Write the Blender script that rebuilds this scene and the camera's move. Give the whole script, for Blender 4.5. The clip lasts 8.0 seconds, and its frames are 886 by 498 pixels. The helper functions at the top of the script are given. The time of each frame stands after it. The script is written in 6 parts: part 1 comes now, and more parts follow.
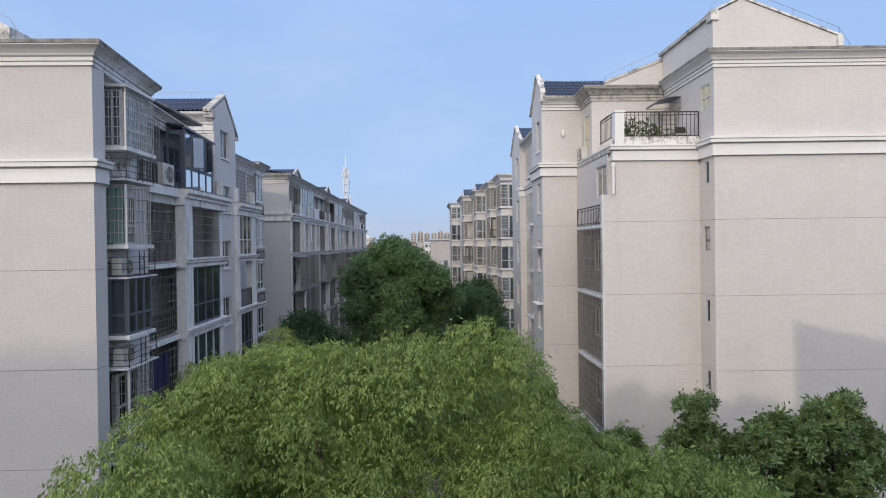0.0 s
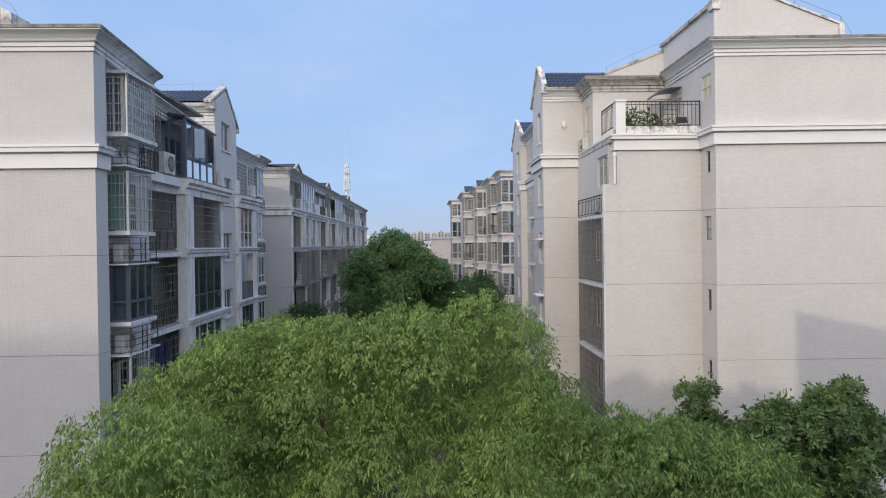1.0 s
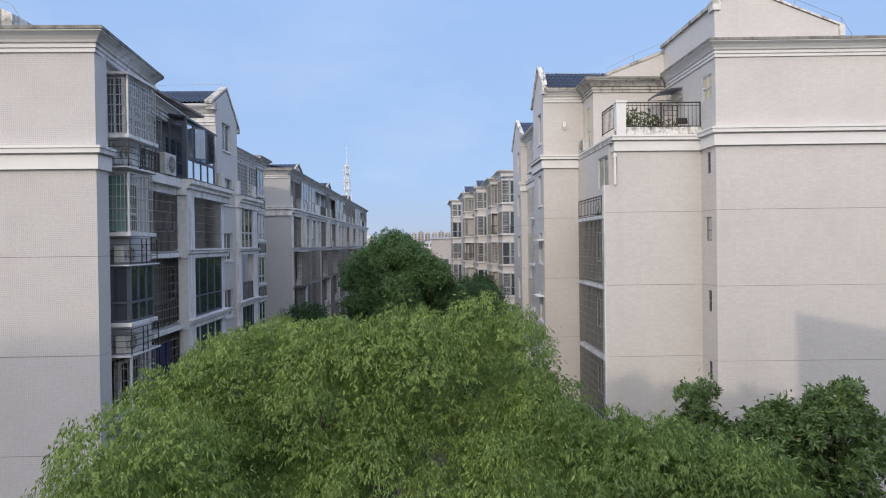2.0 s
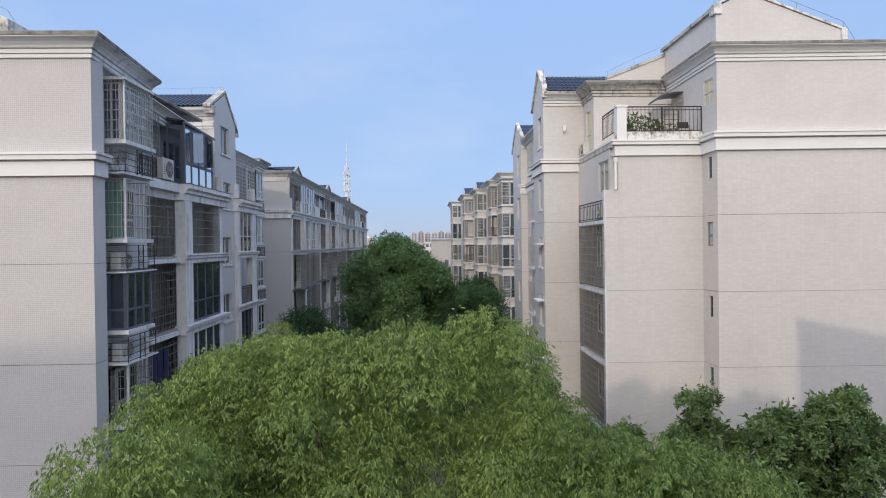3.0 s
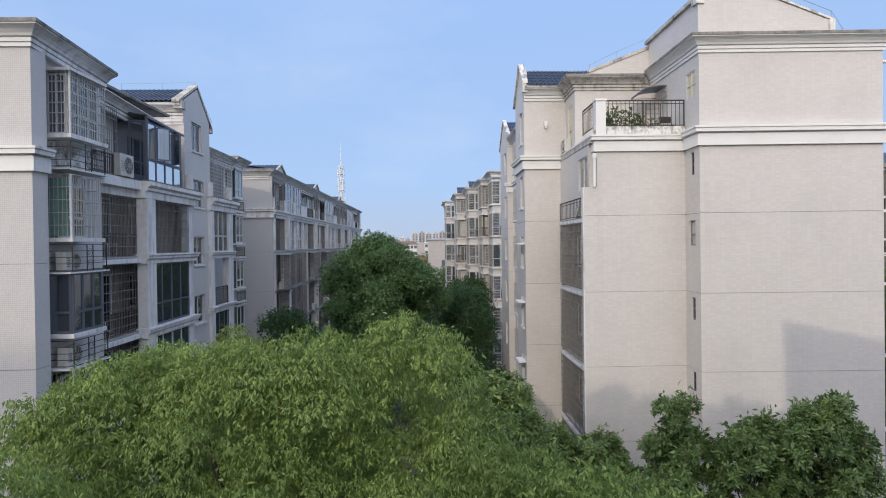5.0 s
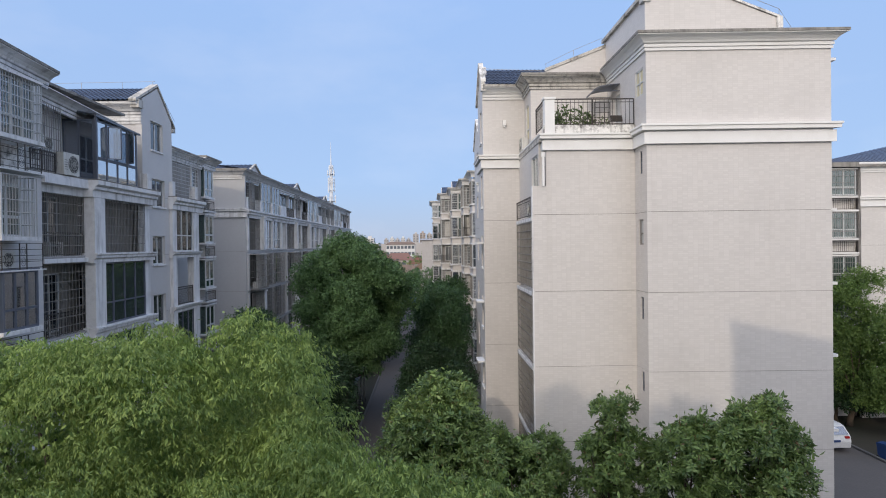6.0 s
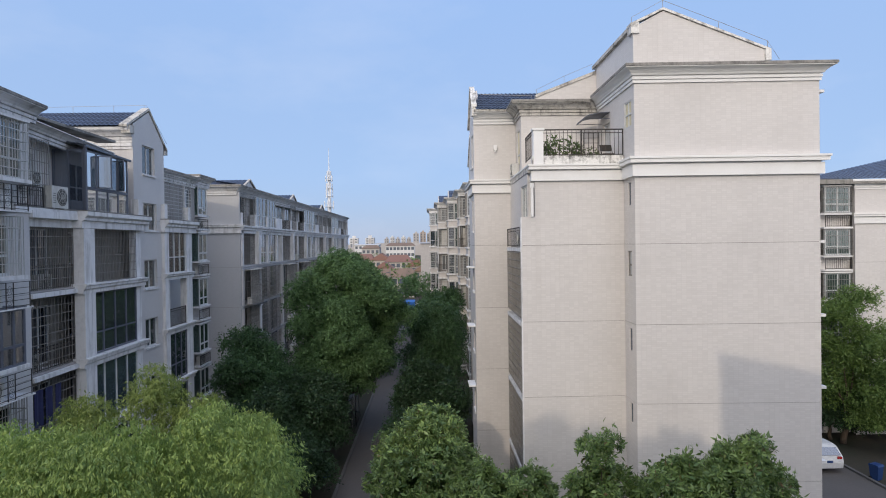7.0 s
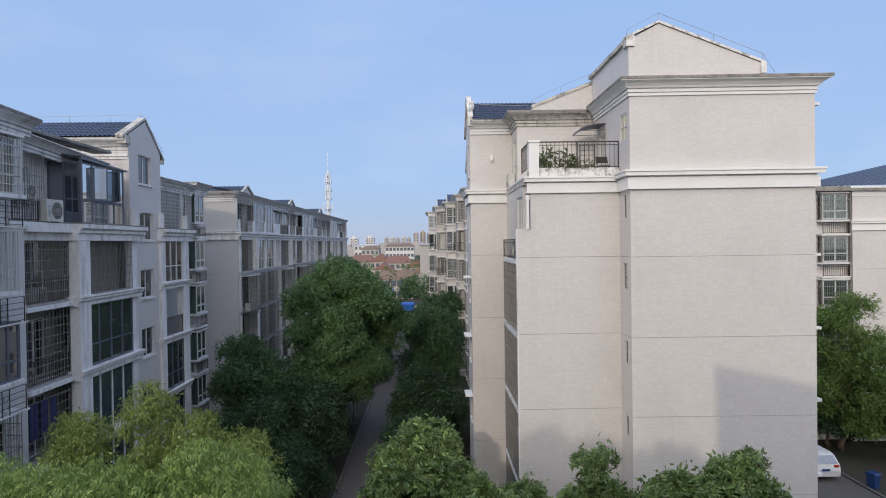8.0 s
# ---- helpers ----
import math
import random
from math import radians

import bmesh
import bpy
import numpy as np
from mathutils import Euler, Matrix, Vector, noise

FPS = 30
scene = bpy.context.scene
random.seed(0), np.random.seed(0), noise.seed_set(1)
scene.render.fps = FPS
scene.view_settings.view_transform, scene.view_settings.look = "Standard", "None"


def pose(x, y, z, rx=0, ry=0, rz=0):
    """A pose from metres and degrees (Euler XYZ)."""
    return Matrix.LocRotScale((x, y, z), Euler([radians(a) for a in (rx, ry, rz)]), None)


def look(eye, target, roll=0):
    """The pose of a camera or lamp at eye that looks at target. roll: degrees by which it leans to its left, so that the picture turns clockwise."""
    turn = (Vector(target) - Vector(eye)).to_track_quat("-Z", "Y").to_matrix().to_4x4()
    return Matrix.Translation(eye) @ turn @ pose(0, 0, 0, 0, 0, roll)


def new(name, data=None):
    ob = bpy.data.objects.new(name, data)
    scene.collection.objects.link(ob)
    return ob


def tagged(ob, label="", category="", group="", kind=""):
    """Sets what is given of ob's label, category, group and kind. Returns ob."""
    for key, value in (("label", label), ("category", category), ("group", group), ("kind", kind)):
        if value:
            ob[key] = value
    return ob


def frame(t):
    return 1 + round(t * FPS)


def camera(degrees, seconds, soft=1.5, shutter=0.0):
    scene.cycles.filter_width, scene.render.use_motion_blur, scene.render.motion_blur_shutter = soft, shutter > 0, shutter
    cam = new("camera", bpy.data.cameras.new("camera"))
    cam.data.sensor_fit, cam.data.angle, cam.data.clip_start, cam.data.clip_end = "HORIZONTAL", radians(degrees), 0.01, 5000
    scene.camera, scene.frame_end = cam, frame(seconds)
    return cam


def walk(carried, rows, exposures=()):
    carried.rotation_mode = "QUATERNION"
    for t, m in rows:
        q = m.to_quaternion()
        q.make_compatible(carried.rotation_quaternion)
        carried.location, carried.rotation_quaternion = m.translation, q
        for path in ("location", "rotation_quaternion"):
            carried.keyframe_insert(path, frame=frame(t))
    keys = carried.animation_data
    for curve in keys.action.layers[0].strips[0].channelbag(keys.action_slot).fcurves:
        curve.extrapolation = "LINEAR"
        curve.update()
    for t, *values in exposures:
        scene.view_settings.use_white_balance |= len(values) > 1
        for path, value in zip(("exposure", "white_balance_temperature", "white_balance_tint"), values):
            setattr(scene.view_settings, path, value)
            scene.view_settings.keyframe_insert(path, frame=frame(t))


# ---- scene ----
cam = camera(73.0, 8.0, soft=1.0)
# seconds, x, y, z, yaw, pitch, roll
PATH = [
    (0.0, 0.0, 0.0, 12.1, -1.57, -0.5, 0.75),
    (0.5, -0.014, 0.006, 11.956, -1.537, -0.5, 0.77),
    (1, -0.039, 0.003, 11.683, -1.537, -0.5, 0.76),
    (1.5, -0.049, -0.02, 11.644, -1.52, -0.5, 0.74),
    (3, -0.017, 0.14, 11.923, -1.503, -0.5, 0.73),
    (3.5, 0.014, 0.451, 11.916, -1.487, -0.5, 0.74),
    (4, 0.065, 0.793, 11.908, -1.487, -0.483, 0.74),
    (4.5, 0.375, 0.994, 11.887, -1.436, -0.483, 0.73),
    (4.7, 0.615, 1.02, 11.88, -1.405, -0.477, 0.73),
    (5.8, 2.88, 1.09, 11.85, -1.234, -0.44, 0.73),
    (6, 3.191, 1.097, 11.804, -1.203, -0.433, 0.73),
    (6.5, 3.497, 1.104, 12.095, -1.169, -0.483, 0.76),
    (7, 3.651, 1.087, 13.032, -1.153, -0.567, 0.78),
    (7.5, 3.77, 1.095, 13.436, -1.153, -0.583, 0.79),
    (8, 3.828, 1.101, 13.517, -1.153, -0.6, 0.81),
]
walk(cam, [(t, pose(x, y, z, 90 + pitch, roll, yaw)) for t, x, y, z, yaw, pitch, roll in PATH], [(0.0, 1.27, 6800, 12), (1.7, 1.27, 6800, 12), (4.0, 1.30, 6800, 12), (6.5, 1.27, 6800, 12), (8.0, 1.20, 6800, 12)])

# ---------------------------------------------------------------- light
SUN_TO = Vector((-0.30, -1.0, 0.40)).normalized()
world = bpy.data.worlds.new("evening_sky")
scene.world = world
world.use_nodes = True
wn = world.node_tree
sky = wn.nodes.new("ShaderNodeTexSky")
sky.sky_type, sky.sun_disc = "NISHITA", False
sky.sun_elevation = math.asin(SUN_TO.z)
sky.sun_rotation = math.atan2(SUN_TO.x, SUN_TO.y)
sky.air_density, sky.dust_density, sky.ozone_density = 1.0, 0.3, 3.0
wn.links.new(sky.outputs[0], wn.nodes["Background"].inputs[0])
wn.nodes["Background"].inputs[1].default_value = 0.05
# evening haze over the whole sky: paler at the horizon, brighter towards the sun
coord = wn.nodes.new("ShaderNodeTexCoord")
parts = wn.nodes.new("ShaderNodeSeparateXYZ")
wn.links.new(coord.outputs["Generated"], parts.inputs[0])
rise = wn.nodes.new("ShaderNodeValToRGB")
rise.color_ramp.interpolation = "EASE"
for i, (p, c) in enumerate(((0.0, (0.205, 0.275, 0.415)), (0.12, (0.198, 0.302, 0.492)), (0.75, (0.166, 0.297, 0.566)))):
    e = rise.color_ramp.elements[i] if i < 2 else rise.color_ramp.elements.new(p)
    e.position, e.color = p, (*c, 1)
wn.links.new(parts.outputs[2], rise.inputs[0])
aim = wn.nodes.new("ShaderNodeVectorMath")
aim.operation, aim.inputs[1].default_value = "DOT_PRODUCT", SUN_TO
wn.links.new(coord.outputs["Generated"], aim.inputs[0])
near_sun = wn.nodes.new("ShaderNodeMapRange")
near_sun.inputs["From Min"].default_value, near_sun.inputs["From Max"].default_value = -0.1, 1.0
wn.links.new(aim.outputs["Value"], near_sun.inputs["Value"])
curve = wn.nodes.new("ShaderNodeMath")
curve.operation, curve.inputs[1].default_value = "POWER", 1.6
wn.links.new(near_sun.outputs[0], curve.inputs[0])
glow = wn.nodes.new("ShaderNodeMix")
glow.data_type = "RGBA"
glow.inputs[7].default_value = (1.26, 1.23, 1.22, 1)
wn.links.new(curve.outputs[0], glow.inputs[0])
# very thin high cloud all over the sky
veil_map = wn.nodes.new("ShaderNodeMapping")
veil_map.inputs["Scale"].default_value = (2.2, 2.2, 5.0)
wn.links.new(coord.outputs["Generated"], veil_map.inputs[0])
veil = wn.nodes.new("ShaderNodeTexNoise")
veil.inputs["Scale"].default_value, veil.inputs["Detail"].default_value, veil.inputs["Roughness"].default_value = 1.6, 5.0, 0.55
wn.links.new(veil_map.outputs[0], veil.inputs["Vector"])
thin = wn.nodes.new("ShaderNodeMapRange")
thin.inputs["From Min"].default_value, thin.inputs["From Max"].default_value, thin.inputs["To Max"].default_value = 0.50, 0.85, 0.28
wn.links.new(veil.outputs["Fac"], thin.inputs["Value"])
clouded = wn.nodes.new("ShaderNodeMix")
clouded.data_type = "RGBA"
clouded.inputs[7].default_value = (0.40, 0.45, 0.56, 1)
wn.links.new(thin.outputs[0], clouded.inputs[0])
wn.links.new(rise.outputs[0], clouded.inputs[6])
wn.links.new(clouded.outputs[2], glow.inputs[6])
haze = wn.nodes.new("ShaderNodeBackground")
wn.links.new(glow.outputs[2], haze.inputs[0])
haze.inputs[1].default_value = 0.80
both = wn.nodes.new("ShaderNodeMixShader")
both.inputs[0].default_value = 0.88
wn.links.new(wn.nodes["Background"].outputs[0], both.inputs[1])
wn.links.new(haze.outputs[0], both.inputs[2])
wn.links.new(both.outputs[0], wn.nodes["World Output"].inputs[0])
sun = new("sun", bpy.data.lights.new("sun", "SUN"))
sun.data.energy, sun.data.angle, sun.data.color = 0.37, radians(0.7), (1.0, 0.87, 0.70)
sun.matrix_world = look(SUN_TO * 100, (0, 0, 0))


# ---------------------------------------------------------------- materials
def node_material(name):
    m = bpy.data.materials.new(name)
    m.use_nodes = True
    n = m.node_tree.nodes
    return m, n, m.node_tree.links, n["Principled BSDF"]


def mixed(n, l, a, b, fac, blend="MIX"):
    x = n.new("ShaderNodeMix")
    x.data_type, x.blend_type = "RGBA", blend
    for key, v in ((0, fac), (6, a), (7, b)):
        if isinstance(v, (int, float)):
            x.inputs[key].default_value = v
        elif isinstance(v, tuple):
            x.inputs[key].default_value = (*v, 1)
        else:
            l.new(v, x.inputs[key])
    return x.outputs[2]


def noise_at(n, l, scale, detail=4.0, rough=0.6, vec=None):
    x = n.new("ShaderNodeTexNoise")
    x.inputs["Scale"].default_value, x.inputs["Detail"].default_value, x.inputs["Roughness"].default_value = scale, detail, rough
    if vec is None:
        vec = n.new("ShaderNodeNewGeometry").outputs["Position"]
    l.new(vec, x.inputs["Vector"])
    return x.outputs["Fac"]


def ramp(n, l, v, lo, hi):
    x = n.new("ShaderNodeMapRange")
    x.inputs["From Min"].default_value, x.inputs["From Max"].default_value = lo, hi
    l.new(v, x.inputs["Value"])
    return x.outputs[0]


def stretched(n, l, sx, sy, sz):
    g = n.new("ShaderNodeNewGeometry").outputs["Position"]
    m = n.new("ShaderNodeMapping")
    m.inputs["Scale"].default_value = (sx, sy, sz)
    l.new(g, m.inputs["Vector"])
    return m.outputs[0]


def surface(name, colour, rough=0.8, dirt=(0.25, 0.24, 0.22), dirty=0.3, grain=30.0, patch=0.8, streak=0.0, bump=0.15, metal=0.0, vary=0.0, fleck=0.78):
    """Paint, concrete, metal: grain, patches and running stains."""
    m, n, l, p = node_material(name)
    c = mixed(n, l, colour, tuple(v * fleck for v in colour), ramp(n, l, noise_at(n, l, grain, 6), 0.3, 0.75))
    c = mixed(n, l, c, dirt, ramp(n, l, noise_at(n, l, patch, 6, 0.7), 0.48, 1.25 - dirty * 0.6))
    if streak:
        s = noise_at(n, l, 2.2, 5, 0.7, stretched(n, l, 1.6, 1.6, 0.12))
        c = mixed(n, l, c, tuple(v * 0.6 for v in dirt), ramp(n, l, s, 0.50, 0.95 - streak * 0.25))
    if vary:
        o = n.new("ShaderNodeObjectInfo").outputs["Random"]
        h = n.new("ShaderNodeHueSaturation")
        l.new(ramp(n, l, o, -1 / vary, 1 + 1 / vary), h.inputs["Value"])
        h.inputs["Value"].default_value = 1
        mm = n.new("ShaderNodeMath")
        mm.operation, mm.inputs[1].default_value, mm.inputs[2].default_value = "MULTIPLY_ADD", vary, 1 - vary / 2
        l.new(o, mm.inputs[0])
        l.new(mm.outputs[0], h.inputs["Value"])
        l.new(c, h.inputs["Color"])
        c = h.outputs[0]
    l.new(c, p.inputs["Base Color"])
    p.inputs["Roughness"].default_value, p.inputs["Metallic"].default_value = rough, metal
    if bump:
        b = n.new("ShaderNodeBump")
        b.inputs["Strength"].default_value, b.inputs["Distance"].default_value = bump, 0.01
        l.new(noise_at(n, l, grain * 1.5, 5), b.inputs["Height"])
        l.new(b.outputs[0], p.inputs["Normal"])
    return m


def tiled(name, colour, joint, size, wide=1.0):
    """Small glazed mosaic tiles on a facade, with weathering at larger scale."""
    m, n, l, p = node_material(name)
    g = n.new("ShaderNodeSeparateXYZ")
    l.new(n.new("ShaderNodeNewGeometry").outputs["Position"], g.inputs[0])
    add = n.new("ShaderNodeMath")
    l.new(g.outputs[0], add.inputs[0]), l.new(g.outputs[1], add.inputs[1])
    uv = n.new("ShaderNodeCombineXYZ")
    l.new(add.outputs[0], uv.inputs[0]), l.new(g.outputs[2], uv.inputs[1])
    t = n.new("ShaderNodeTexBrick")
    t.offset, t.squash = 0.0, 1.0
    t.inputs["Scale"].default_value = 1.0
    t.inputs["Brick Width"].default_value, t.inputs["Row Height"].default_value = size * wide, size
    t.inputs["Mortar Size"].default_value, t.inputs["Mortar Smooth"].default_value = size * 0.07, 0.3
    t.inputs["Color1"].default_value = (*colour, 1)
    t.inputs["Color2"].default_value = (*[v * 0.92 for v in colour], 1)
    t.inputs["Mortar"].default_value = (*joint, 1)
    l.new(uv.outputs[0], t.inputs["Vector"])
    c = mixed(n, l, t.outputs["Color"], tuple(v * 0.72 for v in colour), ramp(n, l, noise_at(n, l, 0.35, 3, 0.5), 0.50, 1.3))
    s = noise_at(n, l, 1.2, 4, 0.55, stretched(n, l, 1.4, 1.4, 0.10))
    c = mixed(n, l, c, (0.27, 0.24, 0.20), ramp(n, l, s, 0.60, 2.4))
    l.new(c, p.inputs["Base Color"])
    p.inputs["Roughness"].default_value = 0.55
    b = n.new("ShaderNodeBump")
    b.inputs["Strength"].default_value, b.inputs["Distance"].default_value = 0.35, 0.004
    l.new(t.outputs["Fac"], b.inputs["Height"])
    b.invert = True
    l.new(b.outputs[0], p.inputs["Normal"])
    return m


def glazed(name, tint, clear=0.5, rough=0.03, coat=0.0):
    """A window pane: partly clear, with the gloss of glass."""
    m, n, l, p = node_material(name)
    out = n["Material Output"]
    tr, gl, mx, fr = n.new("ShaderNodeBsdfTransparent"), n.new("ShaderNodeBsdfGlossy"), n.new("ShaderNodeMixShader"), n.new("ShaderNodeFresnel")
    tr.inputs[0].default_value = (*tint, 1)
    gl.inputs["Roughness"].default_value = rough
    gl.inputs[0].default_value = (0.95, 0.97, 1.0, 1)
    fr.inputs["IOR"].default_value = 1.55
    p.inputs["Base Color"].default_value = (*[v * 0.25 for v in tint], 1)
    p.inputs["Roughness"].default_value = 0.1
    m2 = n.new("ShaderNodeMixShader")
    m2.inputs[0].default_value = clear
    l.new(p.outputs[0], m2.inputs[1]), l.new(tr.outputs[0], m2.inputs[2])
    sheen = n.new("ShaderNodeMath")
    sheen.operation, sheen.inputs[1].default_value, sheen.use_clamp = "ADD", coat, True
    l.new(fr.outputs[0], sheen.inputs[0])
    l.new(sheen.outputs[0], mx.inputs[0]), l.new(m2.outputs[0], mx.inputs[1]), l.new(gl.outputs[0], mx.inputs[2])
    l.new(mx.outputs[0], out.inputs[0])
    return m


def leafy(name, light, dark, gloss=0.5, through_light=0.25, rust=0.0):
    """Leaves that differ from one to the next, glossy above and a little translucent; patches imitate clump shading."""
    m, n, l, p = node_material(name)
    r = n.new("ShaderNodeNewGeometry").outputs["Random Per Island"]
    c = mixed(n, l, dark, light, r)
    # dark and pale patches painted to imitate shade and light among the clumps
    c = mixed(n, l, c, tuple(v * 0.55 for v in dark), ramp(n, l, noise_at(n, l, 1.1, 3), 0.45, 0.95))
    c = mixed(n, l, c, tuple(v * 1.15 for v in light), ramp(n, l, noise_at(n, l, 2.3, 2), 0.54, 1.0))
    if rust:
        c = mixed(n, l, c, (0.15, 0.105, 0.05), ramp(n, l, r, 1 - rust, 1 - rust + 0.01))
    l.new(c, p.inputs["Base Color"])
    p.inputs["Roughness"].default_value = gloss
    p.inputs["Specular IOR Level"].default_value = 0.35
    t = n.new("ShaderNodeBsdfTranslucent")
    l.new(mixed(n, l, c, (0.27, 0.42, 0.08), 0.3), t.inputs[0])
    mx = n.new("ShaderNodeMixShader")
    mx.inputs[0].default_value = through_light
    l.new(p.outputs[0], mx.inputs[1]), l.new(t.outputs[0], mx.inputs[2])
    l.new(mx.outputs[0], n["Material Output"].inputs[0])
    return m


TILE = tiled("mosaic_tile", (0.63, 0.607, 0.588), (0.56, 0.536, 0.516), 0.075, 2.4)
TILE_L = tiled("mosaic_tile_pale", (0.575, 0.56, 0.56), (0.40, 0.385, 0.38), 0.056)
TILE_GREY = tiled("mosaic_tile_grey", (0.59, 0.575, 0.57), (0.525, 0.515, 0.51), 0.056)
# grey tile, darker and bluer to put the end wall's shade into it
TILE_SHADE = tiled("mosaic_tile_shade", (0.45, 0.46, 0.48), (0.365, 0.37, 0.385), 0.07)
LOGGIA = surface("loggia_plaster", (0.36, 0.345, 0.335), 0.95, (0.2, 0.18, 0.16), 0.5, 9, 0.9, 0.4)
STAINED_WHITE = surface("stained_white_render", (0.80, 0.79, 0.76), 0.9, (0.10, 0.095, 0.085), 0.95, 9, 2.6, 0.7)
WHITE = surface("white_render", (0.775, 0.775, 0.765), 0.8, (0.60, 0.58, 0.55), 0.25, 25, 0.9, 0.0, 0.05, fleck=0.95)
DULL_WHITE = surface("dull_white_render", (0.74, 0.74, 0.745), 0.8, (0.36, 0.35, 0.34), 0.5, 25, 1.2, 0.45, 0.08, fleck=0.9)
STAINED = surface("stained_cornice", (0.60, 0.58, 0.54), 0.9, (0.13, 0.12, 0.105), 0.8, 18, 1.8, 0.9)
ROOF_EDGE = surface("weathered_concrete", (0.30, 0.29, 0.27), 0.95, (0.09, 0.085, 0.08), 0.9, 14, 1.4, 0.4)
JOINT = surface("joint_filler", (0.26, 0.24, 0.22), 0.9)
ROOF_BLUE = surface("blue_glazed_tile", (0.062, 0.082, 0.135), 0.4, (0.05, 0.055, 0.06), 0.5, 12, 0.8, 0.0, 0.2, 0.0)
STEEL = surface("dull_steel_bar", (0.30, 0.29, 0.275), 0.5, (0.14, 0.11, 0.09), 0.6, 20, 3, 0, 0.0, 0.4)
BRIGHT_STEEL = surface("stainless_bar", (0.52, 0.52, 0.51), 0.4, (0.4, 0.38, 0.34), 0.2, 20, 3, 0, 0.0, 0.4)
IRON = surface("dark_iron_rail", (0.035, 0.032, 0.030), 0.6, (0.09, 0.05, 0.03), 0.4, 20, 3, 0, 0.0)
ALU = surface("white_window_frame", (0.62, 0.64, 0.64), 0.5, (0.3, 0.3, 0.3), 0.2, 20, 2, 0, 0.0)
ALU_DARK = surface("grey_window_frame", (0.105, 0.122, 0.16), 0.45, (0.1, 0.1, 0.1), 0.2, 20, 2, 0, 0.0)
ALU_GREEN = surface("green_window_frame", (0.07, 0.115, 0.10), 0.45, (0.1, 0.1, 0.1), 0.2, 20, 2, 0, 0.0)
GLASS = glazed("window_glass", (0.55, 0.62, 0.66), 0.65, 0.03, 0.02)
GLASS_CLEAR = glazed("clear_glass", (0.86, 0.90, 0.90), 0.9, 0.03, 0.0)
GLASS_GREEN = glazed("green_glass", (0.42, 0.60, 0.54), 0.55, 0.03, 0.08)
GLASS_DARK = glazed("tinted_glass", (0.42, 0.49, 0.60), 0.65, 0.03, 0.17)
GLASS_BLUE = glazed("blue_tinted_glass", (0.50, 0.68, 0.82), 0.6, 0.03, 0.12)
# blue body tint stands in for the sky mirrored by these panes
GLASS_MIRROR = glazed("sky_reflection_glass", (0.40, 0.62, 0.80), 0.22, 0.02, 0.52)
DIM_PANE = surface("curtained_pane", (0.17, 0.18, 0.19), 0.12, (0.10, 0.10, 0.11), 0.4, 3, 0.9, 0.0, 0.0)
FROST = surface("frosted_panel", (0.50, 0.52, 0.53), 0.35, (0.30, 0.30, 0.30), 0.6, 6, 1.5, 0.4, 0.0)
INNER = surface("room_wall", (0.30, 0.28, 0.25), 0.9, (0.16, 0.15, 0.14), 0.4, 6, 0.6)
# shadow inside the deep loggias is put into this dark base colour
INNER_SHADE = surface("loggia_wall_shade", (0.26, 0.245, 0.225), 0.9, (0.12, 0.11, 0.10), 0.5, 8, 0.8, 0.3)
CURTAIN_GREEN = surface("green_curtain_cloth", (0.20, 0.34, 0.31), 0.95, (0.05, 0.2, 0.16), 0.3, 8, 1.5, 0.5)
CURTAIN = surface("curtain_cloth", (0.66, 0.65, 0.62), 0.95, (0.2, 0.18, 0.16), 0.3, 8, 1.5, 0.5)
# concrete base lowered to carry the tree shade over the path
CONCRETE = surface("path_concrete_shade", (0.122, 0.110, 0.103), 0.95, (0.09, 0.085, 0.08), 0.6, 12, 0.35)
# earth colour darkened, with the shade below the trees painted in
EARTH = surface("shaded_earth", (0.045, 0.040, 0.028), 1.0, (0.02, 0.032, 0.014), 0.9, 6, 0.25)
KERB = surface("kerb_stone", (0.13, 0.125, 0.12), 0.95, (0.1, 0.095, 0.09), 0.5, 14, 1)
BARK = surface("bark", (0.09, 0.068, 0.05), 0.95, (0.03, 0.025, 0.02), 0.7, 24, 3, 0, 0.6)
PLASTIC_WHITE = surface("white_appliance_case", (0.62, 0.62, 0.59), 0.5, (0.33, 0.30, 0.25), 0.35, 20, 2, 0.4, 0.05)
FAN_DARK = surface("fan_plastic", (0.05, 0.05, 0.05), 0.5)
PLASTIC_BLUE = surface("blue_plastic", (0.014, 0.05, 0.17), 0.5, (0.02, 0.04, 0.1), 0.3)
WASHING = surface("indigo_cloth", (0.030, 0.036, 0.105), 0.95, (0.02, 0.02, 0.05), 0.5, 12, 3)
TARP_BLUE = surface("blue_sheet", (0.04, 0.20, 0.60), 0.6, (0.1, 0.15, 0.3), 0.3)
CAR_PAINT = surface("white_car_paint", (0.75, 0.75, 0.74), 0.25, (0.5, 0.5, 0.5), 0.1, 5, 1, 0, 0.0)
RUBBER = surface("tyre_rubber", (0.02, 0.02, 0.02), 0.85)
CHROME = surface("wheel_metal", (0.55, 0.55, 0.55), 0.3, (0.3, 0.3, 0.3), 0.2, 20, 2, 0, 0, 0.9)
LAMP_RED = surface("red_lamp_glass", (0.45, 0.02, 0.02), 0.2)
TERRACOTTA = surface("terracotta", (0.30, 0.12, 0.07), 0.85, (0.12, 0.07, 0.05), 0.4)
RED_ROOF = surface("red_roof_tile", (0.235, 0.128, 0.104), 0.9, (0.16, 0.09, 0.07), 0.5, 3, 0.15)
BROWN_ROOF = surface("brown_roof_tile", (0.24, 0.165, 0.12), 0.9, (0.12, 0.09, 0.07), 0.5, 3, 0.15)
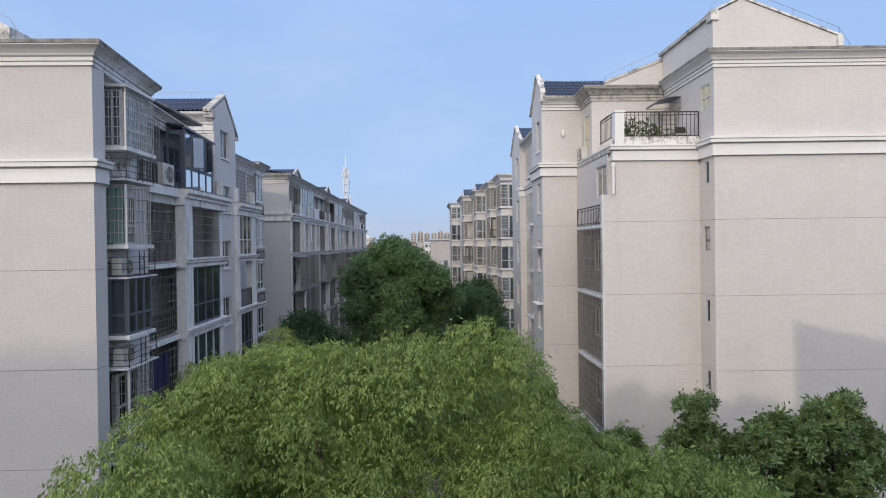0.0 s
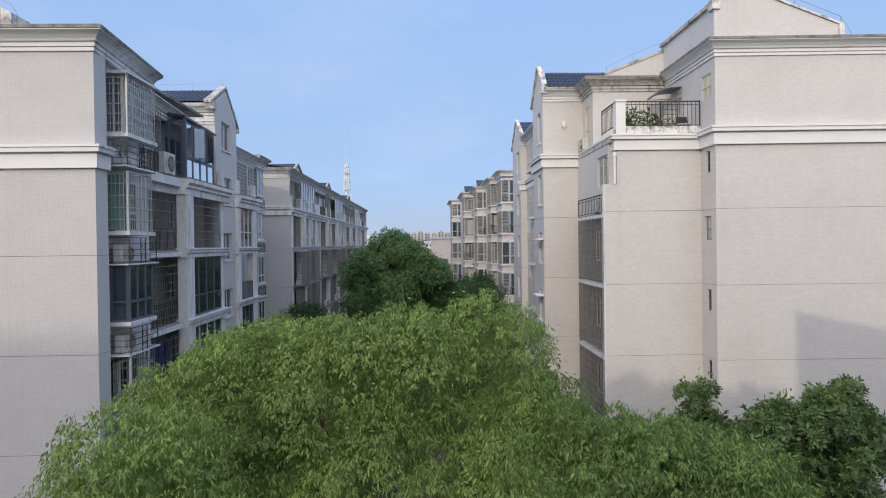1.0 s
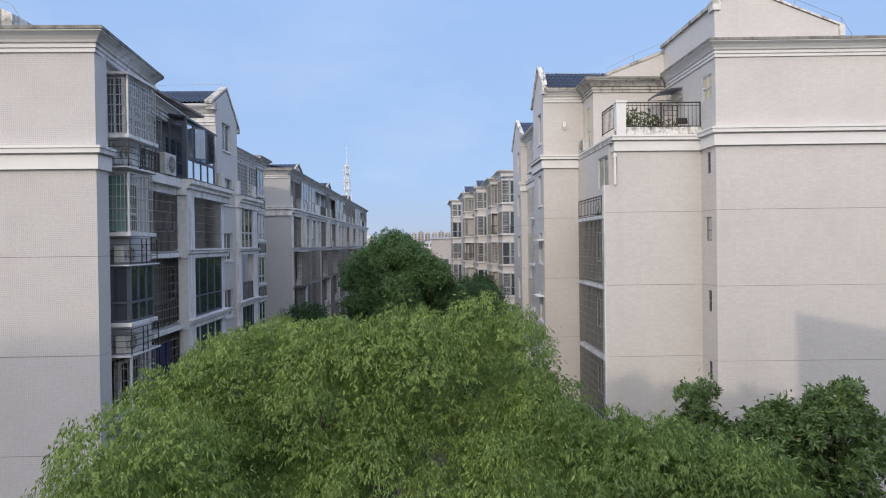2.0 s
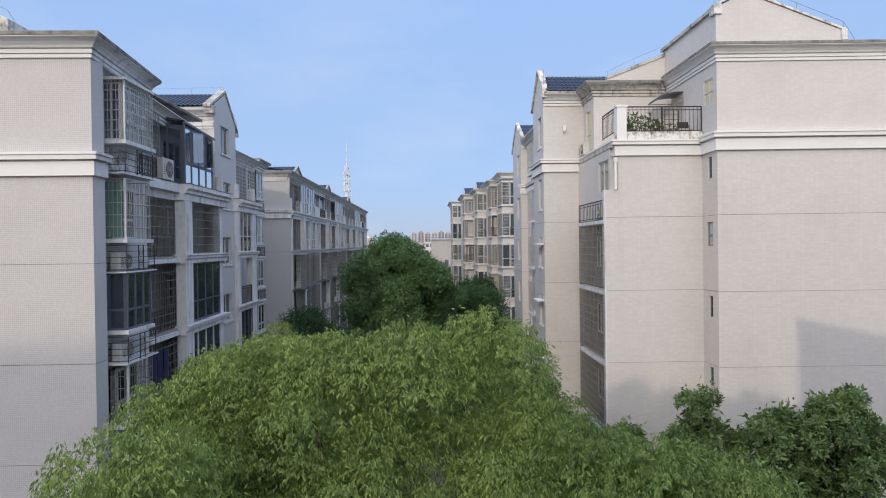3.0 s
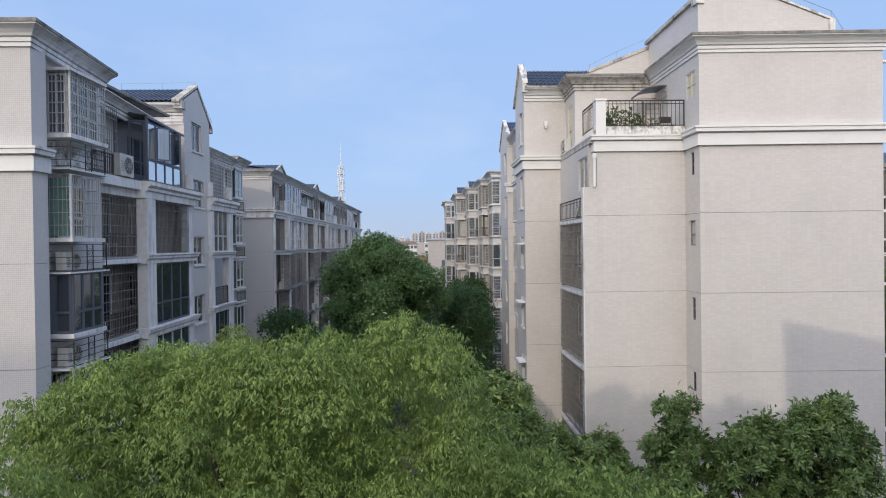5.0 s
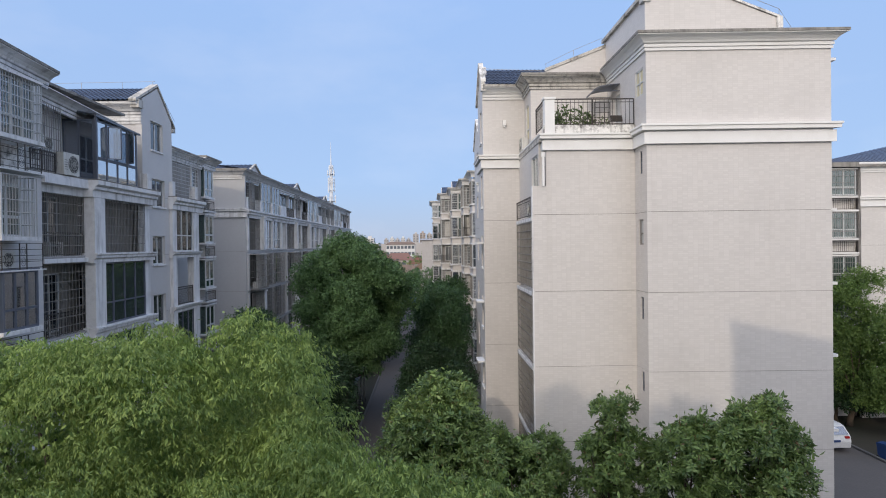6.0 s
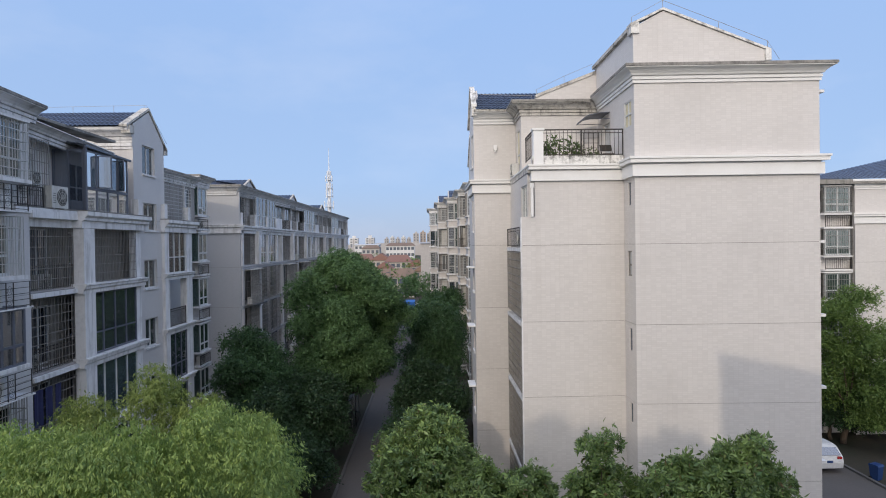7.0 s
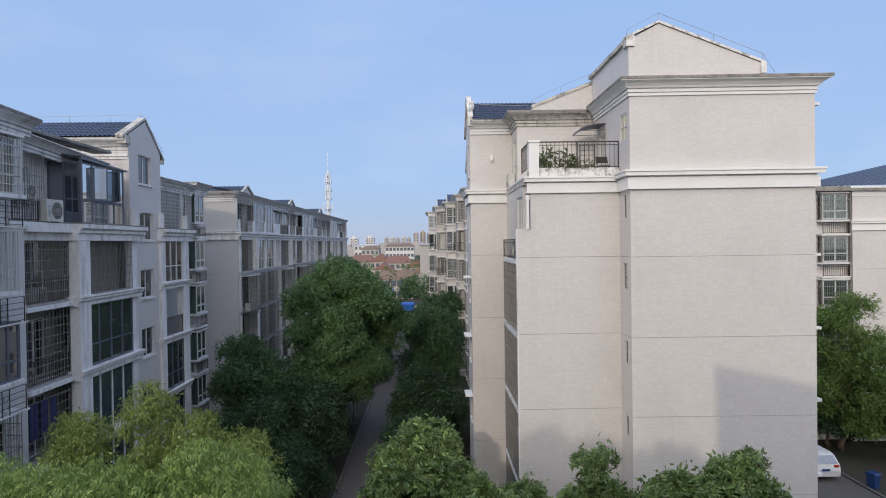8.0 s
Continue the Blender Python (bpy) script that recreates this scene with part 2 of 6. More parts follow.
FAR_WHITE = surface("far_white_wall", (0.66, 0.66, 0.66), 0.9, (0.4, 0.4, 0.4), 0.2, 2, 0.06)
MAST_WHITE = surface("mast_white_paint", (0.66, 0.69, 0.73), 0.6, (0.5, 0.5, 0.52), 0.2, 6, 0.5, fleck=0.92)
FAR_BEIGE = surface("far_beige_wall", (0.46, 0.425, 0.38), 0.9, (0.3, 0.28, 0.25), 0.3, 2, 0.08)
FAR_GREY = surface("far_plastered_wall", (0.44, 0.42, 0.41), 0.9, (0.3, 0.29, 0.28), 0.3, 2, 0.1)
FAR_ORANGE = surface("far_ochre_wall", (0.40, 0.33, 0.28), 0.9, (0.3, 0.25, 0.2), 0.2, 2, 0.05)
FAR_WINDOW = surface("far_window", (0.10, 0.12, 0.15), 0.25, (0.2, 0.2, 0.2), 0.2, 2, 0.3, 0, 0)
LEAF_NEAR = leafy("light_leaf", (0.335, 0.435, 0.122), (0.120, 0.205, 0.064), 0.5, 0.29)
LEAF_SIDE = leafy("olive_leaf", (0.30, 0.365, 0.105), (0.115, 0.175, 0.05), 0.5, 0.34)
LEAF_MAG = leafy("glossy_broad_leaf", (0.235, 0.335, 0.105), (0.06, 0.118, 0.043), 0.32, 0.2, 0.02)
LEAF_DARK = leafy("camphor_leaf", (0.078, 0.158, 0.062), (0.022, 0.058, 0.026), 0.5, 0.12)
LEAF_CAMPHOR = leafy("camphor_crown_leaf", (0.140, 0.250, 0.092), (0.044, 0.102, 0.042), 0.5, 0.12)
# deep shade under the taller crowns is put into this leaf colour
LEAF_SHADE = leafy("shade_darkened_leaf", (0.038, 0.082, 0.034), (0.014, 0.036, 0.016), 0.5, 0.08)
LEAF_MID = leafy("street_tree_leaf", (0.165, 0.255, 0.07), (0.06, 0.12, 0.03), 0.5, 0.25)
LEAF_POT = leafy("pot_plant_leaf", (0.14, 0.20, 0.07), (0.05, 0.085, 0.035), 0.5, 0.2)


# ---------------------------------------------------------------- mesh helpers
class Shape:
    """Gathers corners and faces of one mesh."""

    def __init__(self):
        self.v, self.f = [], []

    def add(self, verts, faces):
        k = len(self.v)
        self.v += [tuple(p) for p in verts]
        self.f += [tuple(i + k for i in q) for q in faces]
        return self

    def box(self, x0, y0, z0, x1, y1, z1):
        x0, x1, y0, y1, z0, z1 = min(x0, x1), max(x0, x1), min(y0, y1), max(y0, y1), min(z0, z1), max(z0, z1)
        return self.add([(x, y, z) for z in (z0, z1) for y in (y0, y1) for x in (x0, x1)],
                        [(0, 2, 3, 1), (4, 5, 7, 6), (0, 1, 5, 4), (2, 6, 7, 3), (0, 4, 6, 2), (1, 3, 7, 5)])

    def prism(self, ring, shift):
        """A flat ring of points pushed along shift, closed at both ends."""
        n, s = len(ring), Vector(shift)
        top = [tuple(Vector(p) + s) for p in ring]
        return self.add(list(ring) + top, [tuple(range(n))[::-1], tuple(range(n, 2 * n))] + [(i, (i + 1) % n, n + (i + 1) % n, n + i) for i in range(n)])

    def tube(self, points, radii, sides=6):
        k = len(self.v)
        pts = [Vector(p) for p in points]
        for i, p in enumerate(pts):
            d = (pts[min(i + 1, len(pts) - 1)] - pts[max(i - 1, 0)]).normalized()
            a = d.orthogonal().normalized()
            b = d.cross(a)
            r = radii[i] if isinstance(radii, (list, tuple)) else radii
            self.v += [tuple(p + r * (a * math.cos(2 * math.pi * j / sides) + b * math.sin(2 * math.pi * j / sides))) for j in range(sides)]
        for i in range(len(pts) - 1):
            for j in range(sides):
                a, b = k + i * sides + j, k + i * sides + (j + 1) % sides
                self.f.append((a, b, b + sides, a + sides))
        self.f.append(tuple(range(k, k + sides))[::-1])
        e = k + (len(pts) - 1) * sides
        self.f.append(tuple(range(e, e + sides)))
        return self

    def mesh(self, name, material, smooth=False):
        me = bpy.data.meshes.new(name)
        me.from_pydata(self.v, [], self.f)
        bm = bmesh.new()
        bm.from_mesh(me)
        bmesh.ops.recalc_face_normals(bm, faces=bm.faces)
        bm.to_mesh(me)
        bm.free()
        if smooth:
            me.polygons.foreach_set("use_smooth", [True] * len(me.polygons))
        me.materials.append(material)
        return me


def part(name, shape, material, parent=None, label="", smooth=False):
    ob = new(name, shape.mesh(name, material, smooth) if isinstance(shape, Shape) else shape)
    if parent is not None:
        ob.parent = parent
    return tagged(ob, label) if label else ob


def thing(name, label, category, at=(0, 0, 0), group="", kind=""):
    ob = new(name)
    ob.location = at
    ob.empty_display_size = 0.3
    return tagged(ob, label, category, group, kind)


class Face:
    """A facade plane: axis it faces ('x' or 'y'), where it lies, and which way is out. u runs along it, d outwards."""

    def __init__(self, axis, at, out):
        self.axis, self.at, self.out = axis, at, out

    def p(self, u, d, z):
        return (self.at + self.out * d, u, z) if self.axis == "x" else (u, self.at + self.out * d, z)

    def box(self, s, u0, u1, d0, d1, z0, z1):
        a, b = self.p(u0, d0, z0), self.p(u1, d1, z1)
        return s.box(*a, *b)

    def moved(self, d):
        return Face(self.axis, self.at + self.out * d, self.out)


def pierced(s, face, u0, u1, z0, z1, thick, holes=()):
    """A wall slab with its openings left out, as one closed skin; it lies behind the plane."""
    us = sorted({round(q, 4) for q in (u0, u1, *[min(max(h[i], u0), u1) for h in holes for i in (0, 1)])})
    zs = sorted({round(q, 4) for q in (z0, z1, *[min(max(h[i], z0), z1) for h in holes for i in (2, 3)])})
    nu, nz = len(us) - 1, len(zs) - 1

    def solid(i, j):
        if not (0 <= i < nu and 0 <= j < nz):
            return False
        um, zm = (us[i] + us[i + 1]) / 2, (zs[j] + zs[j + 1]) / 2
        return not any(h[0] < um < h[1] and h[2] < zm < h[3] for h in holes)

    index = {}

    def corner(i, j, k):
        if (i, j, k) not in index:
            index[i, j, k] = len(s.v)
            s.v.append(face.p(us[i], -thick * k, zs[j]))
        return index[i, j, k]

    for i in range(nu):
        for j in range(nz):
            if solid(i, j):
                for k in (0, 1):
                    s.f.append((corner(i, j, k), corner(i + 1, j, k), corner(i + 1, j + 1, k), corner(i, j + 1, k)))
                for di, dj, p, q in ((-1, 0, (i, j), (i, j + 1)), (1, 0, (i + 1, j), (i + 1, j + 1)), (0, -1, (i, j), (i + 1, j)), (0, 1, (i, j + 1), (i + 1, j + 1))):
                    if not solid(i + di, j + dj):
                        s.f.append((corner(*p, 0), corner(*q, 0), corner(*q, 1), corner(*p, 1)))
    return s


def storey_wall(owner, face, u0, u1, levels, thick, holes, material, gap=0.016, name="wall_panel"):
    """Tiled wall panels, one a storey, parted by recessed joints over a backing."""
    back = Shape()
    pierced(back, face.moved(-0.03), u0 + 0.034, u1 - 0.034, levels[0], levels[-1], thick - 0.03, holes)
    backing = part("wall", back, material, owner)
    for z in levels[1:-1]:
        cuts = sorted((max(h[0], u0), min(h[1], u1)) for h in holes if h[2] < z < h[3])
        edges = [u0 + 0.04] + [q for c in cuts for q in c] + [u1 - 0.04]
        for a, b in zip(edges[::2], edges[1::2]):
            if b - a > 0.05:
                part("joint", sheet_box(face, a, b, -0.034, -0.02, z - gap / 2 - 0.002, z + gap / 2 + 0.002), JOINT, backing)
    for a, b in zip(levels, levels[1:]):
        s = Shape()
        pierced(s, face, u0, u1, a + (gap / 2 if a > levels[0] else 0), b - (gap / 2 if b < levels[-1] else 0), 0.028, [h for h in holes if h[3] > a and h[2] < b])
        if s.v:
            part(name, s, material, backing)
    return backing


def profile_run(s, face, u0, u1, steps, back=0.0, m0=0, m1=0, skew=0.0):
    """A moulding: steps of (d, z) from its bottom to its top, run from u0 to u1. m0, m1: 1 mitres an outer corner, -1 an inner one."""
    ring = [(back, steps[0][1])] + list(steps) + [(back, steps[-1][1])]
    n = len(ring)
    a = [face.p(u0 - m0 * d, d, z) for d, z in ring]
    b = [face.p(u1 + m1 * d, d - skew, z) for d, z in ring]
    return s.add(a + b, [tuple(range(n))[::-1], tuple(range(n, 2 * n))] + [(i, (i + 1) % n, n + (i + 1) % n, n + i) for i in range(n)])


CORNICE = ((0.08, 0.0), (0.08, 0.125), (0.02, 0.13), (0.02, 0.155), (0.12, 0.16), (0.12, 0.29), (0.05, 0.295), (0.05, 0.325), (0.17, 0.34), (0.22, 0.42), (0.34, 0.52), (0.50, 0.60), (0.58, 0.62), (0.58, 0.66))


def cornice(owner, face, u0, u1, z, scale=1.0, material=WHITE, edge=ROOF_EDGE, m0=0, m1=0, skew=0.0, reach=1.0):
    """A curved eaves moulding with a dark weathered slab on top, mitred at the corners."""
    s = Shape()
    profile_run(s, face, u0, u1, [(d * scale * reach, z + h * scale) for d, h in CORNICE], -0.05, m0, m1, skew)
    c = part("cornice", s, material, owner)
    t = Shape()
    profile_run(t, face, u0, u1, [(0.62 * scale * reach, z + 0.664 * scale), (0.62 * scale * reach, z + 0.78 * scale), (0.60 * scale * reach, z + 0.80 * scale)], -0.3, m0, m1, skew)
    part("eaves_slab", t, edge, c, "dark weathered concrete edge")
    return c


BAND = ((0.11, 0.0), (0.11, 0.40), (0.03, 0.405), (0.03, 0.44), (0.22, 0.455), (0.22, 0.57), (0.26, 0.59), (0.26, 0.66))


def band(owner, face, u0, u1, z, scale=1.0, material=WHITE, m0=0, m1=0):
    s = Shape()
    profile_run(s, face, u0, u1, [(d * scale, z + h * scale) for d, h in BAND], -0.05, m0, m1)
    return part("moulded_band", s, material, owner)


def sheet_box(face, u0, u1, d0, d1, z0, z1):
    s = Shape()
    face.box(s, u0, u1, d0, d1, z0, z1)
    return s


def window(owner, face, u0, u1, z0, z1, frame_mat=None, glass=None, cols=2, transom=0.0, d=-0.10, name="window", curtain=False, bar=0.055):
    """A framed window with panes of its own, set d from the facade plane."""
    frame_mat, glass = frame_mat or ALU, glass or GLASS
    b = bar
    edges = [u0 + (u1 - u0) * i / cols for i in range(cols + 1)]
    zs = [z0, z0 + transom, z1] if transom else [z0, z1]
    lights = []
    for i, (a, c) in enumerate(zip(edges, edges[1:])):
        for j, (e, g) in enumerate(zip(zs, zs[1:])):
            lights.append((a + (b if i == 0 else b / 2), c - (b if i == cols - 1 else b / 2), e + (b if j == 0 else b / 2), g - (b if j == len(zs) - 2 else b / 2)))
    s = pierced(Shape(), face.moved(d + 0.02), u0, u1, z0, z1, 0.07, lights)
    w = part(name, s, frame_mat, owner)
    for a, c in zip(edges, edges[1:]):
        for e, g in zip(zs, zs[1:]):
            part("pane", sheet_box(face, a + b * 0.6, c - b * 0.6, d - 0.022, d - 0.012, e + b * 0.6, g - b * 0.6), glass, w)
    if curtain:
        k = Shape()
        n = max(4, int((u1 - u0) * 7))
        pts = [(u0 + (u1 - u0) * i / n, d - 0.22 + 0.03 * (-1) ** i) for i in range(n + 1)]
        for (ua, da), (ub, db) in zip(pts, pts[1:]):
            q = len(k.v)
            k.v += [face.p(ua, da, z0 + 0.04), face.p(ub, db, z0 + 0.04), face.p(ub, db, z1 - 0.04), face.p(ua, da, z1 - 0.04)]
            k.f.append((q, q + 1, q + 2, q + 3))
        part("curtain", k, CURTAIN, w)
    return w


def grille(owner, face, u0, u1, z0, z1, d, rails=4, step=0.13, material=None, single=True, name="window_grille", rod=0.008, sides=0.0):
    """Security bars on a plane d out from the facade; with sides, a cage that reaches back that far."""
    material = material or STEEL
    s = Shape()
    r = rod * 1.5
    for i in range(rails + 1):
        z = z0 + (z1 - z0) * i / rails
        face.box(s, u0, u1, d - r, d + r, z - r, z + r)
        if sides:
            for u in (u0, u1):
                face.box(s, u - r, u + r, d - sides, d - r, z - r, z + r)
    for u in (u0, u1):
        face.box(s, u - r, u + r, d - r * 0.9, d + r * 0.9, z0, z1)
    g = part(name, s, material, owner)
    n = max(2, round((u1 - u0) / step))
    places = [face.p(u0 + (u1 - u0) * i / n, d, (z0 + z1) / 2) for i in range(1, n)]
    if sides:
        m = max(2, round(sides / step))
        places += [face.p(u, d - sides * i / m, (z0 + z1) / 2) for u in (u0, u1) for i in range(1, m)]
    h = (z1 - z0) / 2
    if single:
        me = Shape().box(-rod, -rod, -h, rod, rod, h).mesh("bar", material)
        for p in places:
            o = new("bar", me)
            o.location, o.parent = p, g
    else:
        k = Shape()
        for x, y, z in places:
            k.box(x - rod, y - rod, z - h, x + rod, y + rod, z + h)
        tagged(part("rod_mesh", k, material, g), kind="stuff")
    return g


def railing(owner, face, u0, u1, z0, z1, d, step=0.11, material=None, name="railing", single=True, mids=1):
    material = material or IRON
    s = Shape()
    for z, r in [(z1, 0.022), (z0 + 0.06, 0.014)] + [(z1 - 0.12, 0.012)] * (mids > 0):
        face.box(s, u0, u1, d - r, d + r, z - r, z + r)
    for u in (u0, u1):
        face.box(s, u - 0.018, u + 0.018, d - 0.018, d + 0.018, z0, z1)
    g = part(name, s, material, owner)
    n = max(2, round((u1 - u0) / step))
    h = (z1 - z0) / 2 - 0.03
    if single:
        me = Shape().box(-0.008, -0.008, -h, 0.008, 0.008, h).mesh("baluster", material)
        for i in range(1, n):
            o = new("baluster", me)
            o.location, o.parent = face.p(u0 + (u1 - u0) * i / n, d, (z0 + z1) / 2), g
    else:
        k = Shape()
        for i in range(1, n):
            x, y, z = face.p(u0 + (u1 - u0) * i / n, d, (z0 + z1) / 2)
            k.box(x - 0.008, y - 0.008, z - h, x + 0.008, y + 0.008, z + h)
        tagged(part("rod_mesh", k, material, g), kind="stuff")
    return g


def tiled_slope(s, a, b, c, d, rows, cols, lift=0.035):
    """A roof slope of rolled tiles: a, b along the eaves, d, c along the ridge above them."""
    a, b, c, d = (Vector(p) for p in (a, b, c, d))
    up = (b - a).cross(d - a).normalized()
    if up.z < 0:
        up = -up
    k0 = len(s.v)
    m = cols * 4
    for r in range(rows):
        for e in (0.0, 1.0):
            t = (r + e) / rows
            for i in range(m + 1):
                u = i / m
                p = a.lerp(b, u).lerp(d.lerp(c, u), t) + up * (lift * (0.5 + 0.5 * math.cos(2 * math.pi * u * cols)) + lift * 0.9 * (1 - e))
                s.v.append(tuple(p))
    w = m + 1
    for q in range(rows * 2 - 1):
        for i in range(m):
            o = k0 + q * w + i
            s.f.append((o, o + 1, o + w + 1, o + w))
    return s


def air_conditioner(at, turn=0.0, w=0.82, h=0.58, label="white outdoor air conditioner unit with a round fan grille", dep=0.30):
    """The case faces +y before the turn; it stands on the point at."""
    t = thing("air_conditioner", label, "air conditioner")
    t.matrix_world = pose(*at, 0, 0, turn)
    body = Shape().box(-w / 2, -dep, 0.03, w / 2, 0, h)
    for x in (-w * 0.35, w * 0.35):
        body.box(x - 0.03, -dep, 0, x + 0.03, 0, 0.03)
    part("case", body, PLASTIC_WHITE, t)
    cx, cz, r = -w * 0.12, h * 0.52, h * 0.38
    ring = [(cx + r * math.cos(a), 0.004, cz + r * math.sin(a)) for a in [2 * math.pi * i / 20 for i in range(20)]]
    fan = part("fan_opening", Shape().prism(ring, (0, 0.008, 0)), FAN_DARK, t)
    g = Shape()
    for q in (0.3, 0.6, 0.9):
        rr = r * q
        pts = [(cx + rr * math.cos(a), 0.02, cz + rr * math.sin(a)) for a in [2 * math.pi * i / 16 for i in range(17)]]
        g.tube(pts, 0.007, 4)
    for i in range(8):
        a = math.pi * i / 4
        g.tube([(cx, 0.02, cz), (cx + r * math.cos(a), 0.018, cz + r * math.sin(a))], 0.005, 4)
    tagged(part("fan_guard", g, PLASTIC_WHITE, fan), kind="stuff")
    lines = Shape()
    for i in range(5):
        lines.box(w * 0.27, 0.001, h * (0.25 + 0.1 * i), w * 0.44, 0.006, h * (0.25 + 0.1 * i) + 0.02)
    part("louvre", lines, FAN_DARK, t)
    return t


def lightning_wire(owner, line, posts):
    """A thin wire along a coping, held up by small posts of (x, y, foot, top)."""
    w = part("lightning_wire", Shape().tube(line, 0.009, 4), STEEL, owner)
    for x, y, z0, z1 in posts:
        part("wire_post", Shape().tube([(x, y, z0), (x, y, z1)], 0.010, 4), STEEL, w)


# ---------------------------------------------------------------- trees
def leaf_mesh(name, lobes, count, length, width, droop, material, seed, rough=0.25, spray=9, shell=0.55, low=-0.55, flat=0.0, tuft=0.22, rosette=False, weeping=False, ruffle=0.6):
    """Leaves in small sprays over uneven lobes: lobes of (x, y, z, rx, ry, rz)."""
    rng = np.random.default_rng(seed)
    lob = np.array(lobes, float)
    area = (lob[:, 3] * lob[:, 4] + lob[:, 3] * lob[:, 5] + lob[:, 4] * lob[:, 5])
    n = count // spray
    pick = rng.choice(len(lob), n, p=area / area.sum())
    v = rng.normal(size=(n * 3, 3))
    v /= np.linalg.norm(v, axis=1)[:, None]
    v = v[v[:, 2] > low][:n]
    pick = pick[:len(v)]
    n = len(v)
    rad = shell + (1 - shell) * rng.random(n) ** 0.5
    wob = np.array([noise.noise(Vector((d[0] * 2.3 + p * 7.1, d[1] * 2.3, d[2] * 2.3 + seed))) for d, p in zip(v, pick)])
    rad *= 1 + rough * wob + 0.05 * rng.normal(size=n)
    centre = lob[pick, :3] + v * lob[pick, 3:] * rad[:, None]
    out = v / lob[pick, 3:]
    out /= np.linalg.norm(out, axis=1)[:, None]
    k = spray
    c = np.repeat(centre, k, 0)
    o = np.repeat(out, k, 0)
    m = len(c)
    step = np.tile(np.linspace(0, 1, k), n)
    twig = o + rng.normal(scale=0.5, size=(n, 3)).repeat(k, 0) + np.array([0, 0, -droop])
    twig /= np.linalg.norm(twig, axis=1)[:, None]
    base = c + twig * (step * tuft * 1.6)[:, None] + rng.normal(scale=tuft * 0.35, size=(m, 3))
    base[:, 2] -= droop * tuft * step ** 2
    ld = twig * 0.6 + rng.normal(scale=0.75, size=(m, 3)) + np.array([0, 0, -droop])
    ld[:, 2] *= 1 - flat
    face = o + rng.normal(scale=ruffle, size=(m, 3))
    if weeping or rosette:
        twig = o * (0.85 if weeping else 1.0) + np.array([0, 0, 0.45 if weeping else 0.6]) + rng.normal(scale=0.32, size=(n, 3)).repeat(k, 0)
        twig /= np.linalg.norm(twig, axis=1)[:, None]
        across = np.cross(twig, np.array([0.13, 0.21, 1.0]))
        across /= np.linalg.norm(across, axis=1)[:, None] + 1e-9
    if weeping:
        # arching twigs with leaves hanging in turn on both sides
        turn = np.where(np.tile(np.arange(k), n) % 2 == 0, 1.0, -1.0)[:, None]
        base = c + twig * ((step - 0.35) * tuft * 1.8)[:, None] + rng.normal(scale=tuft * 0.12, size=(m, 3))
        base[:, 2] -= droop * tuft * 1.5 * step ** 2
        ld = across * turn * 0.36 + twig * 0.34 + np.array([0, 0, -0.85]) + rng.normal(scale=0.27, size=(m, 3))
    if rosette:
        # whorls of broad leaves round the twig ends
        a = (np.tile(np.arange(k), n) * 2.39996 + rng.uniform(0, 6.28, n).repeat(k))[:, None]
        base = c + twig * (0.05 * step)[:, None]
        ld = twig * (0.15 + 0.55 * step)[:, None] + across * np.cos(a) + np.cross(twig, across) * np.sin(a) + rng.normal(scale=0.12, size=(m, 3))
        face = twig + rng.normal(scale=0.15, size=(m, 3))
    ld /= np.linalg.norm(ld, axis=1)[:, None]
    sd = np.cross(ld, face)
    sd /= np.linalg.norm(sd, axis=1)[:, None] + 1e-9
    nm = np.cross(sd, ld)
    size = rng.uniform(0.7, 1.25, (m, 1))
    L, W = length * size, width * size
    tip = base + ld * L - np.array([0, 0, 1]) * L * 0.12 * droop
    midp = base + ld * L * 0.45
    a, b = midp + sd * W / 2 + nm * W * 0.15, midp - sd * W / 2 + nm * W * 0.15
    corners, order = [base, a, tip, b], np.array([0, 1, 2, 0, 2, 3])
    if rosette:
        lift = ld * L * 0.22
        corners, order = [base, a + lift, tip + sd * W * 0.16, tip - sd * W * 0.16, b + lift], np.array([0, 1, 2, 0, 2, 3, 0, 3, 4])
    verts = np.stack(corners, 1).reshape(-1, 3)
    me = bpy.data.meshes.new(name)
    me.vertices.add(len(verts))
    me.vertices.foreach_set("co", verts.astype(np.float32).ravel())
    tri = (np.arange(m)[:, None] * len(corners) + order).ravel()
    me.loops.add(len(tri))
    me.loops.foreach_set("vertex_index", tri.astype(np.int32))
    me.polygons.add(len(tri) // 3)
    me.polygons.foreach_set("loop_start", np.arange(len(tri) // 3, dtype=np.int32) * 3)
    me.polygons.foreach_set("loop_total", np.full(len(tri) // 3, 3, np.int32))
    me.update(calc_edges=True)
    me.validate()
    me.materials.append(material)
    return me


def puffs(seed, centre, radii, count, size, low=-0.2, squash=0.8):
    """Smaller uneven lobes spread over one large crown."""
    rng = random.Random(seed)
    made = []
    for i in range(count):
        z = low + (1 - low) * (i + 0.5) / count
        a = i * 2.39996 + rng.uniform(-0.4, 0.4)
        q = math.sqrt(max(0, 1 - z * z))
        f = rng.uniform(0.72, 0.95)
        s = size * rng.uniform(0.75, 1.25)
        made.append((centre[0] + radii[0] * q * math.cos(a) * f, centre[1] + radii[1] * q * math.sin(a) * f, centre[2] + radii[2] * z * f, s, s, s * squash))
    return made


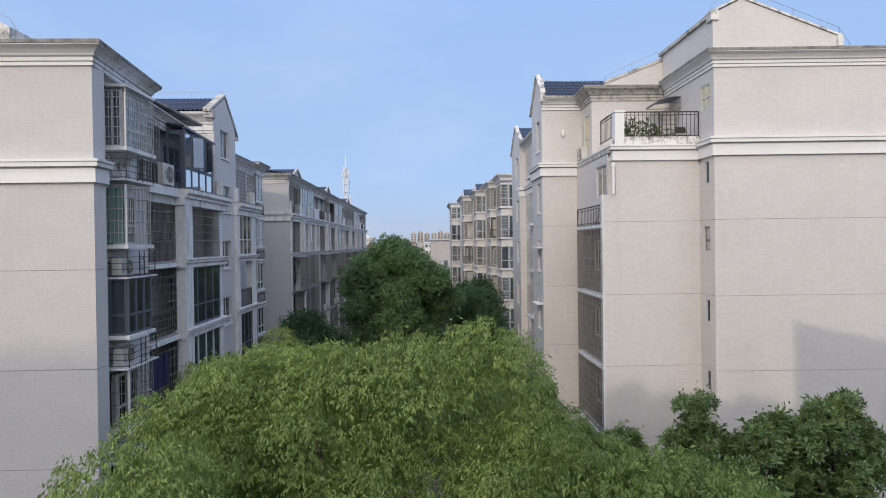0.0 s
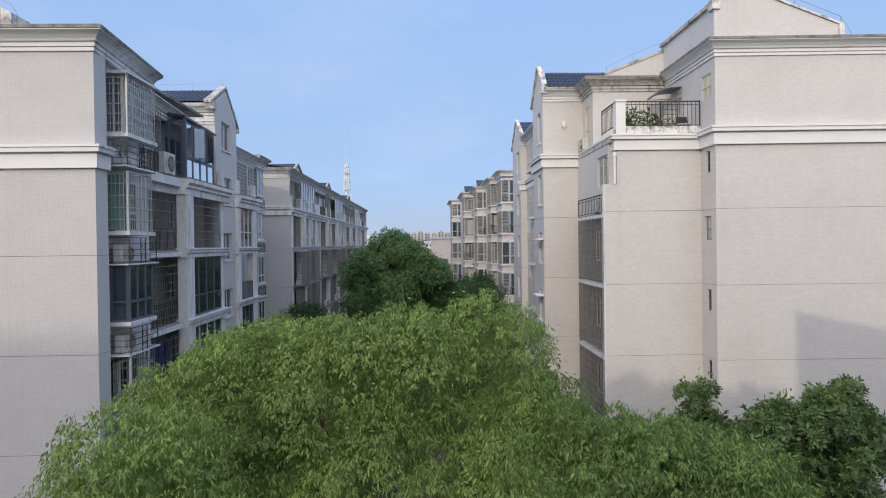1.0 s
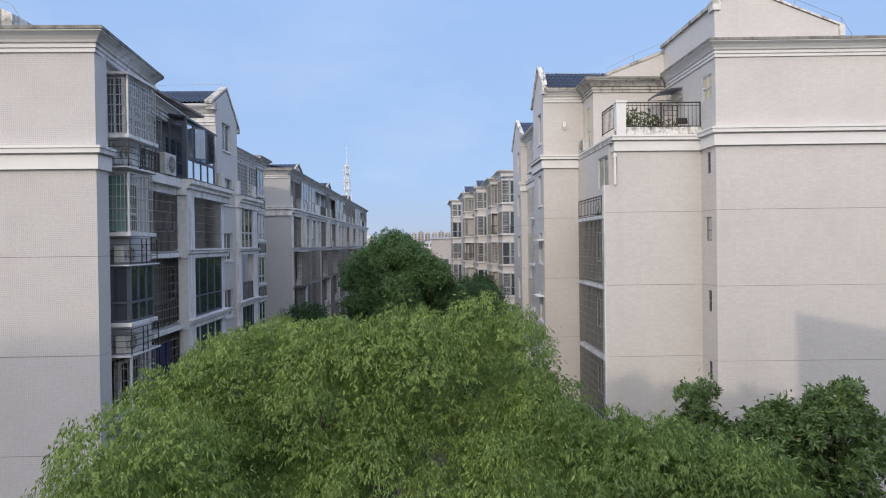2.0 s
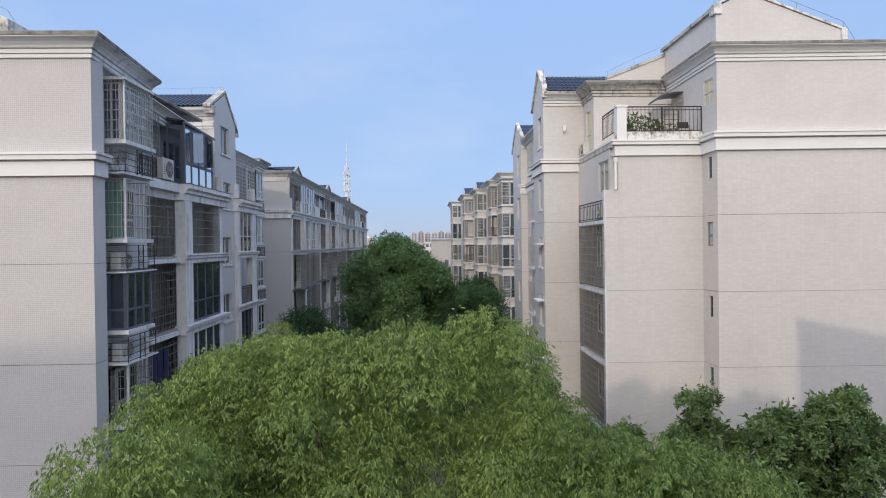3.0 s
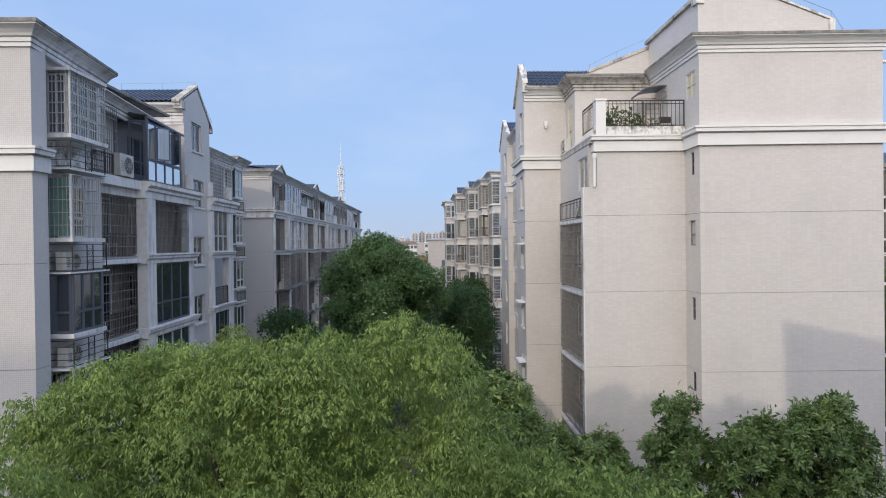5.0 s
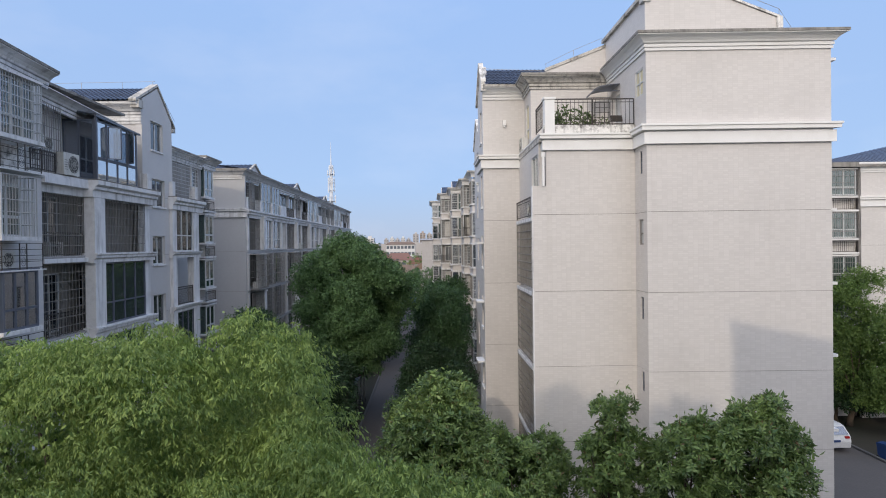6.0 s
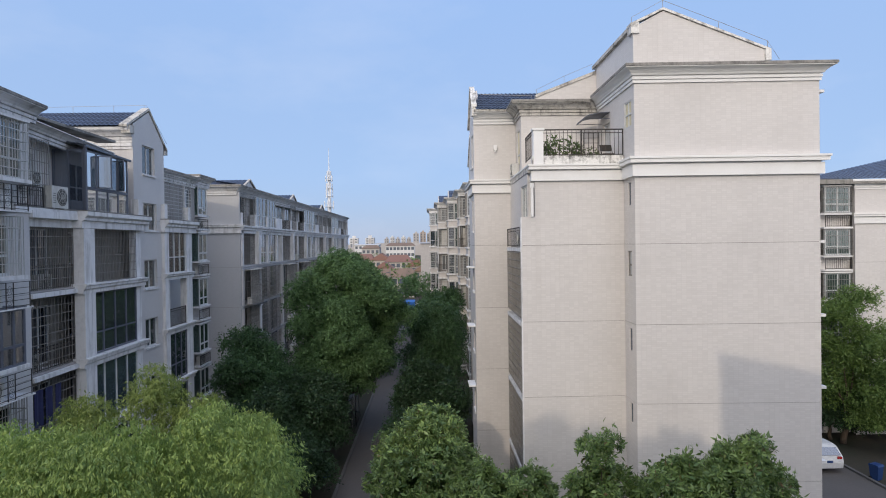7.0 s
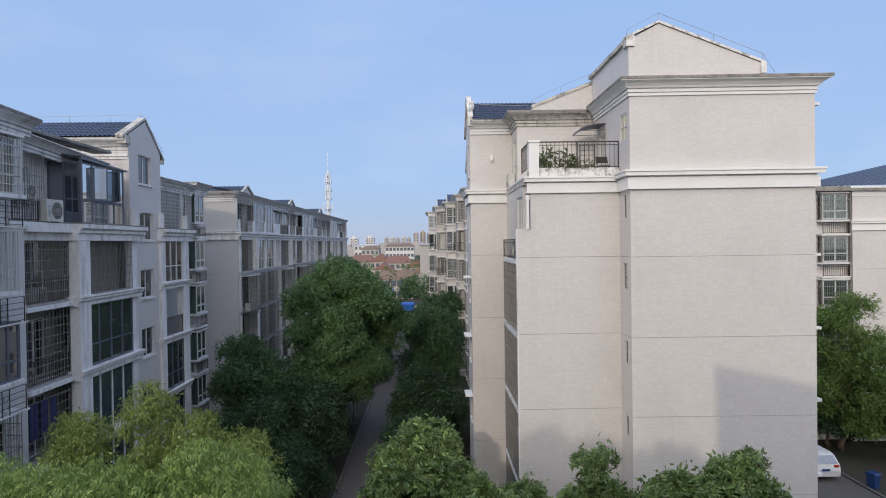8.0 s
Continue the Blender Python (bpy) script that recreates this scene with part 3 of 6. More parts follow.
def clumps(seed, centre, radii, n_big, size_big, n_small, size_small, low=-0.1, bottom=-0.25, spread=(0.62, 0.95)):
    """Large clumps over a crown, each made of small puffs on its upper side."""
    rng = random.Random(seed)
    made = []
    for i in range(n_big):
        z = low + (1 - low) * (i + 0.5) / n_big
        a = i * 2.39996 + rng.uniform(-0.5, 0.5)
        q = math.sqrt(max(0, 1 - z * z))
        f = rng.uniform(*spread)
        c = (centre[0] + radii[0] * q * math.cos(a) * f, centre[1] + radii[1] * q * math.sin(a) * f, centre[2] + radii[2] * z * f)
        s = size_big * rng.uniform(0.8, 1.2)
        made += puffs(seed * 100 + i, c, (s, s, s * 0.9), n_small, size_small, bottom, 0.85)
        made.append((*c, s * 0.75, s * 0.75, s * 0.65))
    return made


def tree(label, root, lobes, leaves, length, width, droop, material, seed, category="tree", trunk=0.16, core=True, group="", inner=0.2, **kw):
    t = thing("tree", label, category, root, group)
    rng = random.Random(seed)
    lob = np.array(lobes)
    mid = lob[:, :3].mean(0)
    bare = Vector((mid[0], mid[1], max(root[2] + 1.2, lob[:, 2].min() - lob[:, 5].max() * 0.6)))
    r0 = Vector(root)
    s = Shape()
    pts = [r0.lerp(bare, i / 4) + Vector((rng.uniform(-0.06, 0.06), rng.uniform(-0.06, 0.06), 0)) * (0 < i < 4) for i in range(5)]
    s.tube([p - r0 for p in pts], [trunk * (1.25 - 0.12 * i) for i in range(5)], 9)
    part("trunk", s, BARK, t, smooth=True)
    for i in sorted(rng.sample(range(len(lob)), min(len(lob), 9))):
        e = Vector(lob[i, :3])
        m = bare.lerp(e, 0.5) + Vector((rng.uniform(-0.2, 0.2), rng.uniform(-0.2, 0.2), -0.15))
        q = Shape().tube([bare - r0 - Vector((0, 0, 0.2)), m - r0, e.lerp(m, 0.35) - r0, e.lerp(m, 0.1) - r0], [trunk * 0.55, trunk * 0.36, trunk * 0.18, trunk * 0.06], 6)
        part("limb", q, BARK, t, smooth=True)
    rel = [(x - root[0], y - root[1], z - root[2], a, b, c) for x, y, z, a, b, c in lobes]
    part("crown", leaf_mesh("crown", rel, leaves, length, width, droop, material, seed, **kw), None, t)
    if core:
        big = [(x, y, z, a * 0.72, b * 0.72, c * 0.72) for x, y, z, a, b, c in rel]
        part("inner_foliage", leaf_mesh("inner_foliage", big, int(leaves * inner), length * 1.4, width * 1.8, droop, material, seed + 50, low=-1.0), None, t)
    return t


# ---------------------------------------------------------------- ground
part_ground = Shape().add([(-2500, -600, -0.02), (2500, -600, -0.02), (2500, 4200, -0.02), (-2500, 4200, -0.02)], [(0, 1, 2, 3)])
ground = tagged(part("ground", part_ground, EARTH), "bare earth between the blocks, darkened for tree shade", "ground", kind="structure")
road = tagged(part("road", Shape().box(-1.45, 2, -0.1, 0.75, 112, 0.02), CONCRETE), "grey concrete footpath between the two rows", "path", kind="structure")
lane = tagged(part("road", Shape().box(20.5, 2, -0.1, 26.9, 75, 0.025), CONCRETE), "grey concrete lane beside the end wall", "road", kind="structure")
tagged(part("kerb", Shape().box(-1.6, 2, -0.1, -1.45, 95, 0.12), KERB), "low stone kerb along the path", "kerb", kind="structure")
tagged(part("kerb", Shape().box(0.75, 2, -0.1, 0.9, 95, 0.12), KERB), "low stone kerb along the path", "kerb", kind="structure")
tagged(part("kerb", Shape().box(26.9, 2, -0.1, 27.05, 75, 0.14), KERB), "low stone kerb along the lane", "kerb", kind="structure")

# ---------------------------------------------------------------- the block with the shaded street front
LZ = [0.0, 2.85, 5.72, 8.60, 11.48, 14.35]
left_block = thing("apartment_building", "six storey block, pale mosaic end wall, shaded grey street front", "apartment block", (-15, 28, 0))
left_block.location = (0, 0, 0)
end_l = Face("y", 17.55, -1)
storey_wall(left_block, end_l, -21.5, -9.57, LZ + [17.55], 0.3, [], TILE_L)
band(left_block, end_l, -21.5, -9.57, 14.0, 1.0, WHITE, 0, 1)
cornice(left_block, end_l, -21.5, -9.57, 17.36, 0.78, WHITE, m1=1)
strip_l = Face("x", -9.57, 1)
side_l = Face("x", -9.97, 1)
storey_wall(left_block, strip_l, 17.58, 18.2, LZ + [17.55], 0.4, [], TILE_GREY)
holes = []
for z in (15.22, 12.2, 9.4, 6.5, 3.6, 0.8):
    holes.append((18.85, 20.4, z, z + 1.65))
storey_wall(left_block, side_l, 18.2, 21.7, LZ + [17.55], 0.3, holes, TILE_GREY)
band(left_block, strip_l, 17.55, 18.2, 14.0, 1.0, DULL_WHITE, 1, 0)
cornice(left_block, strip_l, 17.55, 22.2, 17.36, 0.78, DULL_WHITE, m0=1, skew=0.5)
part("roof_slab", Shape().box(-21.5, 17.6, 17.65, -10.1, 22.15, 17.93), ROOF_EDGE, left_block)
# step up on the flat roof behind the end cornice
part("parapet_block", Shape().prism([(-21, 17.7, 17.93), (-11.98, 17.7, 17.93), (-11.98, 17.7, 18.55), (-12.2, 17.7, 18.66), (-14.7, 17.7, 19.55), (-21, 17.7, 19.55)], (0, 1.9, 0)), STAINED_WHITE, left_block)
lightning_wire(left_block, [(-15, 17.75, 20.0), (-12.3, 17.75, 18.95), (-12.0, 17.75, 18.8), (-11.7, 17.75, 18.3)], [(-13.2, 17.75, 19.0, 19.3)])

# stack of projecting windows at the corner
def unit_rail(owner, face, u0, u1, d, z0, z1):
    """A light iron rail of five level rods round a shelf, with a scrolled upright in the middle."""
    r = Shape()
    for u in (u0, (u0 + u1) / 2 - 0.16, (u0 + u1) / 2 + 0.16, u1):
        face.box(r, u - 0.012, u + 0.012, d - 0.012, d + 0.012, z0, z1)
    for k in range(5):
        z = z0 + 0.06 + (z1 - z0 - 0.06) * k / 4
        face.box(r, u0, u1, d - 0.009, d + 0.009, z - 0.009, z + 0.009)
        face.box(r, u0 - 0.009, u0 + 0.009, 0.02, d, z - 0.009, z + 0.009)
    g = part("shelf_rail", r, IRON, owner)
    c, q = (u0 + u1) / 2, Shape()
    for zc in (z0 + (z1 - z0) * 0.3, z0 + (z1 - z0) * 0.7):
        q.tube([face.p(c + 0.11 * math.cos(t), d, zc + 0.13 * math.sin(t)) for t in [2 * math.pi * i / 12 for i in range(13)]], 0.006, 4)
        q.tube([face.p(c + 0.05 * math.cos(t), d, zc + 0.06 * math.sin(t)) for t in [2 * math.pi * i / 8 for i in range(9)]], 0.005, 4)
    part("scroll", q, IRON, g)


for i, z in enumerate((15.22, 12.2, 9.4, 6.5, 3.6, 0.8)):
    u1 = 20.55 if i == 0 else 20.28
    part("window_ledge", sheet_box(side_l, 18.6, u1 + 0.07, 0, 0.83, z - 0.12, z), DULL_WHITE, left_block)
    if i == 0:
        part("cage_roof", sheet_box(side_l, 18.62, u1 + 0.03, 0, 0.83, z + 1.83, z + 1.92), DULL_WHITE, left_block)
        window(left_block, side_l, 18.85, 20.4, z, z + 1.65, ALU, GLASS, 3, 0.6, -0.05)
        window(left_block, side_l.moved(0.60), 18.84, 20.42, z + 0.02, z + 1.79, ALU, GLASS_GREEN, 3, 0.6, 0.0)
        window(left_block, Face("y", 18.84, -1), -9.95, -9.40, z + 0.02, z + 1.79, ALU, GLASS_DARK, 2, 0.0, 0.0)
        grille(left_block, side_l, 18.7, u1, z, z + 1.83, 0.77, 6, 0.125, BRIGHT_STEEL, sides=0.77)
        part("corner_post", sheet_box(side_l, 18.67, 18.72, 0.74, 0.79, z, z + 1.83), BRIGHT_STEEL, left_block)
    elif i == 2:
        box_f = side_l.moved(0.74)
        window(left_block, box_f, 18.7, u1, z, z + 1.78, ALU_DARK, GLASS_DARK, 3, 0.62, 0.0, bar=0.075)
        near = Face("y", 18.7, -1)
        window(left_block, near, -9.97, -9.25, z, z + 1.78, ALU_DARK, GLASS_DARK, 1, 0.62, 0.0, bar=0.075)
        part("cage_roof", sheet_box(side_l, 18.65, u1 + 0.03, 0, 0.79, z + 1.78, z + 1.84), ALU_DARK, left_block)
        bag = Shape().tube([(-9.55, 18.95, z), (-9.55, 18.95, z + 0.12), (-9.56, 18.96, z + 0.32), (-9.54, 18.95, z + 0.5), (-9.52, 18.94, z + 0.58)], [0.15, 0.19, 0.18, 0.12, 0.04], 10)
        tagged(part("sack", bag, PLASTIC_WHITE), "white woven sack standing inside the glazed window box", "sack")
        steps = Shape()
        for k in range(6):
            steps.box(-9.45, 19.35, z + 0.75 + 0.15 * k, -9.42, 19.6, z + 0.79 + 0.15 * k)
        part("vent_louvre", steps, DULL_WHITE, left_block)
    else:
        w = window(left_block, side_l, 18.85, 20.2, z, z + 1.65, ALU, GLASS_GREEN if i == 1 else GLASS_CLEAR, 2, 0.62, 0.3, curtain=i != 1, bar=0.08)
        if i == 1:
            part("curtain", sheet_box(side_l, 18.78, 18.82, 0.05, 0.6, z + 0.05, z + 1.75), CURTAIN_GREEN, w)
            part("curtain", sheet_box(side_l, 18.9, 19.4, 0.12, 0.15, z + 0.05, z + 0.6), CURTAIN_GREEN, w)
        grille(left_block, side_l, 18.7, u1, z, z + 1.85, 0.75, 5, 0.12, BRIGHT_STEEL if i == 1 else STEEL, sides=0.75)
        part("corner_post", sheet_box(side_l, 18.67, 18.73, 0.71, 0.77, z, z + 1.85), ALU, left_block)
    # shelf for the outdoor unit under the window, with its rail
    zl = z - 1.0
    if zl > 0:
        part("unit_shelf", sheet_box(side_l, 18.5, 20.6, 0, 0.82, zl - 0.045, zl), DULL_WHITE, left_block)
        unit_rail(left_block, side_l, 18.62, 20.45, 0.8, zl, zl + 0.8)
for z in (11.2, 8.4):
    air_conditioner((-9.45, 19.2, z), -90)
part("pale_panel", sheet_box(side_l, 18.3, 21.6, 0.004, 0.03, 14.35, 15.2), STAINED_WHITE, left_block)

# recessed street wall behind the loggias, and the gable
back_l = Face("x", -10.9, 1)
holes = []
for z in LZ[:5]:
    holes += [(21.85, 22.45, z + 0.9, z + 2.3), (23.0, 24.2, z + 0.1, z + 2.3), (25.4, 26.3, z + 0.9, z + 2.2)]
storey_wall(left_block, back_l, 21.7, 29.6, LZ, 0.25, holes, INNER_SHADE)
for z in LZ[1:5]:
    window(left_block, back_l, 21.85, 22.45, z + 0.9, z + 2.3, ALU, GLASS, 1, 0.0)
    window(left_block, back_l, 23.0, 24.2, z + 0.1, z + 2.3, ALU, GLASS_DARK, 2, 0.0)
    window(left_block, back_l, 25.4, 26.3, z + 0.9, z + 2.2, ALU, GLASS, 2, 0.0)
# loggia slabs and low ceilings
front_l = Face("x", -9.75, 1)
for z in LZ[1:5]:
    s = Shape().box(-10.9, 21.7, z - 0.16, -9.9, 24.5, z)
    s.box(-10.9, 24.9, z - 0.16, -9.9, 28.8, z)
    part("balcony_slab", s, DULL_WHITE, left_block)
    s = Shape()
    profile_run(s, front_l, 20.9, 24.42, [(-0.40, z - 0.2), (-0.32, z - 0.2), (-0.32, z - 0.02), (-0.27, z + 0.02), (-0.27, z + 0.08)], -0.5)
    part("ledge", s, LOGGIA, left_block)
    s = Shape()
    profile_run(s, front_l, 24.3, 29.35, [(0.06, z - 0.22), (0.06, z - 0.08), (0.14, z - 0.02), (0.14, z + 0.07), (0.20, z + 0.10), (0.20, z + 0.16)], -0.5)
    part("ledge", s, DULL_WHITE, left_block)
    grille(left_block, Face("y", 24.42, -1), -10.2, -9.84, z + 0.3 if z < 11 else z + 0.1, z + 2.6 if z < 11 else 13.78, 0.0, 5, 0.09, STEEL, name="side_grille")
for a, b, d in ((24.4, 25.15, 0.05), (28.7, 29.25, -0.12)):
    for z, z2 in zip(LZ, LZ[1:]):
        s = Shape()
        front_l.box(s, a, b, -0.36, d, z + (0.16 if z else 0), min(z2 - 0.22, 13.79))
        part("column", s, DULL_WHITE, left_block)
# top moulding under the terrace
for a, b, d in ((20.9, 24.3, -0.34), (24.3, 29.6, 0.05), (32.3, 36.35, -0.32)):
    s = Shape()
    profile_run(s, front_l, a, b, [(d, 13.80), (d, 14.06), (d + 0.10, 14.10), (d + 0.10, 14.20), (d + 0.22, 14.28), (d + 0.22, 14.44)], -0.62)
    part("moulded_band", s, DULL_WHITE, left_block)
    s = Shape()
    profile_run(s, front_l, a, b, [(d + 0.225, 14.443), (d + 0.235, 14.475), (d + 0.20, 14.49)], -0.6)
    part("weathered_cap", s, ROOF_EDGE, left_block, "dark weathered mortar cap")
part("terrace_floor", Shape().box(-13, 21.7, 14.1, -9.85, 29.6, 14.35), DULL_WHITE, left_block)
# grilles and glazing of the loggias
grille(left_block, front_l, 20.95, 24.4, 11.55, 13.85, -0.36, 6, 0.10, STEEL, name="balcony_grille")
grille(left_block, front_l, 20.95, 24.4, 8.68, 11.28, -0.35, 8, 0.20, STEEL, name="balcony_grille")
grille(left_block, front_l, 20.95, 24.4, 5.80, 8.40, -0.35, 8, 0.20, STEEL, name="balcony_grille")
grille(left_block, front_l, 25.05, 28.7, 11.66, 13.80, -0.08, 6, 0.12, STEEL, name="balcony_grille")
railing(left_block, front_l, 20.95, 24.4, 11.55, 12.4, -0.42, 0.12, IRON)
railing(left_block, front_l, 20.95, 24.4, 8.68, 9.5, -0.42, 0.12, IRON)
window(left_block, front_l, 25.05, 28.7, 8.78, 11.25, ALU_DARK, GLASS_DARK, 4, 0.85, -0.1)
window(left_block, front_l, 25.05, 28.7, 5.90, 8.36, ALU, GLASS_BLUE, 4, 0.0, -0.1, curtain=True)
window(left_block, front_l, 25.05, 28.7, 3.05, 5.48, ALU, GLASS, 4, 0.0, -0.1)
low = Shape()
front_l.box(low, 25.05, 28.7, -0.2, -0.05, 11.48, 11.64)
part("sill_wall", low, DULL_WHITE, left_block)
# blue washing seen through the lower grille
for k in range(3):
    cloth = Shape()
    y = 21.9 + 0.55 * k
    pts = [(-10.05 + 0.04 * math.sin(i * 1.3 + k), y + 0.4 * i / 6) for i in range(7)]
    for z in (6.85, 8.1):
        cloth.v += [(xa, ya, z) for xa, ya in pts] + [(xa - 0.015, ya, z) for xa, ya in pts]
    for i in range(6):
        cloth.f += [(i, i + 1, 15 + i, 14 + i), (7 + i, 21 + i, 22 + i, 8 + i), (14 + i, 15 + i, 22 + i, 21 + i), (i, 7 + i, 8 + i, i + 1)]
    cloth.f += [(0, 14, 21, 7), (6, 13, 27, 20)]
    tagged(part("hanging_cloth", cloth, WASHING), "blue washing hung on a pole inside the balcony", "laundry", "washing on the pole")
part("clothes_pole", Shape().tube([(-10.05, 20.98, 8.12), (-10.05, 24.38, 8.12)], 0.012, 5), STEEL, left_block)

# terrace level: set-back wall, cornice, caged part, glass room
set_l = Face("x", -11.3, 1)
part("soffit", Shape().box(-11.3, 21.7, 17.1, -10.8, 25.2, 17.24), DULL_WHITE, left_block)
storey_wall(left_block, set_l, 21.7, 29.6, [14.35, 17.2], 0.25, [(22.0, 24.0, 15.0, 16.6)], TILE_GREY)
window(left_block, set_l, 22.0, 24.0, 15.0, 16.6, ALU, GLASS, 3, 0.6)
before = set(left_block.children)
cornice(left_block, Face("x", -10.78, 1), 21.7, 28.0, 17.14, 0.8, DULL_WHITE)
part("roof_slab", Shape().box(-21.5, 21.7, 17.3, -10.9, 28.0, 17.7), ROOF_EDGE, left_block)
# this roof edge falls gently towards the gable
for o in set(left_block.children) - before:
    for v in o.data.vertices:
        v.co.z -= 0.07 * (v.co.y + o.location.y - 21.7)
part("roof_slab", Shape().box(-21.5, 28.0, 16.85, -11.0, 29.6, 17.05), ROOF_EDGE, left_block)
grille(left_block, Face("x", -9.9, 1), 21.2, 22.85, 14.5, 16.85, -0.1, 6, 0.13, STEEL, name="terrace_grille")
railing(left_block, front_l, 21.0, 22.3, 14.45, 15.15, -0.12, 0.12, IRON)
air_conditioner((-9.80, 23.15, 14.46), -90, 0.95, 0.82, "white outdoor air conditioner unit on the terrace edge", 0.36)
air_conditioner((-10.2, 22.4, 15.25), -90, 0.8, 0.55)
room = thing("glass_room", "glass terrace room with dark grey metal frame, two sashes open", "sunroom")
gf = Face("x", -10.0, 1)
window(room, gf, 25.1, 28.4, 15.42, 16.93, ALU_DARK, GLASS_MIRROR, 4, 0.0, 0.0, name="glazing", bar=0.06)
window(room, gf, 25.1, 28.4, 14.5, 15.41, ALU_DARK, GLASS_MIRROR, 4, 0.0, 0.0, name="glazing", bar=0.05)
window(room, Face("y", 25.1, -1), -11.28, -10.05, 14.5, 16.95, ALU_DARK, GLASS_DARK, 2, 0.0, 0.0, name="glazing", bar=0.07)
s = Shape().prism([(-10.85, 24.95, 17.2), (-9.9, 24.95, 17.06), (-9.9, 24.95, 17.12), (-10.85, 24.95, 17.23)], (0, 3.6, 0))
s.v = [(x, y, z - 0.14 * (y - 24.95) / 3.6) for x, y, z in s.v]
part("room_roof", s, GLASS, room)
for y in (24.95, 26.1, 27.3, 28.5):
    z = 0.1 - 0.14 * (y - 24.95) / 3.6
    part("roof_bar", Shape().prism([(-10.85, y, 17.13 + z), (-9.9, y, 16.985 + z), (-9.9, y, 17.03 + z), (-10.85, y, 17.19 + z)], (0, 0.05, 0)), ALU_DARK, room)
part("roof_rail", Shape().tube([(-9.92, 24.95, 17.05), (-9.92, 28.55, 16.93)], 0.045, 4), ALU_DARK, room)
s = Shape().tube([(-9.96, 25.06, 14.45), (-9.96, 25.06, 17.06)], 0.06, 4)
part("corner_post", s, ALU_DARK, room)
for y0, ang in ((26.0, 62), (27.6, 118)):
    sash = Shape()
    a = radians(ang)
    dx, dy = math.sin(a) * 0.42, math.cos(a) * 0.62
    for z in (15.5, 16.8):
        sash.tube([(-9.97, y0, z), (-9.97 + dx, y0 + dy, z)], 0.028, 4)
    for k in (0, 1):
        sash.tube([(-9.97 + dx * k, y0 + dy * k, 15.5), (-9.97 + dx * k, y0 + dy * k, 16.8)], 0.028, 4)
    so = part("open_sash", sash, ALU_DARK, room)
    part("pane", Shape().prism([(-9.97, y0, 15.52), (-9.97 + dx, y0 + dy, 15.52), (-9.97 + dx, y0 + dy, 16.78), (-9.97, y0, 16.78)], (0.004, 0.008, 0)), GLASS_BLUE, so)

for y in (22.6, 23.4):
    air_conditioner((-10.55, y, 8.62 if y < 23 else 11.5), -90)

# gabled bay with its blue roof
gab = Face("x", -10.3, 1)
holes = [(30.45, 31.75, 16.6, 18.0), (30.5, 31.9, 13.85, 15.2)]
for z in (11.1, 8.2, 5.35, 2.5):
    holes.append((30.5, 31.85, z - 0.1, z + 1.3))
storey_wall(left_block, gab, 29.6, 32.8, LZ + [17.6], 0.28, holes, TILE_GREY)
for h in holes:
    window(left_block, gab, h[0], h[1], h[2], h[3], ALU, GLASS, 2, 0.0, -0.12)
    s = Shape()
    gab.box(s, h[0] - 0.06, h[1] + 0.06, 0, 0.07, h[2] - 0.08, h[2])
    part("sill", s, DULL_WHITE, left_block)
pierced(s := Shape(), gab, 29.6, 32.8, 17.6, 18.06, 0.28, [holes[0]])
s.prism([gab.p(29.6, -0.28, 18.06), gab.p(32.8, -0.28, 18.06), gab.p(32.8, -0.28, 18.3), gab.p(31.2, -0.28, 19.72), gab.p(29.6, -0.28, 18.85)], (0.28, 0, 0))
part("gable_wall", s, TILE_GREY, left_block)
s = Shape().box(-17, 29.6, 16.5, -10.58, 29.9, 18.75).box(-17, 32.5, 16.5, -10.58, 32.8, 18.2)
part("gable_side_wall", s, TILE_L, left_block)
part("wall_panel", Shape().box(-10.6, 29.57, 14.4, -10.302, 29.6, 17.66), TILE_GREY, left_block)
part("wall_panel", Shape().box(-11.28, 29.55, 14.4, -10.6, 29.6, 16.5), TILE_GREY, left_block)
cornice(left_block, Face("y", 29.6, -1), -17, -10.31, 17.95, 0.85, DULL_WHITE, DULL_WHITE)
s = Shape()
profile_run(s, Face("y", 29.6, -1), -17, -10.31, [(0.06, 17.66), (0.06, 17.76), (0.12, 17.79), (0.12, 17.93)])
part("moulded_band", s, DULL_WHITE, left_block)
s = Shape()
tiled_slope(s, (-17, 28.95, 18.62), (-10.4, 28.95, 18.62), (-10.4, 31.2, 19.72), (-17, 31.2, 19.72), 9, 30)
tiled_slope(s, (-10.4, 33.2, 18.1), (-17, 33.2, 18.1), (-17, 31.2, 19.72), (-10.4, 31.2, 19.72), 9, 30)
part("tile_roof", s, ROOF_BLUE, left_block, "blue glazed tile roof")
s = Shape()
for a, b in (((28.95, 18.60), (31.2, 19.82)), ((31.2, 19.82), (33.2, 18.05))):
    s.prism([(-10.62, a[0], a[1]), (-10.62, b[0], b[1]), (-10.62, b[0], b[1] + 0.12), (-10.62, a[0], a[1] + 0.12)], (0.36, 0, 0))
s.box(-10.63, 29.15, 18.35, -10.22, 29.58, 18.72).box(-10.63, 32.82, 17.86, -10.22, 33.1, 18.06)
part("verge", s, STAINED, left_block)

lightning_wire(left_block, [(-17, 31.2, 20.0), (-10.4, 31.2, 20.08), (-10.3, 33.2, 18.5)], [(x, 31.2, 19.7, 20.05) for x in (-16, -14, -12, -10.5)])

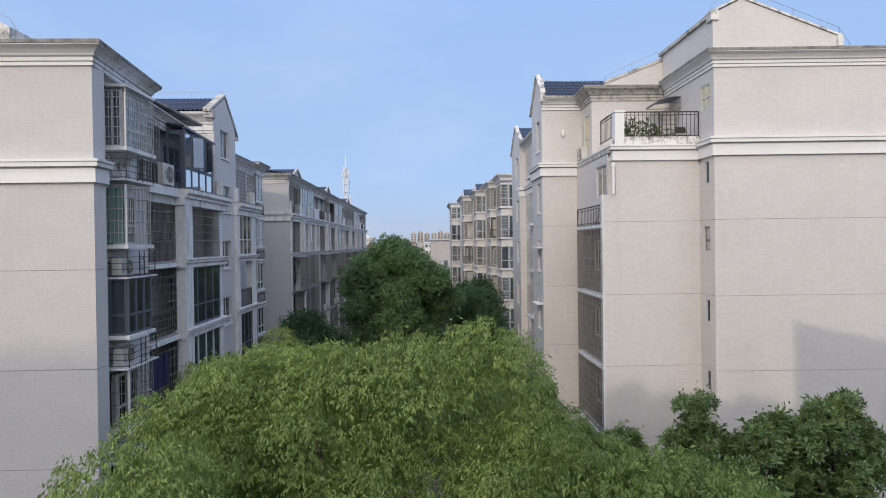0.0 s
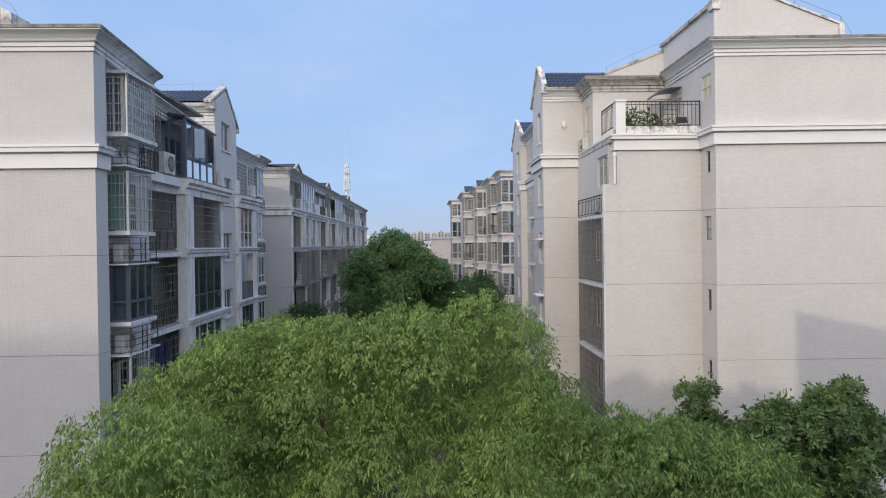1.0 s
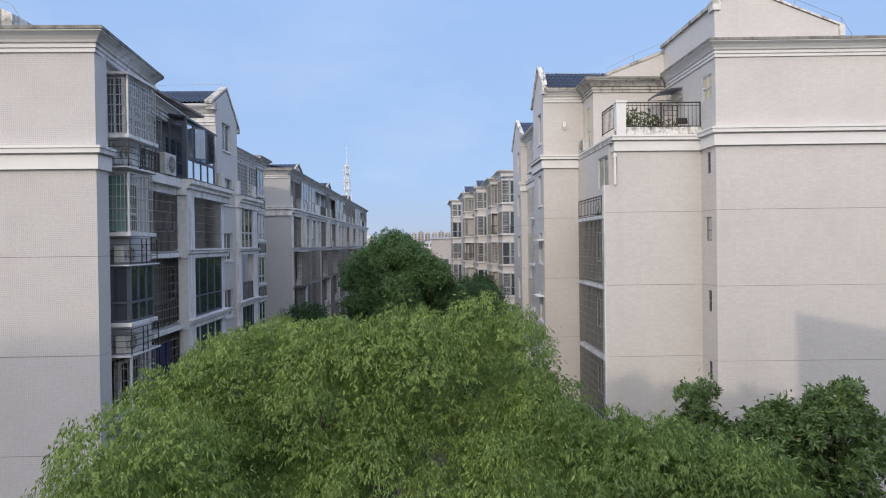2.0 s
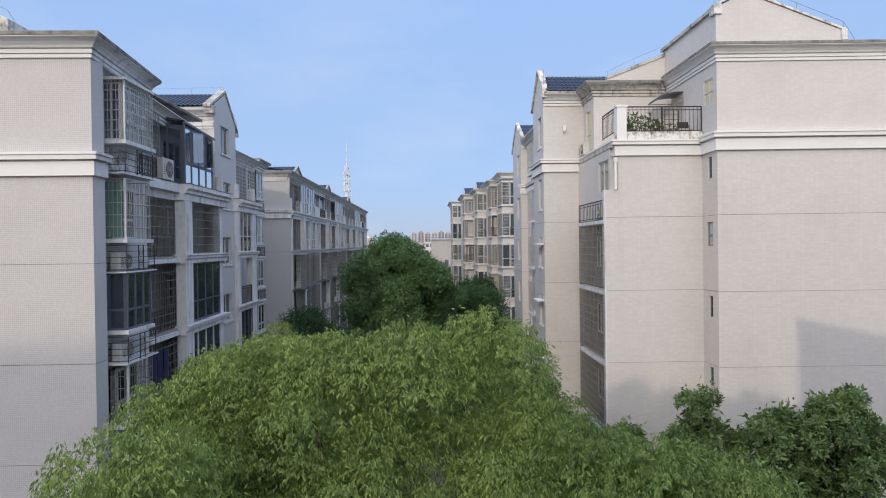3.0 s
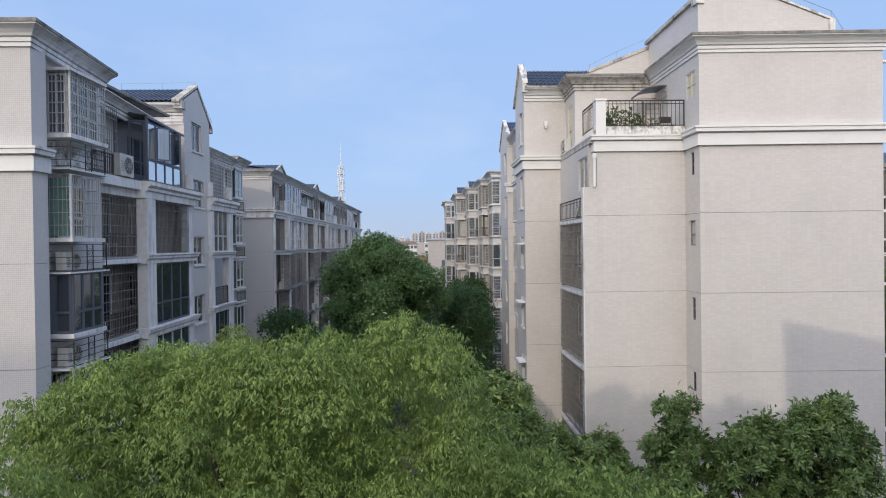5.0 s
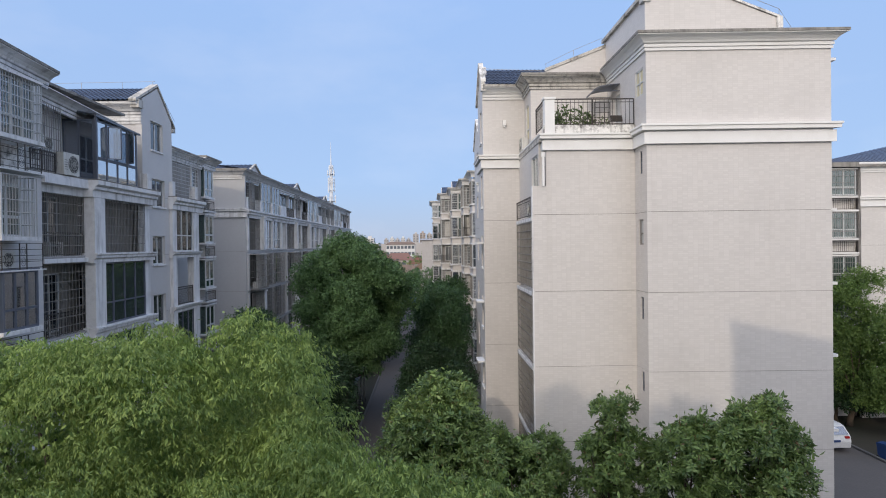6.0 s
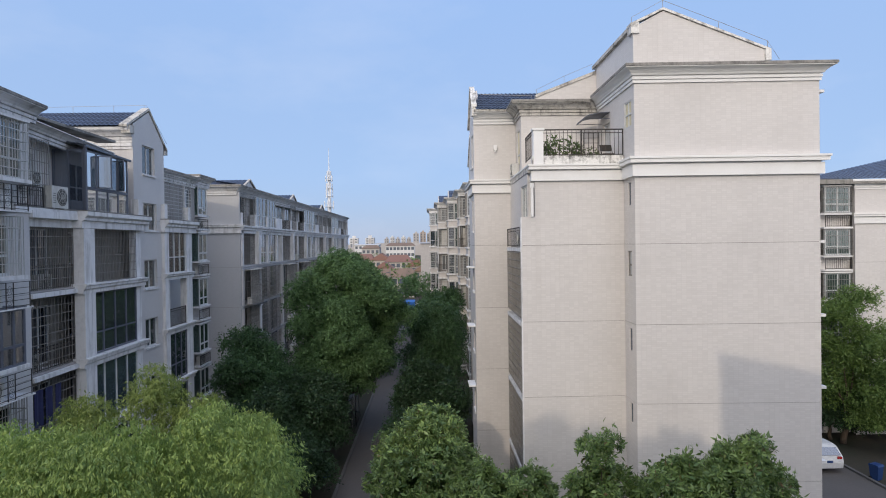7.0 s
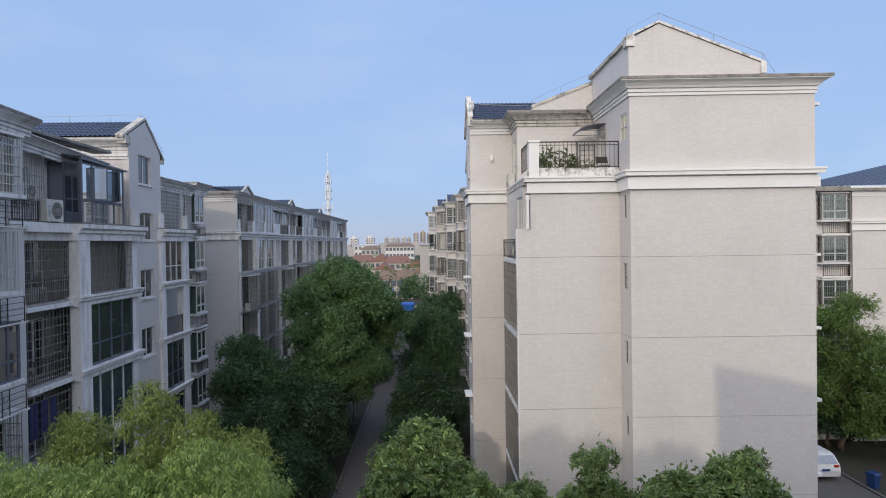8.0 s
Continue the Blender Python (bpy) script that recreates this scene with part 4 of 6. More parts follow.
# balcony bay beyond the gable
back2 = Face("x", -11.3, 1)
front_b = Face("x", -10.2, 1)
storey_wall(left_block, back2, 32.8, 38.6, LZ + [16.9], 0.25, [], TILE_GREY)
for n, (z, z2) in enumerate(zip(LZ, LZ[1:])):
    for a, b in ((32.4, 32.9), (35.1, 35.9)):
        s = Shape()
        front_b.box(s, a, b, -0.3, 0.06, z + 0.14, min(z2 - 0.2, 13.79))
        part("column", s, DULL_WHITE, left_block)
    if z:
        s = Shape()
        profile_run(s, front_b, 32.3, 36.05, [(0.08, z - 0.2), (0.08, z - 0.06), (0.18, z), (0.18, z + 0.07), (0.24, z + 0.10), (0.24, z + 0.14)], -0.3)
        part("ledge", s, DULL_WHITE, left_block)
window(left_block, front_b, 32.9, 35.1, 11.62, 13.85, ALU, GLASS_CLEAR, 3, 0.85, 0.0, curtain=True)
railing(left_block, front_b, 32.9, 35.1, 8.74, 9.7, -0.02, 0.12, IRON)
window(left_block, back2.moved(0.05), 33.2, 34.7, 8.9, 10.9, ALU, DIM_PANE, 2, 0.0, 0.0)
window(left_block, front_b, 32.9, 35.1, 5.86, 8.4, ALU_DARK, GLASS_DARK, 3, 0.85, 0.0)
window(left_block, front_b, 32.9, 35.1, 3.0, 5.5, ALU_DARK, GLASS_DARK, 3, 0.85, 0.0)
grille(left_block, Face("x", -10.3, 1), 32.8, 36.3, 14.5, 16.9, 0.0, 12, 0.6, BRIGHT_STEEL, name="terrace_grille")
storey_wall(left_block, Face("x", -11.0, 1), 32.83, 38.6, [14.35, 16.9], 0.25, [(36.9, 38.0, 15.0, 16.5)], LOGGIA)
window(left_block, Face("x", -11.0, 1), 36.9, 38.0, 15.0, 16.5, ALU, GLASS, 2)
cornice(left_block, Face("x", -11.0, 1), 33.0, 38.6, 16.62, 0.8, DULL_WHITE)
s = Shape()
for x, y in ((-10.0, 29.2), (-10.3, 32.6), (-10.3, 35.6)):
    s.box(x - 0.17, y - 0.17, 14.44, x + 0.17, y + 0.17, 15.25)
    part("terrace_post", s, DULL_WHITE, left_block)
    s = Shape()
s = Shape().tube([(-10.95, 36.9, 0.2), (-10.95, 36.9, 16.7)], 0.06, 8)
part("drain_pipe", s, DULL_WHITE, left_block)
s = Shape().tube([(-10.95, 37.6, 0.2), (-10.95, 37.6, 14.3)], 0.05, 8)
part("drain_pipe", s, DULL_WHITE, left_block)
# column of small projecting windows
bayf = Face("x", -11.0, 1)
storey_wall(left_block, Face("x", -11.55, 1), 38.6, 41.0, LZ + [16.9], 0.3, [], TILE_GREY)
for z in (15.0, 12.1, 9.25, 6.35, 3.5):
    s = Shape()
    bayf.box(s, 38.9, 40.75, -0.6, 0.1, z - 0.1, z)
    part("window_ledge", s, DULL_WHITE, left_block)
    part("window_ledge", sheet_box(bayf, 38.9, 40.75, -0.6, 0.1, z + 1.754, z + 1.83), DULL_WHITE, left_block)
    window(left_block, bayf, 39.1, 40.55, z, z + 1.75, ALU, GLASS_GREEN, 2, 0.5, 0.0, bar=0.09)
    window(left_block, Face("y", 39.1, -1), -11.55, -11.02, z, z + 1.75, ALU_GREEN, GLASS_GREEN, 1, 0.0, 0.0)
    railing(left_block, bayf, 39.0, 40.65, z - 0.85, z - 0.25, 0.05, 0.16, IRON)
    s = Shape()
    bayf.box(s, 38.9, 40.75, -0.6, 0.12, z - 0.95, z - 0.85)
    part("unit_shelf", s, DULL_WHITE, left_block)
    if z != 9.25:
        air_conditioner((-11.05, 39.75, z - 0.85), -90, 0.78, 0.52, "white outdoor air conditioner unit on a railed shelf")
cornice(left_block, Face("x", -11.0, 1), 38.3, 41.0, 16.85, 0.8, DULL_WHITE)
part("roof_slab", Shape().box(-21.5, 29.65, 17.0, -11.1, 41.0, 17.2), ROOF_EDGE, left_block)
s = Shape()
tiled_slope(s, (-11.6, 33.3, 17.25), (-11.6, 41.0, 17.25), (-16.4, 40.0, 18.5), (-16.4, 33.3, 18.5), 12, 26)
tiled_slope(s, (-21.3, 41.0, 17.25), (-21.3, 33.3, 17.25), (-16.4, 33.3, 18.5), (-16.4, 40.0, 18.5), 12, 26)
tiled_slope(s, (-11.6, 41.0, 17.25), (-21.3, 41.0, 17.25), (-16.4, 40.0, 18.5), (-16.4, 40.0, 18.5), 6, 26)
part("tile_roof", s, ROOF_BLUE, left_block, "blue glazed tile roof")
# floors and dark rooms behind the openings
for z in LZ + [16.8]:
    part("floor_slab", Shape().box(-21.3, 17.95, z - 0.2, -11.7, 40.9, z), INNER, left_block)
part("inner_wall", Shape().box(-15.2, 17.95, 0, -15.0, 40.9, 16.8), INNER, left_block)
part("end_wall", Shape().box(-21.4, 40.75, 0, -11.85, 41.0, 17.0), TILE_GREY, left_block)
part("rear_wall", Shape().box(-21.6, 17.9, 0, -21.4, 41.0, 17.0), TILE_L, left_block)

# ---------------------------------------------------------------- the next block along the shaded side
far_left = thing("apartment_building", "grey tiled block with white columns and many caged balconies", "apartment block")
storey_wall(far_left, Face("y", 44.5, -1), -21.5, -10.1, LZ + [16.95], 0.3, [], TILE_SHADE)
band(far_left, Face("y", 44.5, -1), -15.0, -10.1, 13.95, 1.0, DULL_WHITE, 0, 1)
cornice(far_left, Face("y", 44.5, -1), -15.0, -10.35, 16.7, 0.9, DULL_WHITE, m1=1)
f2 = Face("x", -10.1, 1)
storey_wall(far_left, Face("x", -11.3, 1), 44.8, 101.0, LZ + [16.95], 0.25, [], INNER_SHADE)
rng2 = random.Random(5)
y = 44.8
kinds = []
while y < 99:
    for w, k in ((0.35, "col"), (3.1, "cage"), (0.55, "col"), (2.8, "win"), (0.4, "col"), (2.6, "win"), (0.3, "col"), (1.5, "wall"), (0.3, "col"), (3.3, "cage"), (0.45, "col"), (2.4, "open")):
        kinds.append((y, y + w, k))
        y += w
kinds = [q for q in kinds if q[1] < 100.5]
for z, z2 in zip(LZ, LZ[1:]):
    ledge = Shape()
    if z:
        profile_run(ledge, f2, 44.7, 100.6, [(0.02, z - 0.18), (0.02, z - 0.04), (0.10, z), (0.10, z + 0.08)], -1.2)
        part("ledge", ledge, TILE_SHADE, far_left)
    for a, b, k in kinds:
        if k == "col":
            stout = b - a > 0.42
            part("column", sheet_box(f2, a, b, -0.4, 0.30 if stout else 0.08, z + 0.09, z2 - 0.18), DULL_WHITE if stout or z > 11 else TILE_GREY, far_left)
            if stout:
                part("column_head", sheet_box(f2, a - 0.05, b + 0.05, -0.4, 0.36, z2 - 0.30, z2 - 0.18), DULL_WHITE, far_left)
        elif k == "wall":
            part("wall_panel", sheet_box(f2, a, b, -1.18, -0.9, z + 0.09, z2 - 0.18), TILE_GREY, far_left)
            window(far_left, f2.moved(-0.9), a + 0.3, b - 0.3, z + 0.9, z2 - 0.6, ALU_DARK, GLASS_DARK, 1, 0.0, 0.01)
        elif k == "win":
            window(far_left, f2, a, b, z + 0.12, z2 - 0.2, ALU if z > 10 and rng2.random() < 0.7 else ALU_DARK, GLASS if rng2.random() < 0.5 else GLASS_DARK, 3, 0.85, -0.06, curtain=rng2.random() < 0.5)
            if z < 10 and rng2.random() < 0.8:
                grille(far_left, f2, a, b, z + 0.12, z2 - 0.2, 0.3, 6, 0.13, STEEL, sides=0.3)
        else:
            if k == "cage" and (z in LZ[3:4] or (z > 5 and rng2.random() < 0.25)):
                # a cage that stands out over the street, with a unit and boxes kept in it
                grille(far_left, f2, a + 0.1, b - 0.1, z + 0.14, z2 - 0.25, 0.62, 6, 0.12, STEEL, sides=0.62, name="balcony_grille")
                part("cage_floor", sheet_box(f2, a + 0.08, b - 0.08, 0.1, 0.64, z + 0.06, z + 0.13), STEEL, far_left)
                part("cage_roof", sheet_box(f2, a + 0.06, b - 0.06, 0.03, 0.68, z2 - 0.25, z2 - 0.21), STAINED, far_left)
                air_conditioner((-9.62, a + 1.7, z + 0.13), -90, label="white outdoor air conditioner unit in a projecting cage")
                tagged(part("storage_box", Shape().box(-9.95, a + 0.35, z + 0.13, -9.6, a + 0.85, z + 0.62), PLASTIC_WHITE), "pale storage box kept inside the projecting cage", "box")
            elif rng2.random() < 0.85:
                grille(far_left, f2, a, b, z + 0.12, z2 - 0.2, 0.22 if z < 8 and rng2.random() < 0.6 else -0.05, 6, 0.12, STEEL, name="balcony_grille")
            else:
                railing(far_left, f2, a, b, z + 0.12, z + 1.0, -0.05, 0.14, IRON)
            if rng2.random() < 0.4:
                u = a + rng2.uniform(0.5, b - a - 0.5)
                part("unit_bracket", sheet_box(f2, u - 0.45, u + 0.45, 0.09, 0.42, z + 0.02, z + 0.08), STEEL, far_left)
                air_conditioner((-9.7, u, z + 0.08), -90, label="white outdoor air conditioner unit on a shaded facade")
            window(far_left, Face("x", -11.29, 1), a + 0.4, b - 0.4, z + 0.2, z2 - 0.5, ALU, DIM_PANE, 2, 0.0, 0.06)
s = Shape()
profile_run(s, f2, 44.6, 100.6, [(0.08, 13.95), (0.08, 14.15), (0.18, 14.2), (0.18, 14.32), (0.30, 14.40), (0.30, 14.52)], -1.2)
part("moulded_band", s, DULL_WHITE, far_left)
top2 = Face("x", -10.7, 1)
for a, b, k in kinds:
    if k in ("cage", "open"):
        grille(far_left, f2, a, b, 14.55, 16.9, -0.05, 8, 0.2, STEEL, name="terrace_grille") if rng2.random() < 0.6 else railing(far_left, f2, a, b, 14.5, 15.4, -0.05, 0.14, IRON)
        window(far_left, top2, a + 0.3, b - 0.3, 14.7, 16.8, ALU, GLASS, 2)
    elif k == "win":
        window(far_left, f2, a, b, 14.55, 16.9, ALU, GLASS, 3, 0.9, -0.05, curtain=rng2.random() < 0.6)
    else:
        part("terrace_post", sheet_box(f2, a, b, -0.4, 0.04, 14.5, 15.45), DULL_WHITE, far_left)
        part("wall_panel", sheet_box(top2, a - 0.1, b + 0.1, -0.3, 0.0, 14.5, 16.8), TILE_GREY, far_left)
cornice(far_left, Face("x", -10.35, 1), 44.5, 100.5, 16.7, 0.9, DULL_WHITE, m0=1)
s = Shape()
tiled_slope(s, (-10.0, 44.2, 17.38), (-10.0, 100.8, 17.38), (-14.5, 100.8, 18.3), (-14.5, 47.5, 18.3), 14, 150)
part("tile_roof", s, ROOF_BLUE, far_left, "dull blue tile roof")
for yc in (46.3, 60.5, 76.0):
    s = Shape().prism([(-9.9, yc - 1.1, 17.42), (-9.9, yc + 1.1, 17.42), (-9.9, yc, 17.90)], (-3.2, 0, 0))
    d = part("roof_dormer", s, TILE_GREY, far_left)
    t = Shape()
    tiled_slope(t, (-13.2, yc - 1.3, 17.38), (-9.9, yc - 1.3, 17.38), (-9.9, yc, 17.96), (-13.2, yc, 17.96), 5, 10)
    tiled_slope(t, (-9.9, yc + 1.3, 17.38), (-13.2, yc + 1.3, 17.38), (-13.2, yc, 17.96), (-9.9, yc, 17.96), 5, 10)
    v = Shape()
    for a, b in (((yc - 1.35, 17.36), (yc, 17.93)), ((yc, 17.93), (yc + 1.35, 17.36))):
        v.prism([(-9.95, a[0], a[1]), (-9.95, b[0], b[1]), (-9.95, b[0], b[1] + 0.1), (-9.95, a[0], a[1] + 0.1)], (0.16, 0, 0))
    part("verge", v, STAINED, d)
    part("dormer_roof", t, ROOF_BLUE, d)
part("rear_wall", Shape().box(-21.6, 44.8, 0, -21.4, 101, 17.3), TILE_GREY, far_left)
part("end_wall", Shape().box(-21.4, 100.6, 0, -10.15, 100.9, 17.3), TILE_GREY, far_left)
for z in LZ + [16.8]:
    part("floor_slab", Shape().box(-21.3, 44.9, z - 0.2, -11.6, 100.5, z), INNER, far_left)

# ---------------------------------------------------------------- the block with the sunlit end wall
RZ = [0.0, 1.2, 4.15, 7.05, 9.95, 12.9, 15.86]
right_block = thing("apartment_building", "pale beige tiled block with white bands and a stepped gable end", "apartment block")
front_r = Face("y", 22.75, -1)
storey_wall(right_block, front_r, 11.1, 17.8, RZ + [18.75], 0.3, [], TILE)
band(right_block, front_r, 11.1, 17.8, 15.36, 1.06, WHITE, 1, 1)
cornice(right_block, front_r, 11.1, 17.8, 18.74, 0.78, WHITE, m0=1, m1=1, reach=0.9)
notch = Face("x", 11.1, -1)
nh = [(23.2, 23.5, 14.35, 15.2), (23.15, 23.65, 11.7, 12.65), (23.2, 23.5, 8.9, 9.75), (23.2, 23.5, 6.2, 6.95), (23.05, 23.85, 17.25, 18.25), (25.7, 26.6, 15.98, 17.95)]
storey_wall(right_block, notch, 22.78, 27.5, RZ + [18.75], 0.3, nh, TILE)
for h in nh[:4]:
    window(right_block, notch, h[0], h[1], h[2], h[3], STEEL if h[3] == 12.65 else ALU_DARK, FROST if h[3] == 12.65 else GLASS, 1, 0.42, -0.07)
lit_pane = surface("amber_lined_pane", (0.70, 0.63, 0.42), 0.5, (0.45, 0.4, 0.28), 0.2, 10, 2, 0, 0)
window(right_block, notch, *nh[4], ALU, lit_pane, 2, 0.5, -0.04)
window(right_block, notch, *nh[5], ALU, FROST, 1, 0, -0.08, name="door")
band(right_block, notch, 22.75, 24.0, 15.36, 1.06, WHITE, 1, 0)
cornice(right_block, notch, 22.75, 27.5, 18.74, 0.78, WHITE, m0=1, m1=-1, reach=0.9)
rec_r = Face("y", 24.0, -1)
storey_wall(right_block, rec_r, 7.15, 11.1, RZ[:6] + [14.0], 0.3, [], TILE)
storey_wall(right_block, rec_r, 7.66, 11.1, [14.0, 15.5], 0.3, [], TILE)
band(right_block, rec_r, 7.62, 11.1, 15.36, 0.94, WHITE, 1, 0)
s = Shape().box(7.55, 23.86, 15.97, 11.08, 24.06, 16.3)
part("terrace_parapet", s, STAINED_WHITE, right_block, "stained white parapet kerb")
part("terrace_floor", Shape().box(7.4, 24.0, 15.7, 11.1, 29.3, 15.98), STAINED, right_block)
part("terrace_post", Shape().box(7.6, 23.82, 15.97, 7.98, 24.2, 17.28).box(7.56, 23.78, 17.28, 8.02, 24.24, 17.36), WHITE, right_block)
railing(right_block, rec_r, 7.98, 11.08, 16.3, 17.32, -0.02, 0.165, IRON)
part("rail_post", Shape().box(9.47, 24.0, 16.3, 9.51, 24.04, 17.32), IRON, right_block)
railing(right_block, Face("x", 7.62, -1), 24.2, 25.9, 16.3, 17.32, -0.02, 0.165, IRON)
rz_ = Shape()
pierced(rz_, Face("y", 23.99, -1), 9.55, 10.17, 16.4, 17.2, 0.02, [(9.575 + 0.19 * i, 9.75 + 0.19 * i, 16.425 + 0.19 * j, 16.6 + 0.19 * j) for i in range(3) for j in range(4)])
part("rail_ornament", rz_, IRON, right_block)
# terrace back wall, side return and their stained cornice
back_r = Face("y", 27.5, -1)
storey_wall(right_block, back_r, 7.7, 11.1, [15.98, 18.75], 0.25, [], TILE)
cornice(right_block, back_r, 7.7, 11.1, 18.6, 0.78, STAINED, m0=1, m1=-1)
ret_r = Face("x", 7.7, -1)
storey_wall(right_block, ret_r, 27.53, 29.3, [15.98, 18.75], 0.25, [(28.0, 28.8, 16.5, 18.1)], TILE)
window(right_block, ret_r, 28.0, 28.8, 16.5, 18.1, ALU, lit_pane, 1, 0.5, -0.04)
cornice(right_block, ret_r, 27.5, 29.3, 18.6, 0.78, STAINED, m0=1, m1=-1)
band(right_block, Face("x", 7.62, -1), 24.0, 29.3, 15.36, 0.94, WHITE, 1, -1)
s = Shape()
arc = [(11.1 - 1.1 * math.sin(a), 18.06 + 0.3 * math.cos(a)) for a in [math.pi / 2 * i / 7 for i in range(8)]]
s.prism([(x, 25.7, z) for x, z in arc] + [(x + 0.02, 25.7, z - 0.03) for x, z in arc[::-1]], (0, 1.2, 0))
for y in (25.72, 26.88):
    s.tube([(11.1, y, 18.08), (10.05, y, 18.06)], 0.014, 5)
tagged(part("door_awning", s, ALU_DARK), "small dark awning over the terrace door", "awning")
# recessed street side with caged balconies
rec_side = Face("x", 7.43, -1)
rh = [(24.5, 25.9, 14.0, 15.3)]
storey_wall(right_block, rec_side, 24.3, 29.3, RZ[:6], 0.25, [(25.4, 26.6, z + 0.9, z + 2.2) for z in (4.15, 7.05, 9.95)], INNER_SHADE)
storey_wall(right_block, rec_side, 24.3, 29.3, RZ[5:], 0.25, rh, TILE)
window(right_block, rec_side, 24.5, 25.9, 14.0, 15.3, ALU, GLASS_GREEN, 2, 0, -0.06)
for z in (4.15, 7.05, 9.95):
    window(right_block, rec_side, 25.4, 26.6, z + 0.9, z + 2.2, ALU, GLASS, 2)
for z, z2 in ((1.25, 3.95), (4.2, 6.85), (7.1, 9.75), (10.0, 12.62)):
    part("balcony_slab", Shape().box(7.08, 24.05, z2 + 0.04, 7.43, 28.1, z2 + 0.18), DULL_WHITE, right_block)
    grille(right_block, rec_side, 24.1, 28.0, z + 0.1, z2, 0.33, 8, 0.20, STEEL, name="balcony_grille", rod=0.011)
    for q in range(9):
        zz = z + 0.1 + (z2 - z - 0.1) * q / 8
        part("side_rod", Shape().box(7.1, 27.99, zz - 0.016, 7.43, 28.02, zz + 0.016), STEEL, right_block)
railing(right_block, rec_side, 24.3, 28.0, 12.84, 13.6, 0.32, 0.24, IRON)
air_conditioner((7.12, 25.0, 12.85), 90)
air_conditioner((7.38, 28.55, 16.02), 90)
s = Shape().tube([(7.54, 23.9, 14.0), (7.54, 23.9, 15.1)], 0.055, 10).tube([(7.54, 23.9, 15.1), (7.54, 23.9, 15.28)], 0.085, 10)
part("drain_pipe", s, WHITE, right_block)
part("wall_edge", Shape().box(7.1, 23.985, 1.2, 7.148, 24.25, 14.0), DULL_WHITE, right_block)

# gabled bay on the street
bay_r = Face("y", 29.3, -1)
storey_wall(right_block, bay_r, 5.72, 7.7, RZ + [18.75], 0.28, [], TILE)
band(right_block, bay_r, 5.72, 7.62, 15.36, 0.94, WHITE, 1, -1)
cornice(right_block, bay_r, 5.72, 7.7, 18.58, 0.78, WHITE, STAINED, 0, -1)
bay_s = Face("x", 5.72, -1)
bh = [(29.9, 30.7, z, z + 1.5) for z in (16.7, 13.6, 10.7, 7.8, 4.9)]
storey_wall(right_block, bay_s, 29.33, 32.0, RZ + [18.75], 0.28, bh, TILE)
for h in bh:
    window(right_block, bay_s, *h, ALU, GLASS, 2, 0, -0.1)
    part("sill", sheet_box(bay_s, h[0] - 0.1, h[1] + 0.1, 0, 0.05, h[2] - 0.1, h[2]), WHITE, right_block)
band(right_block, bay_s, 29.3, 32.1, 15.36, 0.94, WHITE, 1, 0)
s = Shape().prism([(5.72, 29.3, 18.75), (5.72, 32.0, 18.75), (5.72, 32.0, 19.0), (5.72, 30.35, 20.45), (5.72, 29.3, 19.45)], (0.28, 0, 0))
part("gable_wall", s, TILE, right_block)
s = Shape()
tiled_slope(s, (5.8, 28.8, 19.18), (9.4, 28.8, 19.18), (9.4, 30.35, 20.28), (5.8, 30.35, 20.28), 9, 18)
tiled_slope(s, (9.4, 32.2, 18.75), (5.8, 32.2, 18.75), (5.8, 30.35, 20.28), (9.4, 30.35, 20.28), 9, 18)
part("tile_roof", s, ROOF_BLUE, right_block, "blue glazed tile roof")
s = Shape()
for a, b in (((28.95, 19.35), (30.35, 20.5)), ((30.35, 20.5), (32.2, 18.85))):
    s.prism([(5.62, a[0], a[1]), (5.62, b[0], b[1]), (5.62, b[0], b[1] + 0.14), (5.62, a[0], a[1] + 0.14)], (0.24, 0, 0))
s.box(5.63, 28.98, 18.95, 5.87, 29.28, 19.4)
part("verge", s, STAINED_WHITE, right_block)
s = Shape().box(6.66, 29.14, 17.35, 6.80, 29.3, 17.6).tube([(6.73, 29.18, 17.34), (6.73, 29.18, 17.28)], 0.05, 8)
tagged(part("wall_lamp", s, WHITE), "small white lamp box on the wall", "lamp")

# stepped parapet gables and the roof
s = Shape().prism([(11.1, 22.78, 19.28), (15.97, 22.78, 19.28), (15.97, 22.78, 19.86), (12.19, 22.78, 21.36), (11.1, 22.78, 20.78)], (0, 0.25, 0))
s.box(11.1, 23.03, 19.28, 11.35, 27.9, 20.75)
part("parapet_gable", s, TILE, right_block)
s = Shape()
for a, b in (((10.98, 20.86), (12.19, 21.42)), ((12.19, 21.42), (16.05, 19.88))):
    s.prism([(a[0], 22.72, a[1] - 0.04), (b[0], 22.72, b[1] - 0.03), (b[0], 22.72, b[1] + 0.05), (a[0], 22.72, a[1] + 0.05)], (0, 0.42, 0))
s.box(11.0, 22.7, 20.55, 11.3, 23.1, 20.93).box(15.85, 22.68, 19.5, 16.05, 23.1, 19.9)
part("gable_coping", s, STAINED_WHITE, right_block)
s = Shape().box(10.98, 23.1, 20.72, 11.45, 27.9, 20.86)
part("gable_coping", s, STAINED, right_block)
s = Shape().prism([(8.4, 27.7, 19.0), (11.3, 27.7, 19.0), (11.3, 27.7, 20.62), (8.4, 27.7, 19.5)], (0, 0.25, 0))
part("parapet_gable", s, TILE, right_block)
s = Shape().prism([(8.4, 27.65, 19.45), (11.3, 27.65, 20.57), (11.3, 27.65, 20.70), (8.4, 27.65, 19.58)], (0, 0.36, 0))
part("gable_coping", s, STAINED, right_block)
s = Shape()
